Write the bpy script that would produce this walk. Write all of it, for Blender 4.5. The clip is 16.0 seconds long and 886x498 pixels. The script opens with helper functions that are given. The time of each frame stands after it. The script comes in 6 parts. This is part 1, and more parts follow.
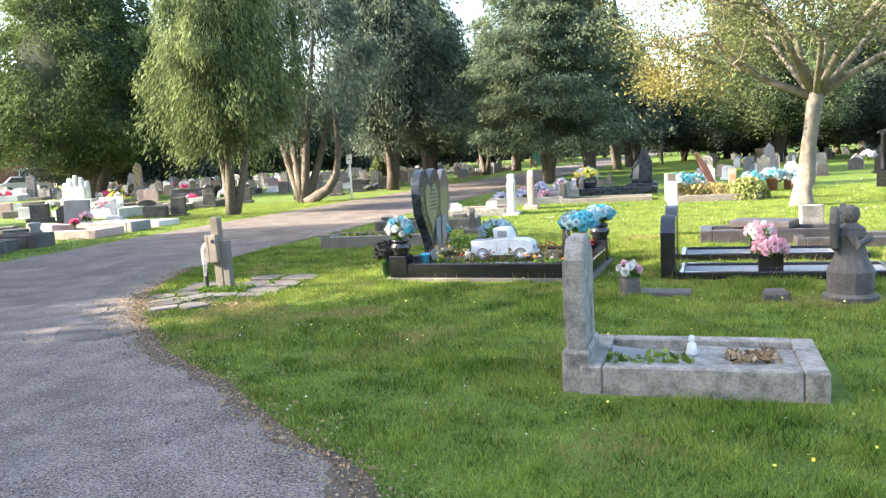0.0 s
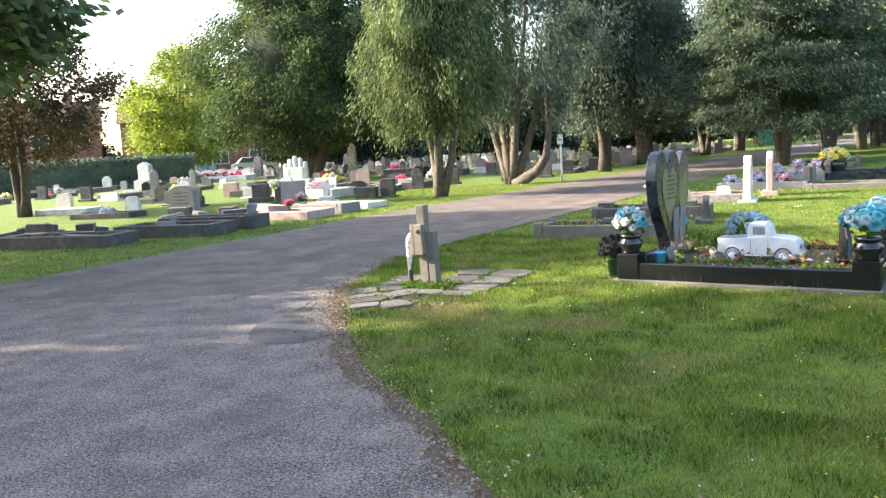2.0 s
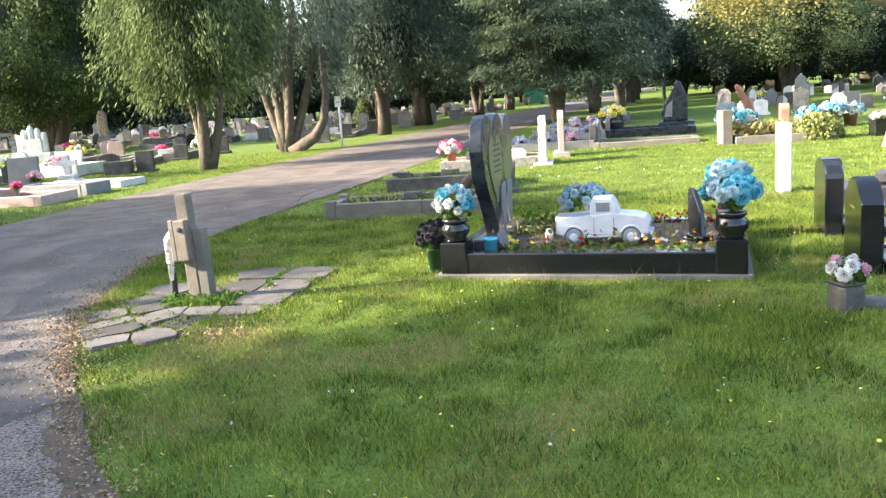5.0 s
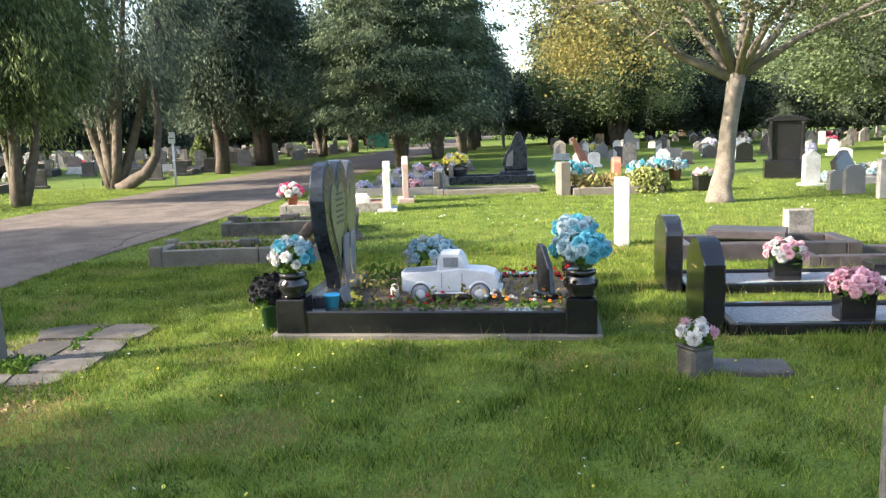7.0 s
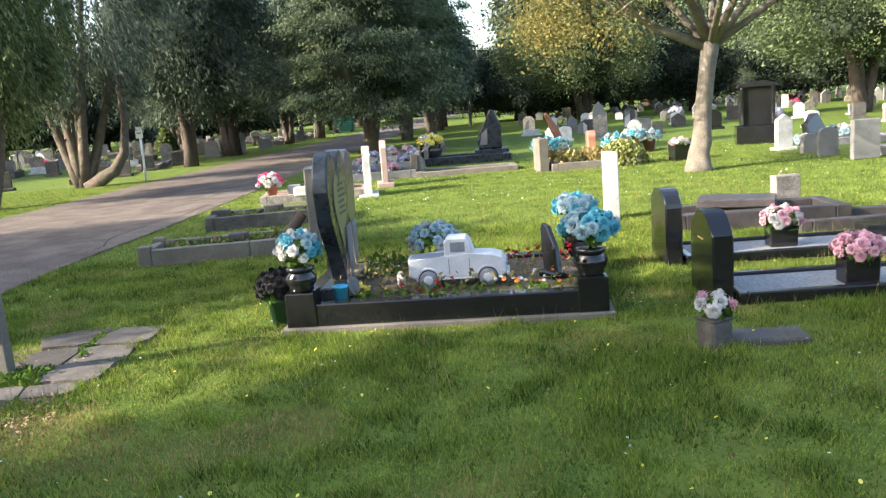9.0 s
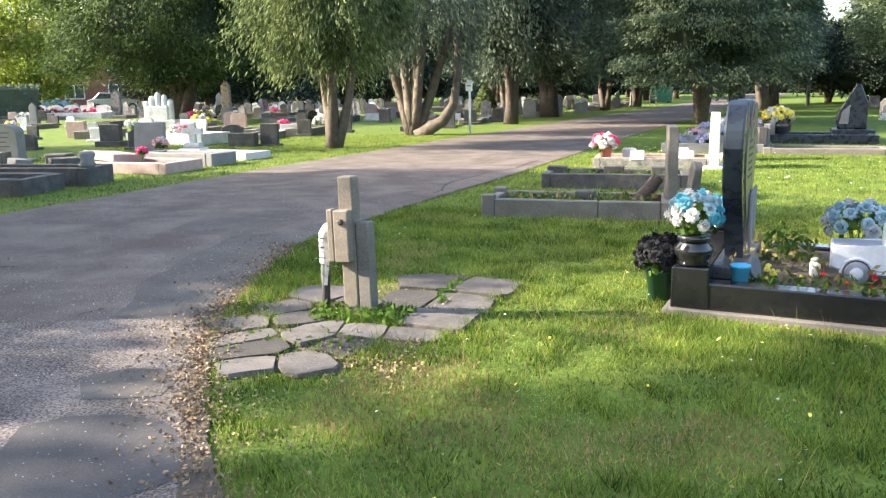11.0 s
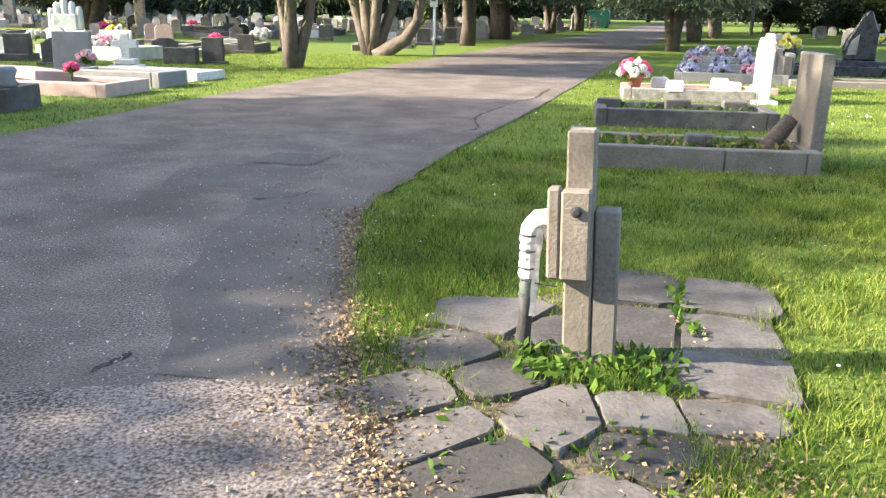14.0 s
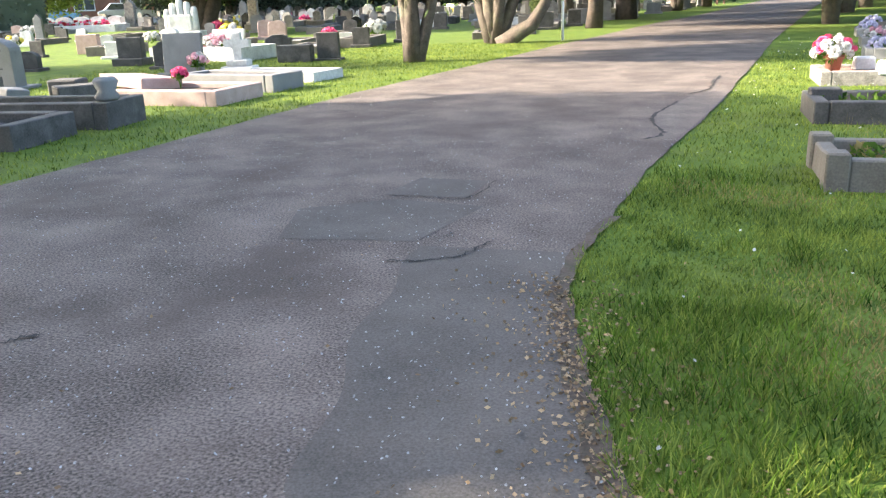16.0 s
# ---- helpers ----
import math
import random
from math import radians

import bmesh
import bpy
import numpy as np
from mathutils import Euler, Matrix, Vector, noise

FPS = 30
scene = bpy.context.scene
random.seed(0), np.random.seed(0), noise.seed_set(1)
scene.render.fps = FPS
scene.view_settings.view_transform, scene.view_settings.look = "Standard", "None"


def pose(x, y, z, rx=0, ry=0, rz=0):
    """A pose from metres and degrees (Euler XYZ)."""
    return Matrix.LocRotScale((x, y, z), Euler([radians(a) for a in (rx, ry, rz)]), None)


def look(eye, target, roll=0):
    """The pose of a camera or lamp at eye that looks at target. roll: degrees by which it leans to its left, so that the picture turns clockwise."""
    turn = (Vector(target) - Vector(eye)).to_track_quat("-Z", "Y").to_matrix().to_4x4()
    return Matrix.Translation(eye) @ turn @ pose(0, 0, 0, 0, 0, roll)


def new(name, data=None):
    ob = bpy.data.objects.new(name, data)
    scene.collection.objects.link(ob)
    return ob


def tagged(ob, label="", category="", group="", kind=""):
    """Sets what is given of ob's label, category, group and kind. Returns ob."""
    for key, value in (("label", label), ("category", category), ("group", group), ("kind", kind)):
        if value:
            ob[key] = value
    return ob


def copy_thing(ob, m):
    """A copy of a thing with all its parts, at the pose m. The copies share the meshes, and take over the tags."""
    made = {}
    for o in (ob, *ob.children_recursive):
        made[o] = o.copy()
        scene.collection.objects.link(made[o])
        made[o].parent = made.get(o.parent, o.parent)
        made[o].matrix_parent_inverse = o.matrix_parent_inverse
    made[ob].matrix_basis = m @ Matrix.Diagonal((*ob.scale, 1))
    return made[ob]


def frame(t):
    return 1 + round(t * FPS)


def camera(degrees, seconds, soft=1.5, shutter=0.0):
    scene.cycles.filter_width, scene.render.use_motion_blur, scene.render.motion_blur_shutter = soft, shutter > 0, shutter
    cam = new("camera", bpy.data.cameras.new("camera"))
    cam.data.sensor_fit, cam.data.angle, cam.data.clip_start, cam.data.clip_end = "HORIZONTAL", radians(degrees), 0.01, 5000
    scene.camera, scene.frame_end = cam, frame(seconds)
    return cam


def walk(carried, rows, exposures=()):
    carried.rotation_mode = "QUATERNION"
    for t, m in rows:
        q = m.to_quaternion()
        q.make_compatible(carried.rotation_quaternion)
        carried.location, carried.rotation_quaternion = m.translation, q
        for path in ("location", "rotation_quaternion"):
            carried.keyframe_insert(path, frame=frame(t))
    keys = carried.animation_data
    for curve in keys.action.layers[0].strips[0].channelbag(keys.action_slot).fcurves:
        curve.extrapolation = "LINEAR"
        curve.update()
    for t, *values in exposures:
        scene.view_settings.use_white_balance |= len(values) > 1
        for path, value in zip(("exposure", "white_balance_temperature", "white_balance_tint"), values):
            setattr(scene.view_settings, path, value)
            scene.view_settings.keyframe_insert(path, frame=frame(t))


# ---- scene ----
cam = camera(57.5, 16.0, soft=1.3)
PATH = [
    (0, (1.836, -1.476, 1.454), (1.552, 0.49, 1.221), -3.0),
    (0.5, (1.669, -1.075, 1.419), (1.302, 0.878, 1.201), -3.9),
    (1, (1.543, -0.777, 1.412), (0.986, 1.125, 1.14), -2.2),
    (1.5, (1.49, -0.518, 1.448), (0.707, 1.309, 1.222), -4.1),
    (2, (1.347, -0.294, 1.469), (0.581, 1.536, 1.215), -3.3),
    (2.5, (1.264, 0.017, 1.478), (0.579, 1.877, 1.206), -2.4),
    (3, (1.163, 0.288, 1.468), (0.63, 2.196, 1.195), -2.5),
    (3.5, (1.019, 0.549, 1.475), (0.712, 2.5, 1.157), -4.7),
    (3.7, (0.957, 0.791, 1.445), (0.648, 2.739, 1.115), -4.2),
    (5.8, (0.614, 1.528, 1.514), (0.399, 3.477, 1.123), -4.5),
    (6, (0.635, 1.596, 1.511), (0.365, 3.552, 1.196), -4.4),
    (6.5, (0.702, 1.743, 1.509), (0.512, 3.702, 1.156), -4.8),
    (7, (0.652, 1.848, 1.521), (0.803, 3.82, 1.222), -1.8),
    (7.5, (0.527, 1.879, 1.524), (0.888, 3.824, 1.23), -1.5),
    (8, (0.459, 1.888, 1.588), (0.821, 3.825, 1.247), -1.3),
    (8.2, (0.43, 1.822, 1.623), (0.792, 3.757, 1.272), -1.8),
    (10.3, (0.16, 2.334, 1.423), (-0.031, 4.297, 1.091), -2.2),
    (10.5, (0.049, 2.424, 1.411), (-0.178, 4.37, 1.012), 0.6),
    (11, (-0.334, 2.77, 1.385), (-0.811, 4.672, 0.994), -0.9),
    (11.5, (-0.682, 3.045, 1.355), (-1.2, 4.93, 0.931), -0.8),
    (12, (-1.034, 3.333, 1.311), (-1.444, 5.212, 0.761), -0.3),
    (12.5, (-1.36, 3.594, 1.349), (-1.964, 5.446, 0.893), -2.4),
    (13, (-1.62, 3.808, 1.356), (-1.876, 5.726, 0.852), -1.2),
    (13.5, (-1.938, 4.21, 1.314), (-2.258, 6.111, 0.782), -0.7),
    (14, (-2.197, 4.567, 1.262), (-2.45, 6.467, 0.689), 0.9),
    (14.5, (-2.469, 5.039, 1.236), (-2.851, 6.932, 0.712), -3.4),
    (15, (-2.669, 5.362, 1.218), (-3.394, 7.138, 0.65), -4.7),
    (15.5, (-2.869, 5.738, 1.227), (-3.474, 7.553, 0.644), -4.2),
    (16, (-2.999, 6.167, 1.22), (-3.512, 8.004, 0.618), -2.1),
]
walk(cam, [(t, look(eye, target, roll)) for t, eye, target, roll in PATH],
     [(0, 2.74), (1.5, 2.84), (2, 2.46), (3.5, 2.66), (6, 2.4), (7, 2.14), (8.2, 1.99), (10.3, 2.3), (11.5, 2.48), (13, 2.45), (14.5, 2.45), (16, 2.6)])

# ---- light: low afternoon sun from behind on the road's side, open sky ----
SUN_DIR = Vector((-0.895, -0.16, 0.44)).normalized()
world = bpy.data.worlds.new("world")
scene.world = world
world.use_nodes = True
wn = world.node_tree
sky = wn.nodes.new("ShaderNodeTexSky")
sky.sky_type = "NISHITA"
sky.sun_disc = False
sky.sun_elevation = math.asin(SUN_DIR.z)
sky.sun_rotation = math.atan2(SUN_DIR.x, SUN_DIR.y)
sky.air_density, sky.dust_density, sky.ozone_density = 1.0, 3.0, 1.0
wn.nodes["Background"].inputs["Strength"].default_value = 0.15
wn.links.new(sky.outputs[0], wn.nodes["Background"].inputs["Color"])
sun = new("sun", bpy.data.lights.new("sun", "SUN"))
sun.data.energy, sun.data.angle, sun.data.color = 4.2, radians(0.6), (1.0, 0.89, 0.74)
sun.matrix_world = look(SUN_DIR * 60, (0, 0, 0))

# ---- materials ----


def rgb(c):
    return (c[0], c[1], c[2], 1.0)


def surface(name, dark, light, scale=6.0, rough=0.8, bump=0.3, fine=60.0, metal=0.0, stain=None, stain_scale=1.2,
            stain_amount=0.45, spec=0.5, per="none", coat=0.0, bump_dist=0.01, lo=0.3, hi=0.7, grain=0.45):
    """Two scales of variation in colour, roughness and relief, in real-world metres."""
    m = bpy.data.materials.new(name)
    m.use_nodes = True
    n, l = m.node_tree.nodes, m.node_tree.links
    b = n["Principled BSDF"]
    co = n.new("ShaderNodeTexCoord")
    geo = n.new("ShaderNodeNewGeometry")
    src = geo.outputs["Position"]
    info = n.new("ShaderNodeObjectInfo")
    n1 = n.new("ShaderNodeTexNoise")
    n1.inputs["Scale"].default_value, n1.inputs["Detail"].default_value = scale, 5
    n2 = n.new("ShaderNodeTexNoise")
    n2.inputs["Scale"].default_value, n2.inputs["Detail"].default_value = fine, 3
    l.new(src, n1.inputs["Vector"]), l.new(src, n2.inputs["Vector"])
    add = n.new("ShaderNodeMath")
    add.operation = "MULTIPLY_ADD"
    add.inputs[1].default_value = grain
    l.new(n2.outputs["Fac"], add.inputs[0])
    mul = n.new("ShaderNodeMath")
    mul.operation = "MULTIPLY"
    mul.inputs[1].default_value = 1 - grain
    l.new(n1.outputs["Fac"], mul.inputs[0])
    l.new(mul.outputs[0], add.inputs[2])
    fac = add.outputs[0]
    if per != "none":
        shift = n.new("ShaderNodeMath")
        shift.operation = "MULTIPLY_ADD"
        shift.inputs[1].default_value = 0.5
        l.new(info.outputs["Random"] if per == "object" else geo.outputs["Random Per Island"], shift.inputs[0])
        sub = n.new("ShaderNodeMath")
        sub.operation = "SUBTRACT"
        sub.inputs[1].default_value = 0.25
        l.new(fac, sub.inputs[0])
        l.new(sub.outputs[0], shift.inputs[2])
        fac = shift.outputs[0]
    ramp = n.new("ShaderNodeValToRGB")
    ramp.color_ramp.elements[0].position, ramp.color_ramp.elements[1].position = lo, hi
    ramp.color_ramp.elements[0].color, ramp.color_ramp.elements[1].color = rgb(dark), rgb(light)
    l.new(fac, ramp.inputs["Fac"])
    col = ramp.outputs["Color"]
    if stain:
        n3 = n.new("ShaderNodeTexNoise")
        n3.inputs["Scale"].default_value, n3.inputs["Detail"].default_value = stain_scale, 7
        n3.inputs["Roughness"].default_value = 0.65
        l.new(src, n3.inputs["Vector"])
        r3 = n.new("ShaderNodeValToRGB")
        r3.color_ramp.elements[0].position, r3.color_ramp.elements[1].position = 0.5, 0.66
        l.new(n3.outputs["Fac"], r3.inputs["Fac"])
        f3 = n.new("ShaderNodeMath")
        f3.operation = "MULTIPLY"
        f3.inputs[1].default_value = stain_amount
        l.new(r3.outputs["Color"], f3.inputs[0])
        mx = n.new("ShaderNodeMix")
        mx.data_type = "RGBA"
        mx.inputs["B"].default_value = rgb(stain)
        l.new(f3.outputs[0], mx.inputs["Factor"])
        l.new(col, mx.inputs["A"])
        col = mx.outputs["Result"]
    l.new(col, b.inputs["Base Color"])
    rr = n.new("ShaderNodeMath")
    rr.operation = "MULTIPLY_ADD"
    rr.inputs[1].default_value, rr.inputs[2].default_value = 0.2, rough - 0.1
    l.new(n1.outputs["Fac"], rr.inputs[0])
    l.new(rr.outputs[0], b.inputs["Roughness"])
    b.inputs["Metallic"].default_value = metal
    b.inputs["Specular IOR Level"].default_value = spec
    b.inputs["Coat Weight"].default_value = coat
    if bump:
        bp = n.new("ShaderNodeBump")
        bp.inputs["Strength"].default_value, bp.inputs["Distance"].default_value = bump, bump_dist
        l.new(fac, bp.inputs["Height"])
        l.new(bp.outputs[0], b.inputs["Normal"])
    return m


def foliage(name, dark, light, glow=0.35, scale=0.5, rough=0.75):
    """Leaves: per-leaf and clump-scale colour change, and light shining through."""
    m = bpy.data.materials.new(name)
    m.use_nodes = True
    n, l = m.node_tree.nodes, m.node_tree.links
    b = n["Principled BSDF"]
    geo = n.new("ShaderNodeNewGeometry")
    n1 = n.new("ShaderNodeTexNoise")
    n1.inputs["Scale"].default_value, n1.inputs["Detail"].default_value = scale, 3
    l.new(geo.outputs["Position"], n1.inputs["Vector"])
    mad = n.new("ShaderNodeMath")
    mad.operation = "MULTIPLY_ADD"
    mad.inputs[1].default_value = 0.5
    l.new(geo.outputs["Random Per Island"], mad.inputs[0])
    sub = n.new("ShaderNodeMath")
    sub.operation = "SUBTRACT"
    sub.inputs[1].default_value = 0.25
    l.new(n1.outputs["Fac"], sub.inputs[0])
    l.new(sub.outputs[0], mad.inputs[2])
    ramp = n.new("ShaderNodeValToRGB")
    ramp.color_ramp.elements[0].position, ramp.color_ramp.elements[1].position = 0.2, 0.8
    ramp.color_ramp.elements[0].color, ramp.color_ramp.elements[1].color = rgb(dark), rgb(light)
    l.new(mad.outputs[0], ramp.inputs["Fac"])
    l.new(ramp.outputs["Color"], b.inputs["Base Color"])
    b.inputs["Roughness"].default_value = rough
    b.inputs["Specular IOR Level"].default_value = 0.12
    tr = n.new("ShaderNodeBsdfTranslucent")
    l.new(ramp.outputs["Color"], tr.inputs["Color"])
    mix = n.new("ShaderNodeMixShader")
    mix.inputs[0].default_value = glow
    l.new(b.outputs[0], mix.inputs[1]), l.new(tr.outputs[0], mix.inputs[2])
    l.new(mix.outputs[0], n["Material Output"].inputs["Surface"])
    return m


M_GRASS = surface("lawn_turf", (0.034, 0.066, 0.008), (0.14, 0.195, 0.032), 3.0, 0.9, 0.6, 45, stain=(0.14, 0.14, 0.035),
                  stain_scale=0.7, stain_amount=0.35, spec=0.15, bump_dist=0.03)
M_BLADE = foliage("grass_blade", (0.026, 0.062, 0.007), (0.29, 0.345, 0.068), 0.35, 2.2)
M_TUFT = foliage("lush_grass_blade", (0.018, 0.055, 0.004), (0.165, 0.26, 0.032), 0.35, 3.0)
M_DRYBLADE = foliage("dry_grass_blade", (0.13, 0.12, 0.035), (0.36, 0.28, 0.12), 0.3, 1.2)
M_ASPHALT = surface("worn_asphalt", (0.045, 0.037, 0.031), (0.205, 0.167, 0.143), 2.0, 0.9, 0.45, 90, stain=(0.07, 0.055, 0.046),
                    stain_scale=0.9, stain_amount=0.7, spec=0.25, lo=0.38, hi=0.62, grain=0.66, bump_dist=0.009)
M_CHIPS = surface("chipped_asphalt", (0.035, 0.029, 0.025), (0.28, 0.232, 0.203), 3, 0.92, 0.6, 80, stain=(0.085, 0.072, 0.062),
                  stain_scale=1.1, stain_amount=0.55, spec=0.25, bump_dist=0.012, lo=0.38, hi=0.64, grain=0.75)
M_PATCH = surface("smooth_asphalt", (0.056, 0.049, 0.042), (0.15, 0.132, 0.115), 2.5, 0.9, 0.6, 110, stain=(0.09, 0.08, 0.07), spec=0.25, grain=0.55)
M_PALE = surface("bleached_asphalt", (0.07, 0.058, 0.049), (0.215, 0.18, 0.156), 4, 0.92, 0.8, 90, spec=0.25, grain=0.6)
M_DARKPATCH = surface("dark_asphalt_patch", (0.045, 0.041, 0.039), (0.115, 0.104, 0.097), 3.0, 0.9, 0.6, 130, spec=0.25, grain=0.5)
M_DARKGRANITE = surface("dark_brown_granite", (0.018, 0.015, 0.016), (0.07, 0.06, 0.062), 9, 0.4, 0.1, 150, spec=0.5)
M_CRACK = surface("crack_tar", (0.015, 0.014, 0.013), (0.03, 0.028, 0.025), 8, 0.95, 0.2)
M_FLAG = surface("flagstone", (0.034, 0.029, 0.025), (0.128, 0.111, 0.098), 8, 0.92, 0.9, 60, stain=(0.05, 0.043, 0.032), stain_scale=5.0,
                 stain_amount=0.75, per="object")
M_SOIL = surface("dry_soil", (0.05, 0.036, 0.024), (0.15, 0.11, 0.075), 9, 0.95, 0.9, 60, bump_dist=0.02)
M_DIRT = surface("washed_dirt", (0.035, 0.024, 0.017), (0.13, 0.095, 0.068), 12, 0.95, 0.7, 80, stain=(0.05, 0.06, 0.02), stain_scale=4, stain_amount=0.4)
M_GREY = surface("grey_granite", (0.12, 0.117, 0.115), (0.26, 0.252, 0.245), 5, 0.75, 0.3, 120, stain=(0.13, 0.13, 0.11), stain_scale=2.5)
M_PALEGREY = surface("worn_pale_granite", (0.085, 0.086, 0.083), (0.20, 0.202, 0.194), 9, 0.88, 0.6, 70, stain=(0.10, 0.10, 0.09), stain_scale=5, stain_amount=0.6)
M_DGREY = surface("weathered_dark_stone", (0.03, 0.028, 0.026), (0.105, 0.097, 0.09), 5, 0.88, 0.5, 60, stain=(0.16, 0.155, 0.137),
                  stain_scale=4.5, stain_amount=0.4)
M_LICHEN = surface("lichened_sandstone", (0.10, 0.09, 0.075), (0.36, 0.328, 0.285), 11, 0.92, 0.8, 60, stain=(0.06, 0.055, 0.046),
                   stain_scale=6.0, stain_amount=0.75)
M_CONCRETE = surface("old_concrete", (0.085, 0.075, 0.063), (0.20, 0.18, 0.153), 5, 0.93, 0.5, 70, stain=(0.13, 0.12, 0.09), stain_scale=3)
M_WHITE = surface("white_marble", (0.40, 0.385, 0.36), (0.70, 0.69, 0.66), 4, 0.55, 0.1, 30, stain=(0.30, 0.28, 0.25), stain_scale=3,
                  stain_amount=0.55)
M_BLACK = surface("polished_black_granite", (0.005, 0.005, 0.006), (0.017, 0.017, 0.019), 30, 0.15, 0.0, 260, spec=0.6)
M_BLACKROUGH = surface("speckled_dark_granite", (0.012, 0.012, 0.015), (0.085, 0.085, 0.10), 40, 0.3, 0.05, 220, spec=0.6)
M_BLUEGREY = surface("blue_grey_granite", (0.005, 0.007, 0.010), (0.032, 0.041, 0.054), 9, 0.28, 0.05, 150, spec=0.4)
M_PINK = surface("pink_granite", (0.28, 0.19, 0.16), (0.46, 0.34, 0.30), 8, 0.7, 0.2, 130)
M_RED = surface("red_sandstone", (0.25, 0.10, 0.065), (0.42, 0.19, 0.13), 6, 0.9, 0.4, 60)
M_BARK = surface("fibrous_bark", (0.045, 0.034, 0.027), (0.15, 0.118, 0.095), 7, 0.95, 1.0, 40, stain=(0.16, 0.16, 0.10), stain_scale=3,
                 bump_dist=0.03)
M_DBARK = surface("dark_bark", (0.035, 0.027, 0.022), (0.12, 0.09, 0.07), 7, 0.95, 1.0, 40, bump_dist=0.03)
M_GBARK = surface("smooth_grey_bark", (0.075, 0.062, 0.05), (0.24, 0.21, 0.175), 6, 0.9, 0.7, 45, stain=(0.10, 0.085, 0.06), stain_scale=5,
                  bump_dist=0.02)
M_CYPRESS = foliage("cypress_sprays", (0.035, 0.06, 0.026), (0.18, 0.22, 0.085), 0.35, 0.9)
# bluish haze over the row conifers is mixed into these two greens
M_DARKLEAF = foliage("dark_conifer_sprays", (0.03, 0.048, 0.038), (0.15, 0.185, 0.13), 0.35, 0.7)
M_MIDLEAF = foliage("mid_conifer_sprays", (0.034, 0.058, 0.04), (0.17, 0.21, 0.12), 0.35, 0.7)
M_YEW = foliage("yew_needles", (0.016, 0.034, 0.016), (0.115, 0.155, 0.05), 0.3, 0.6)
# far needles; also the near-black shade colour of crown cores and hedge ring
M_FARDARK = foliage("dark_needles_and_crown_shade", (0.010, 0.018, 0.013), (0.05, 0.066, 0.042), 0.2, 0.4)
M_LIME = foliage("lime_leaves", (0.09, 0.14, 0.02), (0.34, 0.40, 0.07), 0.45, 0.4)
M_TURNING = foliage("turning_leaves", (0.05, 0.066, 0.03), (0.18, 0.185, 0.075), 0.35, 0.5)
M_YELLOWING = foliage("yellowing_leaves", (0.10, 0.095, 0.035), (0.26, 0.225, 0.075), 0.35, 0.9)
M_FARLEAF = foliage("far_leaves", (0.04, 0.066, 0.034), (0.19, 0.235, 0.11), 0.35, 0.35)
M_PURPLE = foliage("bronze_leaves", (0.045, 0.035, 0.022), (0.14, 0.105, 0.06), 0.3, 0.6)
M_HERB = foliage("low_herb", (0.03, 0.075, 0.012), (0.12, 0.20, 0.03), 0.35, 6)
M_LITTER = surface("dead_leaf", (0.13, 0.08, 0.04), (0.36, 0.25, 0.14), 20, 0.9, 0.2, 90, per="island")
M_TIMBER = surface("weathered_oak", (0.10, 0.082, 0.06), (0.25, 0.21, 0.165), 9, 0.9, 0.7, 80, stain=(0.11, 0.10, 0.07), stain_scale=5)
M_LAGGING = surface("white_lagging_tape", (0.30, 0.29, 0.28), (0.74, 0.73, 0.71), 26, 0.65, 0.6, 60, stain=(0.25, 0.24, 0.22), stain_scale=9)
M_PIPE = surface("black_pipe_wrap", (0.010, 0.010, 0.010), (0.045, 0.042, 0.038), 20, 0.7, 0.4, 70)
M_GALVDARK = surface("corroded_pipe_metal", (0.05, 0.07, 0.06), (0.2, 0.23, 0.2), 30, 0.55, 0.3, 90, metal=0.4)
M_GALV = surface("painted_post_metal", (0.74, 0.74, 0.72), (0.86, 0.86, 0.84), 8, 0.5, 0.1)
M_LAMP = surface("grey_lamp_column", (0.07, 0.075, 0.075), (0.14, 0.145, 0.14), 5, 0.6, 0.1)
M_GREENBIN = surface("green_bin_paint", (0.012, 0.10, 0.06), (0.03, 0.17, 0.10), 4, 0.5, 0.1)
M_BRICK = surface("house_brick", (0.17, 0.075, 0.05), (0.30, 0.14, 0.09), 3, 0.9, 0.3, 30)
M_ROOF = surface("roof_tile", (0.09, 0.055, 0.045), (0.17, 0.10, 0.075), 3, 0.9, 0.4, 20)
M_GLASSY = surface("window_glass", (0.03, 0.035, 0.04), (0.10, 0.11, 0.12), 2, 0.1, 0.0, spec=0.8)
M_PVC = surface("white_frame", (0.70, 0.70, 0.70), (0.82, 0.82, 0.82), 4, 0.4, 0.0)
M_CARBLUE = surface("blue_car_paint", (0.10, 0.22, 0.36), (0.16, 0.32, 0.48), 2, 0.25, 0.0, spec=0.6, coat=0.5)
M_CARSILVER = surface("silver_car_paint", (0.35, 0.36, 0.37), (0.5, 0.51, 0.52), 2, 0.3, 0.0, metal=0.3, coat=0.5)
M_RUBBER = surface("rubber", (0.015, 0.015, 0.015), (0.035, 0.035, 0.035), 10, 0.85, 0.1)
M_GRAVEL = surface("white_grey_chippings", (0.05, 0.05, 0.053), (0.46, 0.46, 0.46), 60, 0.85, 0.8, 140, bump_dist=0.01)
M_BENCH = surface("brown_bench_wood", (0.06, 0.03, 0.02), (0.14, 0.075, 0.05), 8, 0.75, 0.3, 60)
M_GOLD = surface("gold_lettering", (0.45, 0.33, 0.10), (0.62, 0.47, 0.17), 20, 0.4, 0.0, metal=0.6)
M_PANEL = surface("etched_pale_panel", (0.10, 0.10, 0.055), (0.20, 0.20, 0.11), 9, 0.4, 0.05)
M_INK = surface("dark_lettering", (0.03, 0.03, 0.03), (0.07, 0.07, 0.07), 20, 0.6, 0.0)


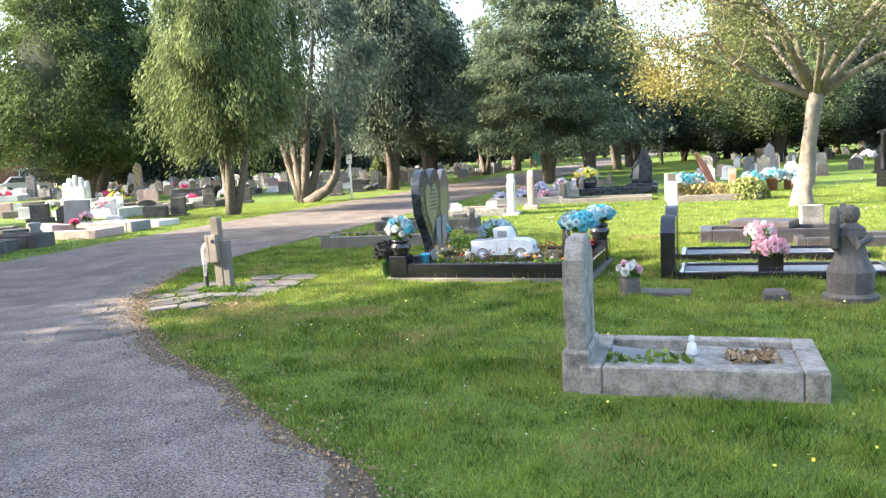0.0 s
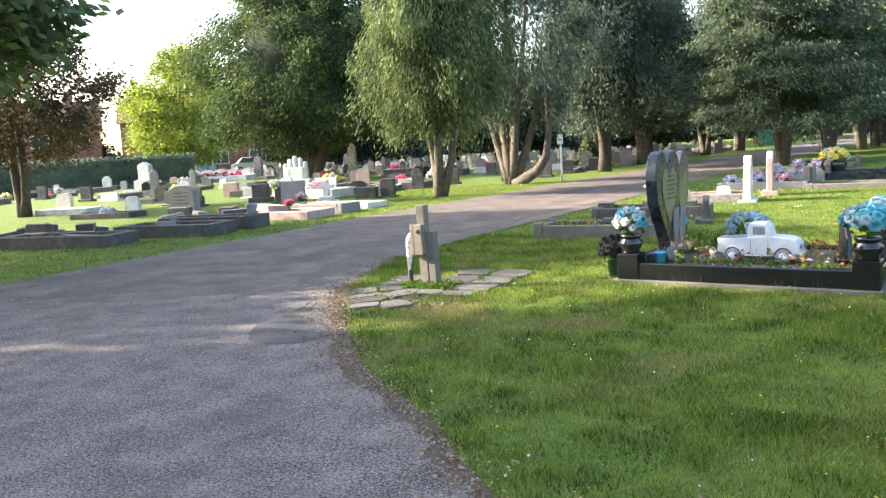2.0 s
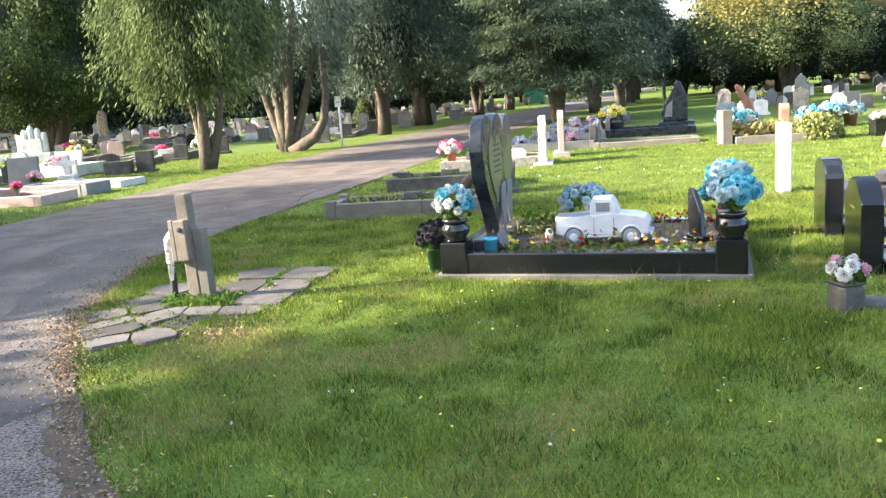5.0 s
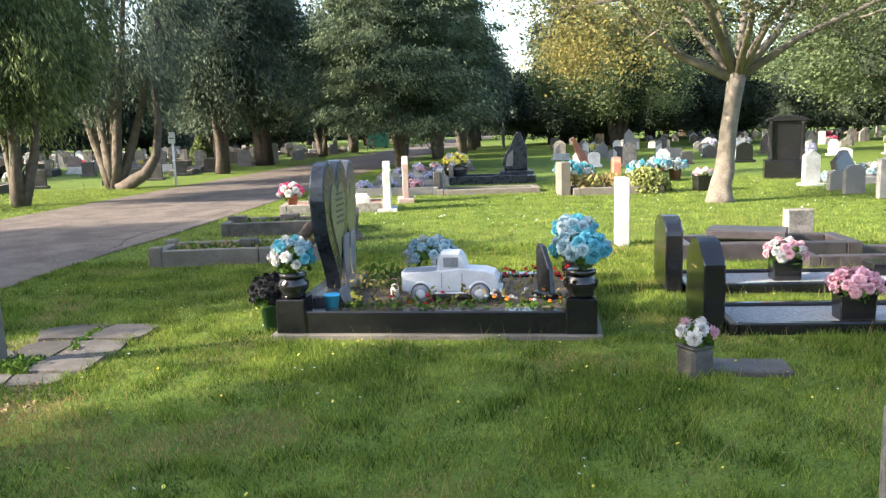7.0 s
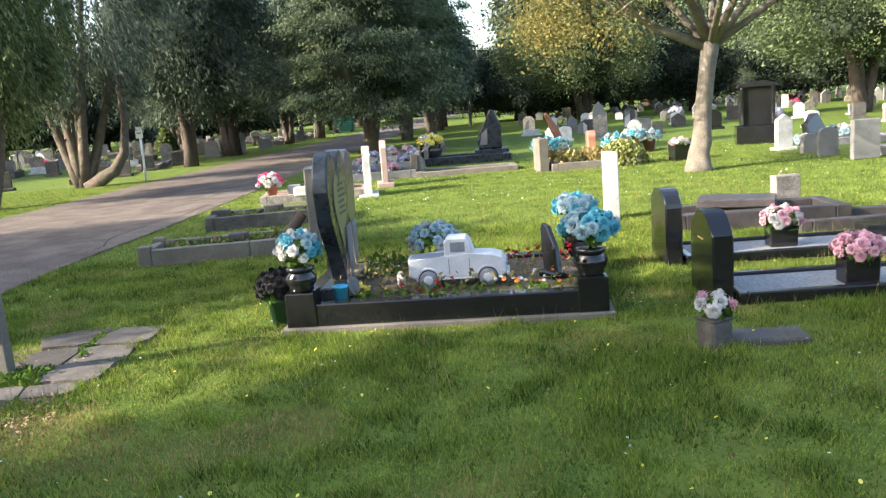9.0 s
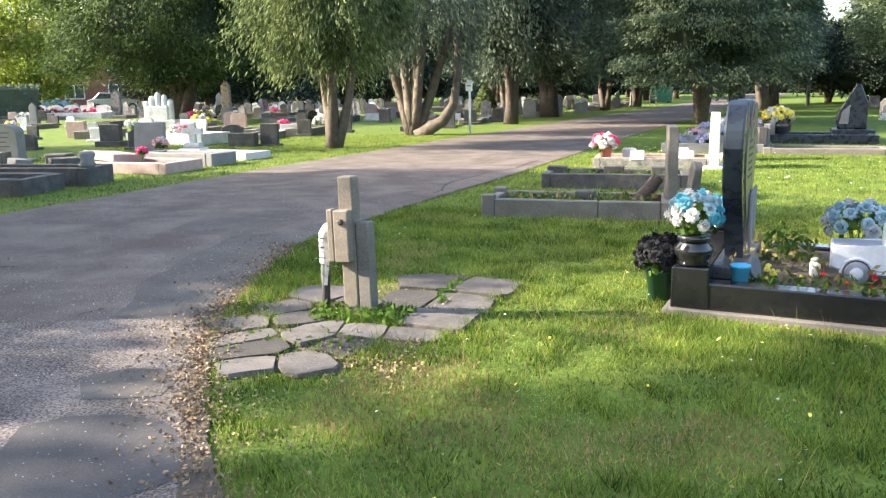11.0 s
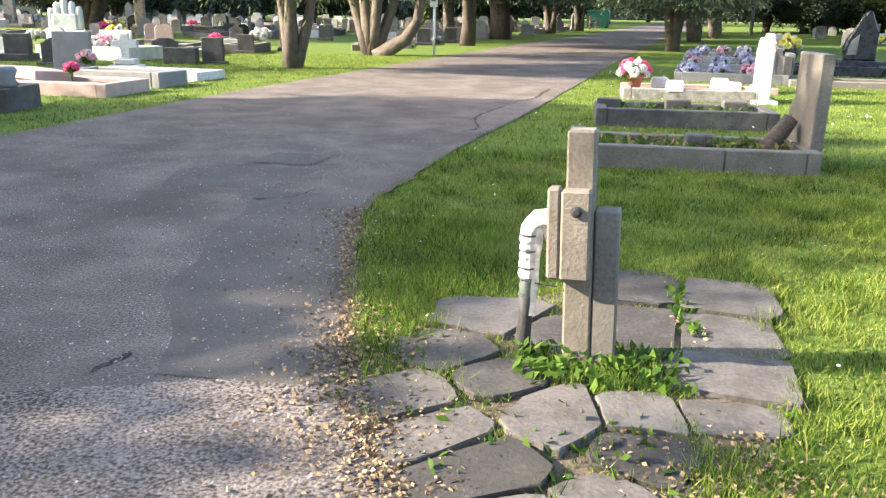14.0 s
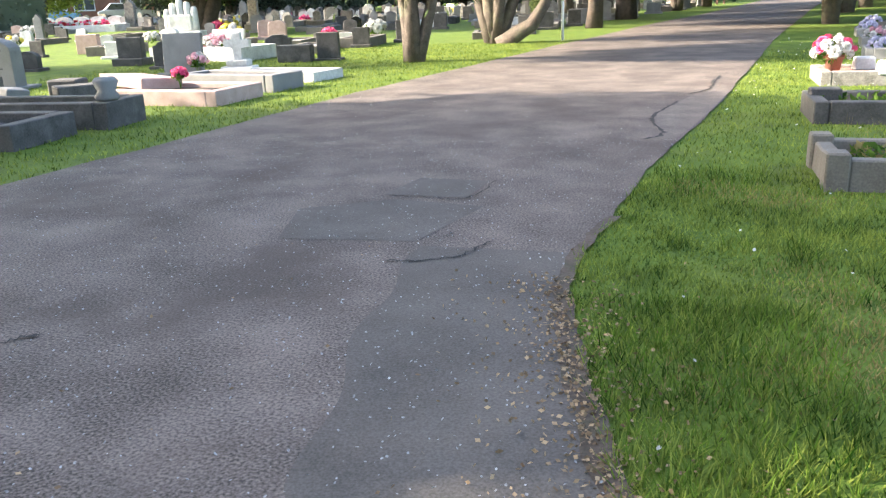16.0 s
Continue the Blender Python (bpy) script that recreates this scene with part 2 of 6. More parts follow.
def petals(name, dark, light):
    return foliage(name, dark, light, 0.25, 9, 0.7)


M_TEAL = petals("turquoise_petals", (0.04, 0.28, 0.36), (0.17, 0.48, 0.56))
M_PALETEAL = petals("pale_blue_petals", (0.20, 0.34, 0.38), (0.44, 0.55, 0.58))
M_PINKFL = petals("pink_petals", (0.50, 0.22, 0.28), (0.76, 0.48, 0.53))
M_CERISE = petals("cerise_petals", (0.55, 0.04, 0.14), (0.80, 0.15, 0.28))
M_REDFL = petals("red_petals", (0.28, 0.01, 0.015), (0.55, 0.04, 0.05))
M_YELLOWFL = petals("yellow_petals", (0.70, 0.55, 0.05), (0.90, 0.80, 0.22))
M_WHITEFL = petals("white_petals", (0.40, 0.39, 0.37), (0.64, 0.63, 0.61))
M_BLACKFL = petals("black_petals", (0.008, 0.008, 0.010), (0.03, 0.03, 0.032))
M_ORANGEFL = petals("orange_petals", (0.55, 0.16, 0.02), (0.80, 0.33, 0.06))
M_LILACFL = petals("lilac_petals", (0.32, 0.30, 0.44), (0.58, 0.57, 0.68))
M_BLUEPLASTIC = surface("blue_plastic", (0.05, 0.38, 0.62), (0.09, 0.48, 0.70), 8, 0.4, 0.0)
M_GREENPLASTIC = surface("dark_green_plastic", (0.01, 0.05, 0.02), (0.02, 0.08, 0.035), 8, 0.4, 0.0)
M_TOYWHITE = surface("pale_painted_stone", (0.46, 0.47, 0.50), (0.62, 0.63, 0.66), 12, 0.45, 0.05)
M_TOYGREY = surface("grey_painted_stone", (0.15, 0.16, 0.18), (0.25, 0.26, 0.29), 12, 0.5, 0.05)

# ---- building tools ----


def thing(name, x, y, z=0.0, rz=0.0, label="", category="", group="", kind="", rx=0.0, ry=0.0):
    e = new(name)
    e.empty_display_size = 0.1
    e.matrix_world = pose(x, y, z, rx, ry, rz)
    return tagged(e, label, category, group, kind)


def finish(bm, name, material, smooth=False):
    me = bpy.data.meshes.new(name)
    bmesh.ops.recalc_face_normals(bm, faces=bm.faces[:])
    if smooth:
        for f in bm.faces:
            f.smooth = True
    bm.to_mesh(me)
    bm.free()
    me.materials.append(material)
    return me


def part(name, bm, material, parent, label="", smooth=False):
    ob = new(name, finish(bm, name, material, smooth))
    ob.parent = parent
    return tagged(ob, label)


def whole(name, bm, material, m, label="", category="", group="", kind="", smooth=False):
    ob = new(name, finish(bm, name, material, smooth))
    ob.matrix_world = m
    return tagged(ob, label, category, group, kind)


def box(x0, x1, y0, y1, z0, z1, bevel=0.0, bm=None, taper=0.0, jitter=0.0):
    own = bm is None
    bm = bmesh.new() if own else bm
    r = bmesh.ops.create_cube(bm, size=1.0)
    for v in r["verts"]:
        up = v.co.z > 0
        k = 1 - taper if up else 1
        v.co = Vector(((x0 + x1) / 2 + v.co.x * (x1 - x0) * k, (y0 + y1) / 2 + v.co.y * (y1 - y0) * k, z1 if up else z0))
        if jitter:
            v.co += Vector((random.uniform(-1, 1), random.uniform(-1, 1), random.uniform(-1, 1))) * jitter
    if bevel:
        edges = list({e for v in r["verts"] for e in v.link_edges})
        bmesh.ops.bevel(bm, geom=edges, offset=bevel, segments=1, affect="EDGES")
    return bm


def lathe(profile, steps=20, bm=None, at=(0, 0, 0)):
    """A solid of revolution from (radius, height) rows, bottom to top."""
    bm = bmesh.new() if bm is None else bm
    rings = []
    for r, z in profile:
        rings.append([bm.verts.new((at[0] + r * math.cos(2 * math.pi * k / steps), at[1] + r * math.sin(2 * math.pi * k / steps), at[2] + z))
                      for k in range(steps)])
    for a, b in zip(rings, rings[1:]):
        for k in range(steps):
            bm.faces.new((a[k], a[(k + 1) % steps], b[(k + 1) % steps], b[k]))
    bm.faces.new(rings[0][::-1]), bm.faces.new(rings[-1])
    return bm


def slab(outline, y0, y1, bevel=0.0, bm=None):
    """An outline in x and z, given depth from y0 to y1."""
    bm = bmesh.new() if bm is None else bm
    f = [bm.verts.new((x, y0, z)) for x, z in outline]
    b = [bm.verts.new((x, y1, z)) for x, z in outline]
    faces = [bm.faces.new(f), bm.faces.new(b[::-1])]
    k = len(f)
    for i in range(k):
        bm.faces.new((f[(i + 1) % k], f[i], b[i], b[(i + 1) % k]))
    if bevel:
        edges = list({e for face in faces for e in face.edges})
        bmesh.ops.bevel(bm, geom=edges, offset=bevel, segments=1, affect="EDGES")
    return bm


def tube(points, radii, sides=8, bm=None, rough=0.0):
    bm = bmesh.new() if bm is None else bm
    pts = [Vector(p) for p in points]
    rings = []
    for i, p in enumerate(pts):
        d = (pts[min(i + 1, len(pts) - 1)] - pts[max(i - 1, 0)]).normalized()
        u = d.cross(Vector((0.31, 0.95, 0.05))).normalized()
        v = d.cross(u)
        rings.append([])
        for k in range(sides):
            a = 2 * math.pi * k / sides
            r = radii[i] * (1 + rough * math.sin(3 * a + i * 0.6) + rough * random.uniform(-0.5, 0.5))
            rings[-1].append(bm.verts.new(p + (u * math.cos(a) + v * math.sin(a)) * r))
    for a, b in zip(rings, rings[1:]):
        for k in range(sides):
            bm.faces.new((a[k], a[(k + 1) % sides], b[(k + 1) % sides], b[k]))
    bm.faces.new(rings[0][::-1]), bm.faces.new(rings[-1])
    return bm


def soup(name, verts, faces, material):
    me = bpy.data.meshes.new(name)
    me.from_pydata(verts, [], faces)
    me.materials.append(material)
    return me


def leaf_mesh(name, centres, size, material, rng, droop=0.3, long=1.6, ways=None):
    """Small pointed leaves (two triangles each) at the given centres."""
    n = len(centres)
    d = rng.normal(size=(n, 3)) if ways is None else ways + rng.normal(size=(n, 3)) * 0.45
    d[:, 2] -= droop
    d /= np.linalg.norm(d, axis=1)[:, None]
    s = np.cross(d, rng.normal(size=(n, 3)))
    s /= np.linalg.norm(s, axis=1)[:, None] + 1e-9
    k = size * rng.uniform(0.6, 1.4, size=(n, 1))
    v = np.empty((n, 4, 3))
    v[:, 0], v[:, 2] = centres - d * k * long / 2, centres + d * k * long / 2
    v[:, 1], v[:, 3] = centres + s * k / 2, centres - s * k / 2
    me = bpy.data.meshes.new(name)
    me.vertices.add(4 * n)
    me.vertices.foreach_set("co", v.reshape(-1))
    me.loops.add(4 * n)
    me.loops.foreach_set("vertex_index", np.arange(4 * n))
    me.polygons.add(n)
    me.polygons.foreach_set("loop_start", np.arange(0, 4 * n, 4))
    me.polygons.foreach_set("loop_total", np.full(n, 4))
    me.update()
    me.validate()
    me.materials.append(material)
    return me

# ---- the ground: one lawn sheet to the horizon, with the road laid on it ----


def along(rows, n):
    """A smooth line through a few (x, y) rows."""
    p = np.array(rows, float)
    t = np.linspace(0, len(p) - 1, n)
    i = np.clip(t.astype(int), 0, len(p) - 2)
    u = (t - i)[:, None]
    a, b, c, d = p[np.maximum(i - 1, 0)], p[i], p[i + 1], p[np.minimum(i + 2, len(p) - 1)]
    return 0.5 * (2 * b + (c - a) * u + (2 * a - 5 * b + 4 * c - d) * u ** 2 + (3 * b - a - 3 * c + d) * u ** 3)


RIGHT_EDGE = along([(3.2, -6), (2.2, -1.2), (0.98, 1.77), (0.4, 2.47), (-0.35, 3.41), (-1.3, 4.44), (-2.15, 5.65), (-2.75, 6.8), (-3.2, 8.4),
                    (-3.4, 9.6), (-3.27, 10.65), (-2.96, 12.5), (-2.45, 15.2), (-1.6, 20.3), (-0.5, 27), (1.6, 38.3), (4.6, 54), (14, 100), (24, 150)], 420)
LEFT_EDGE = along([(-12, -30), (-9.6, -8), (-8.2, 4), (-7.75, 9.5), (-7.4, 12.3), (-7.05, 15.6), (-6.5, 19), (-5.9, 22.5), (-5.0, 27.4), (-3.4, 36),
                   (-0.6, 49), (9, 100), (19, 150)], 300)
ENTRY_LEFT = along([(-4.5, -30), (-4.6, -12), (-6.6, -2), (-9.4, -5)], 20)
wob = np.random.RandomState(3)


def ragged(line, amount):
    k = np.convolve(wob.normal(size=len(line) + 6), np.ones(3) / 3, "same")[3:-3]
    k2 = np.convolve(wob.normal(size=len(line) + 24), np.ones(13) / 4, "same")[12:-12]
    return line + np.c_[(k + k2) * amount, (k + k2) * amount * 0.3]


right_line, left_line = ragged(RIGHT_EDGE, 0.011), ragged(LEFT_EDGE, 0.014)


def sheet(name, points, z, material, label, category):
    bm = bmesh.new()
    face = bm.faces.new([bm.verts.new((x, y, z)) for x, y in points])
    bmesh.ops.triangulate(bm, faces=[face])
    return whole(name, bm, material, Matrix(), label, category, kind="structure")


bm = bmesh.new()
bmesh.ops.create_grid(bm, x_segments=60, y_segments=60, size=600)
for v in bm.verts:
    v.co.z = -0.01 if v.co.length > 60 else 0.0
whole("ground", bm, M_GRASS, pose(0, 30, 0), "mown green cemetery lawn with dry patches and daisies", "lawn", kind="structure")


def strip(name, ys, x_left, x_right, z, material, label, category):
    """A ground strip between two edges given for each y."""
    bm = bmesh.new()
    rows = []
    for y, a, c in zip(ys, x_left, x_right):
        rows.append([bm.verts.new((a + (c - a) * u, y, z)) for u in (0, 0.35, 0.7, 1)])
    for r, q in zip(rows, rows[1:]):
        for k in range(3):
            bm.faces.new((r[k], r[k + 1], q[k + 1], q[k]))
    return whole(name, bm, material, Matrix(), label, category, kind="structure")


def edge_at(line, ys):
    o = np.argsort(line[:, 1])
    return np.interp(ys, line[o, 1], line[o, 0])


road_y = np.r_[np.arange(-6, 30, 0.07), np.arange(30, 150, 1.0)]
strip("road", road_y, edge_at(left_line, road_y), edge_at(right_line, road_y), 0.012, M_ASPHALT, "worn grey asphalt cemetery road with patches and cracks", "road")
lane_y = np.arange(-5.9, 7.05, 0.06)
strip("pavement", lane_y, np.interp(lane_y, [-6, 5.3, 5.7, 6.2, 6.72, 7.1], [-9.0, -8.1, -6.6, -5.2, -4.1, -3.0]) + 0.05 * np.sin(lane_y * 9), edge_at(right_line, lane_y) - 0.012, 0.0155, M_CHIPS,
      "lighter stony asphalt of the side lane", "lane")

edge_y = np.arange(-5.5, 10.6, 0.045)
dirt = 0.13 + 0.07 * np.sin(edge_y * 1.7) + 0.035 * np.sin(edge_y * 11.0) + 0.02 * np.sin(edge_y * 29.0)
strip("road_edge_dirt", edge_y, edge_at(right_line, edge_y) - dirt * np.interp(edge_y, [3, 5.5, 7.2], [1.1, 0.7, 0.22]), edge_at(right_line, edge_y) + 0.05, 0.0178, M_DIRT, "brown dirt washed along the road edge", "dirt")

# repairs and cracks in the asphalt
py = np.arange(7.0, 9.9, 0.08)
strip("road_patch", py, np.interp(py, [7.0, 7.8, 8.4, 9.0, 9.9], [-3.5, -3.88, -4.0, -4.1, -4.15]) + 0.03 * np.sin(py * 7), edge_at(right_line, py) - 0.02, 0.0155, M_PATCH, "smooth repaired strip in the road", "road patch")
sheet("road_patch", [(-4.70, 10.90), (-4.16, 10.88), (-4.10, 11.36), (-4.60, 11.40)], 0.0155, M_PATCH, "square repaired patch in the road", "road patch")
sheet("road_patch", [(-4.95, 9.9), (-4.2, 9.95), (-4.0, 10.7), (-4.6, 10.8), (-5.1, 10.5)], 0.014, M_PATCH, "faint repaired patch in the road", "road patch")
sheet("road_patch", [(-2.84, 5.42), (-2.72, 5.56), (-2.5, 5.63), (-2.28, 5.60), (-2.12, 5.5), (-2.02, 5.35), (-1.95, 5.12), (-2.1, 4.9), (-2.3, 4.82), (-2.55, 4.9), (-2.72, 5.15)], 0.0185, M_DARKPATCH, "dark smooth repaired patch in the lane", "road patch")
sheet("road_patch", [(-3.00, 6.00), (-2.82, 6.17), (-2.66, 6.18), (-2.5, 6.08), (-2.46, 5.86), (-2.6, 5.80), (-2.79, 5.74)], 0.0185, M_PATCH, "small square repaired patch in the lane", "road patch")


def crack(points, width, seed):
    r = random.Random(seed)
    bm = bmesh.new()
    left, right = [], []
    line = along(points, len(points) * 7)
    for k, (x, y) in enumerate(line):
        d = line[min(k + 1, len(line) - 1)] - line[max(k - 1, 0)]
        nrm = np.array([-d[1], d[0]]) / (np.linalg.norm(d) + 1e-9)
        w = width * r.uniform(0.3, 1.3) * (0.25 if k in (0, len(line) - 1) else 1)
        o = nrm * r.uniform(-0.02, 0.02)
        left.append(bm.verts.new((x + o[0] + nrm[0] * w, y + o[1] + nrm[1] * w, 0.0195)))
        right.append(bm.verts.new((x + o[0] - nrm[0] * w, y + o[1] - nrm[1] * w, 0.0195)))
    for k in range(len(line) - 1):
        bm.faces.new((left[k], right[k], right[k + 1], left[k + 1]))
    whole("road_crack", bm, M_CRACK, Matrix(), "dark open crack in the asphalt", "road crack", "cracks in the road", "structure")


crack([(-3.15, 13.0), (-3.0, 13.3), (-3.1, 13.9), (-3.08, 14.4), (-2.95, 15.0), (-2.85, 15.4)], 0.02, 1)
crack([(-2.75, 16.0), (-2.5, 16.5), (-2.4, 17.3), (-2.26, 18.1)], 0.018, 2)
crack([(-5.60, 7.90), (-5.45, 8.05), (-5.23, 8.14)], 0.022, 3)
crack([(-4.72, 10.88), (-4.4, 10.86), (-4.14, 10.87), (-4.07, 11.38)], 0.006, 4)
crack([(-4.25, 9.6), (-3.95, 9.72), (-3.8, 10.0)], 0.008, 5)
crack([(-3.76, 6.96), (-3.70, 7.16)], 0.01, 6)
crack([(-5.42, 8.4), (-5.3, 8.55)], 0.012, 7)

sheet("road_patch", [(-3.15, 13.0), (-3.0, 13.3), (-3.1, 13.9), (-3.08, 14.4), (-2.95, 15.0), (-2.85, 15.4), (-2.62, 16.1), (-2.3, 16.9), (-2.26, 16.3), (-2.42, 15.4), (-2.6, 14.4), (-2.75, 13.7), (-2.9, 13.1)], 0.0165, M_PALE, "pale crumbling asphalt between a crack and the grass", "road patch")

# ---- trees ----


def crown_points(rng, n, clumps, profile, spread, centre=(0, 0), inner=0.35, tiers=0.0, flat=0.75):
    """Leaf places in clumps that fill a crown. profile: (height, radius) rows, bottom to top."""
    z = np.array([p[0] for p in profile])
    r = np.array([p[1] for p in profile])
    zz = np.linspace(z[0], z[-1], 200)
    rr = np.interp(zz, z, r)
    pick = rng.choice(200, size=clumps, p=(rr ** 1.1) / (rr ** 1.1).sum())
    cz = zz[pick] + rng.uniform(-0.2, 0.2, clumps)
    a = rng.uniform(0, 2 * np.pi, clumps)
    lump = 1 + 0.16 * np.sin(3 * a + cz * 1.3) + 0.12 * np.sin(5 * a - cz * 2.1)
    rad = rr[pick] * lump * np.where(rng.uniform(size=clumps) < inner, rng.uniform(0.2, 0.75, clumps), rng.uniform(0.78, 1.05, clumps))
    if tiers:
        cz = (np.floor(cz / tiers + 0.3 * np.sin(2 * a)) + rng.normal(size=clumps) * 0.09) * tiers - 0.22 * rad + 0.4
    c = np.c_[centre[0] + rad * np.cos(a), centre[1] + rad * np.sin(a), cz]
    which = rng.integers(0, clumps, n)
    off = rng.normal(size=(n, 3)) * spread * rng.uniform(0.6, 1.3, size=(clumps, 1))[which]
    off[:, 2] *= flat
    reach = np.hypot(off[:, 0], off[:, 1])
    off[:, 2] -= 0.35 * reach if tiers else 0.0
    out = np.c_[np.cos(a), np.sin(a), np.zeros(clumps)][which]
    return c[which] + off, out


def stems(bm, rng, base, tops, r0, r1, bend=0.25, sides=9, flare=1.5):
    for tx, ty, tz in tops:
        k = 7
        pts, rad = [], []
        side = rng.normal(size=2) * bend * 0.3
        for i in range(k + 1):
            u = i / k
            w = u ** 0.8
            pts.append((base[0] + (tx - base[0]) * w + side[0] * math.sin(u * 5), base[1] + (ty - base[1]) * w + side[1] * math.sin(u * 4), base[2] + (tz - base[2]) * u))
            rad.append((r0 + (r1 - r0) * u) * (flare if i == 0 else 1))
        tube(pts, rad, sides, bm, 0.1)


def tree(name, x, y, profile, leaves, size, material, bark, tops, r0, seed, label, category="tree", clumps=220, spread=0.45, droop=0.4, long=1.8,
         r1=0.05, limbs=0, group="", inner=0.35, outward=True, rz=0.0, base_z=-0.05, core=0.0, inner_material=None, tiers=0.0, flat=0.75):
    rng = np.random.default_rng(seed)
    e = thing(name, x, y, 0, rz, label, category, group)
    bm = bmesh.new()
    stems(bm, rng, (0, 0, base_z), tops, r0, r1)
    zs = [p[0] for p in profile]
    for k in range(limbs):
        a, zb = rng.uniform(0, 6.28), rng.uniform(zs[0] * 0.9, zs[-1] * 0.75)
        rad = float(np.interp(zb, zs, [p[1] for p in profile])) * rng.uniform(0.5, 0.85)
        t = tops[k % len(tops)]
        u = min(1, zb / t[2])
        p0 = Vector((t[0] * u ** 0.8, t[1] * u ** 0.8, zb))
        p2 = Vector((rad * math.cos(a), rad * math.sin(a), zb + rng.uniform(0.2, 1.0)))
        tube([p0, p0.lerp(p2, 0.5) + Vector((0, 0, 0.25)), p2], [r0 * 0.25, r0 * 0.16, 0.02], 6, bm, 0.05)
    part("trunk", bm, bark, e, smooth=True)
    pts, out = crown_points(rng, leaves, clumps, profile, spread, inner=inner, tiers=tiers, flat=flat)
    crown = new("crown", leaf_mesh("crown", pts, size, material, rng, droop, long, out * 0.8 if outward else None))
    crown.parent = e
    # added solid dark core: the crown's inner shade as shape and colour
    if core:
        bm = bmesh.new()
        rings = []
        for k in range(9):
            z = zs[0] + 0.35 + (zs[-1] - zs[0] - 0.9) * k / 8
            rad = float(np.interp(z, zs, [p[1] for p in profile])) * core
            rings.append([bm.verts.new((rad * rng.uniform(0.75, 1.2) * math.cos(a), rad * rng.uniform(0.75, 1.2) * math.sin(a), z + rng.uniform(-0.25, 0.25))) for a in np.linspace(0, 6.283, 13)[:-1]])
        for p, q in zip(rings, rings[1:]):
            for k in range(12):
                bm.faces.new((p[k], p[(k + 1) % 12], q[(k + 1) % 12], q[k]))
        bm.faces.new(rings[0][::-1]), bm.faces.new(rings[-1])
        part("crown_shade_core", bm, inner_material or material, e, "solid dark core standing in for shade inside the crown", True)
    return e


CYPRESS_ROW = "old conifers along the road"
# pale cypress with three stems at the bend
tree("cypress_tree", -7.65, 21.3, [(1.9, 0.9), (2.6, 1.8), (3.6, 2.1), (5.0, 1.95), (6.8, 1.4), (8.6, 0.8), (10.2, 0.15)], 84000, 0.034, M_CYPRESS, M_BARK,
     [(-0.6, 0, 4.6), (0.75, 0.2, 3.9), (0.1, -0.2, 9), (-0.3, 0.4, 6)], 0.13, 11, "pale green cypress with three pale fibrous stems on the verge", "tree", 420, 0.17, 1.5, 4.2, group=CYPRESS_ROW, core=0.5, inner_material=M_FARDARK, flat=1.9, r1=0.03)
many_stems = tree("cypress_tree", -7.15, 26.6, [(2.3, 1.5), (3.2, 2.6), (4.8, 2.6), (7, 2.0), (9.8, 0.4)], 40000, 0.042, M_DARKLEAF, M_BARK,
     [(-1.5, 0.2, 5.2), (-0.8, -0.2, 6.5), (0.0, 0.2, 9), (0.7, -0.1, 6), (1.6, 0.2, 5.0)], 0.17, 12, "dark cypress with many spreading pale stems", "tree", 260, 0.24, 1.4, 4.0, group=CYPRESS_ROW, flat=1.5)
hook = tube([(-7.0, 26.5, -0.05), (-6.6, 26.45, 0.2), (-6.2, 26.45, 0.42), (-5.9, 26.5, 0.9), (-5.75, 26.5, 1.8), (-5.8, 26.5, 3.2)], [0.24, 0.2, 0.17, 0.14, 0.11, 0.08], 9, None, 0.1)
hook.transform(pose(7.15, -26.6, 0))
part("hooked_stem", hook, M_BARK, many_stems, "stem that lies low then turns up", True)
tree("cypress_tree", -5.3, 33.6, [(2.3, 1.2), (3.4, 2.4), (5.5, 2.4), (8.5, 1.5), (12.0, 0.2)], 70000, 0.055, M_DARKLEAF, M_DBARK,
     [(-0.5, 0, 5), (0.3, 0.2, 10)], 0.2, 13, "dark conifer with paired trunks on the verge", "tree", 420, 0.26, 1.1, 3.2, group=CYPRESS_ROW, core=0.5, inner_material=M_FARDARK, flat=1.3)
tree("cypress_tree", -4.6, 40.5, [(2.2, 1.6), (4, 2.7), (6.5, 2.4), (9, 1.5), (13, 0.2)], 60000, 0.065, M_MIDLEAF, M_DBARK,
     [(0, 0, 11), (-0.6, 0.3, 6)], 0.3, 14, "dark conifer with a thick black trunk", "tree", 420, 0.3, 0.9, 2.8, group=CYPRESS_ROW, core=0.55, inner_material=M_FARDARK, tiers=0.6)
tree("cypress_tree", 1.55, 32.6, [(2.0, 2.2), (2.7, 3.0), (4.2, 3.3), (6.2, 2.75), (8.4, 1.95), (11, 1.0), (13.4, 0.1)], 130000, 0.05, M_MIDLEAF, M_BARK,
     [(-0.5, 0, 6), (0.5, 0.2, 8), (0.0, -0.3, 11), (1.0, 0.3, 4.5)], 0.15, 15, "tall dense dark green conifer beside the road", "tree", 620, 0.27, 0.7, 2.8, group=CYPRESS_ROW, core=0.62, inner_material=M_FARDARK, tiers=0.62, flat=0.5)
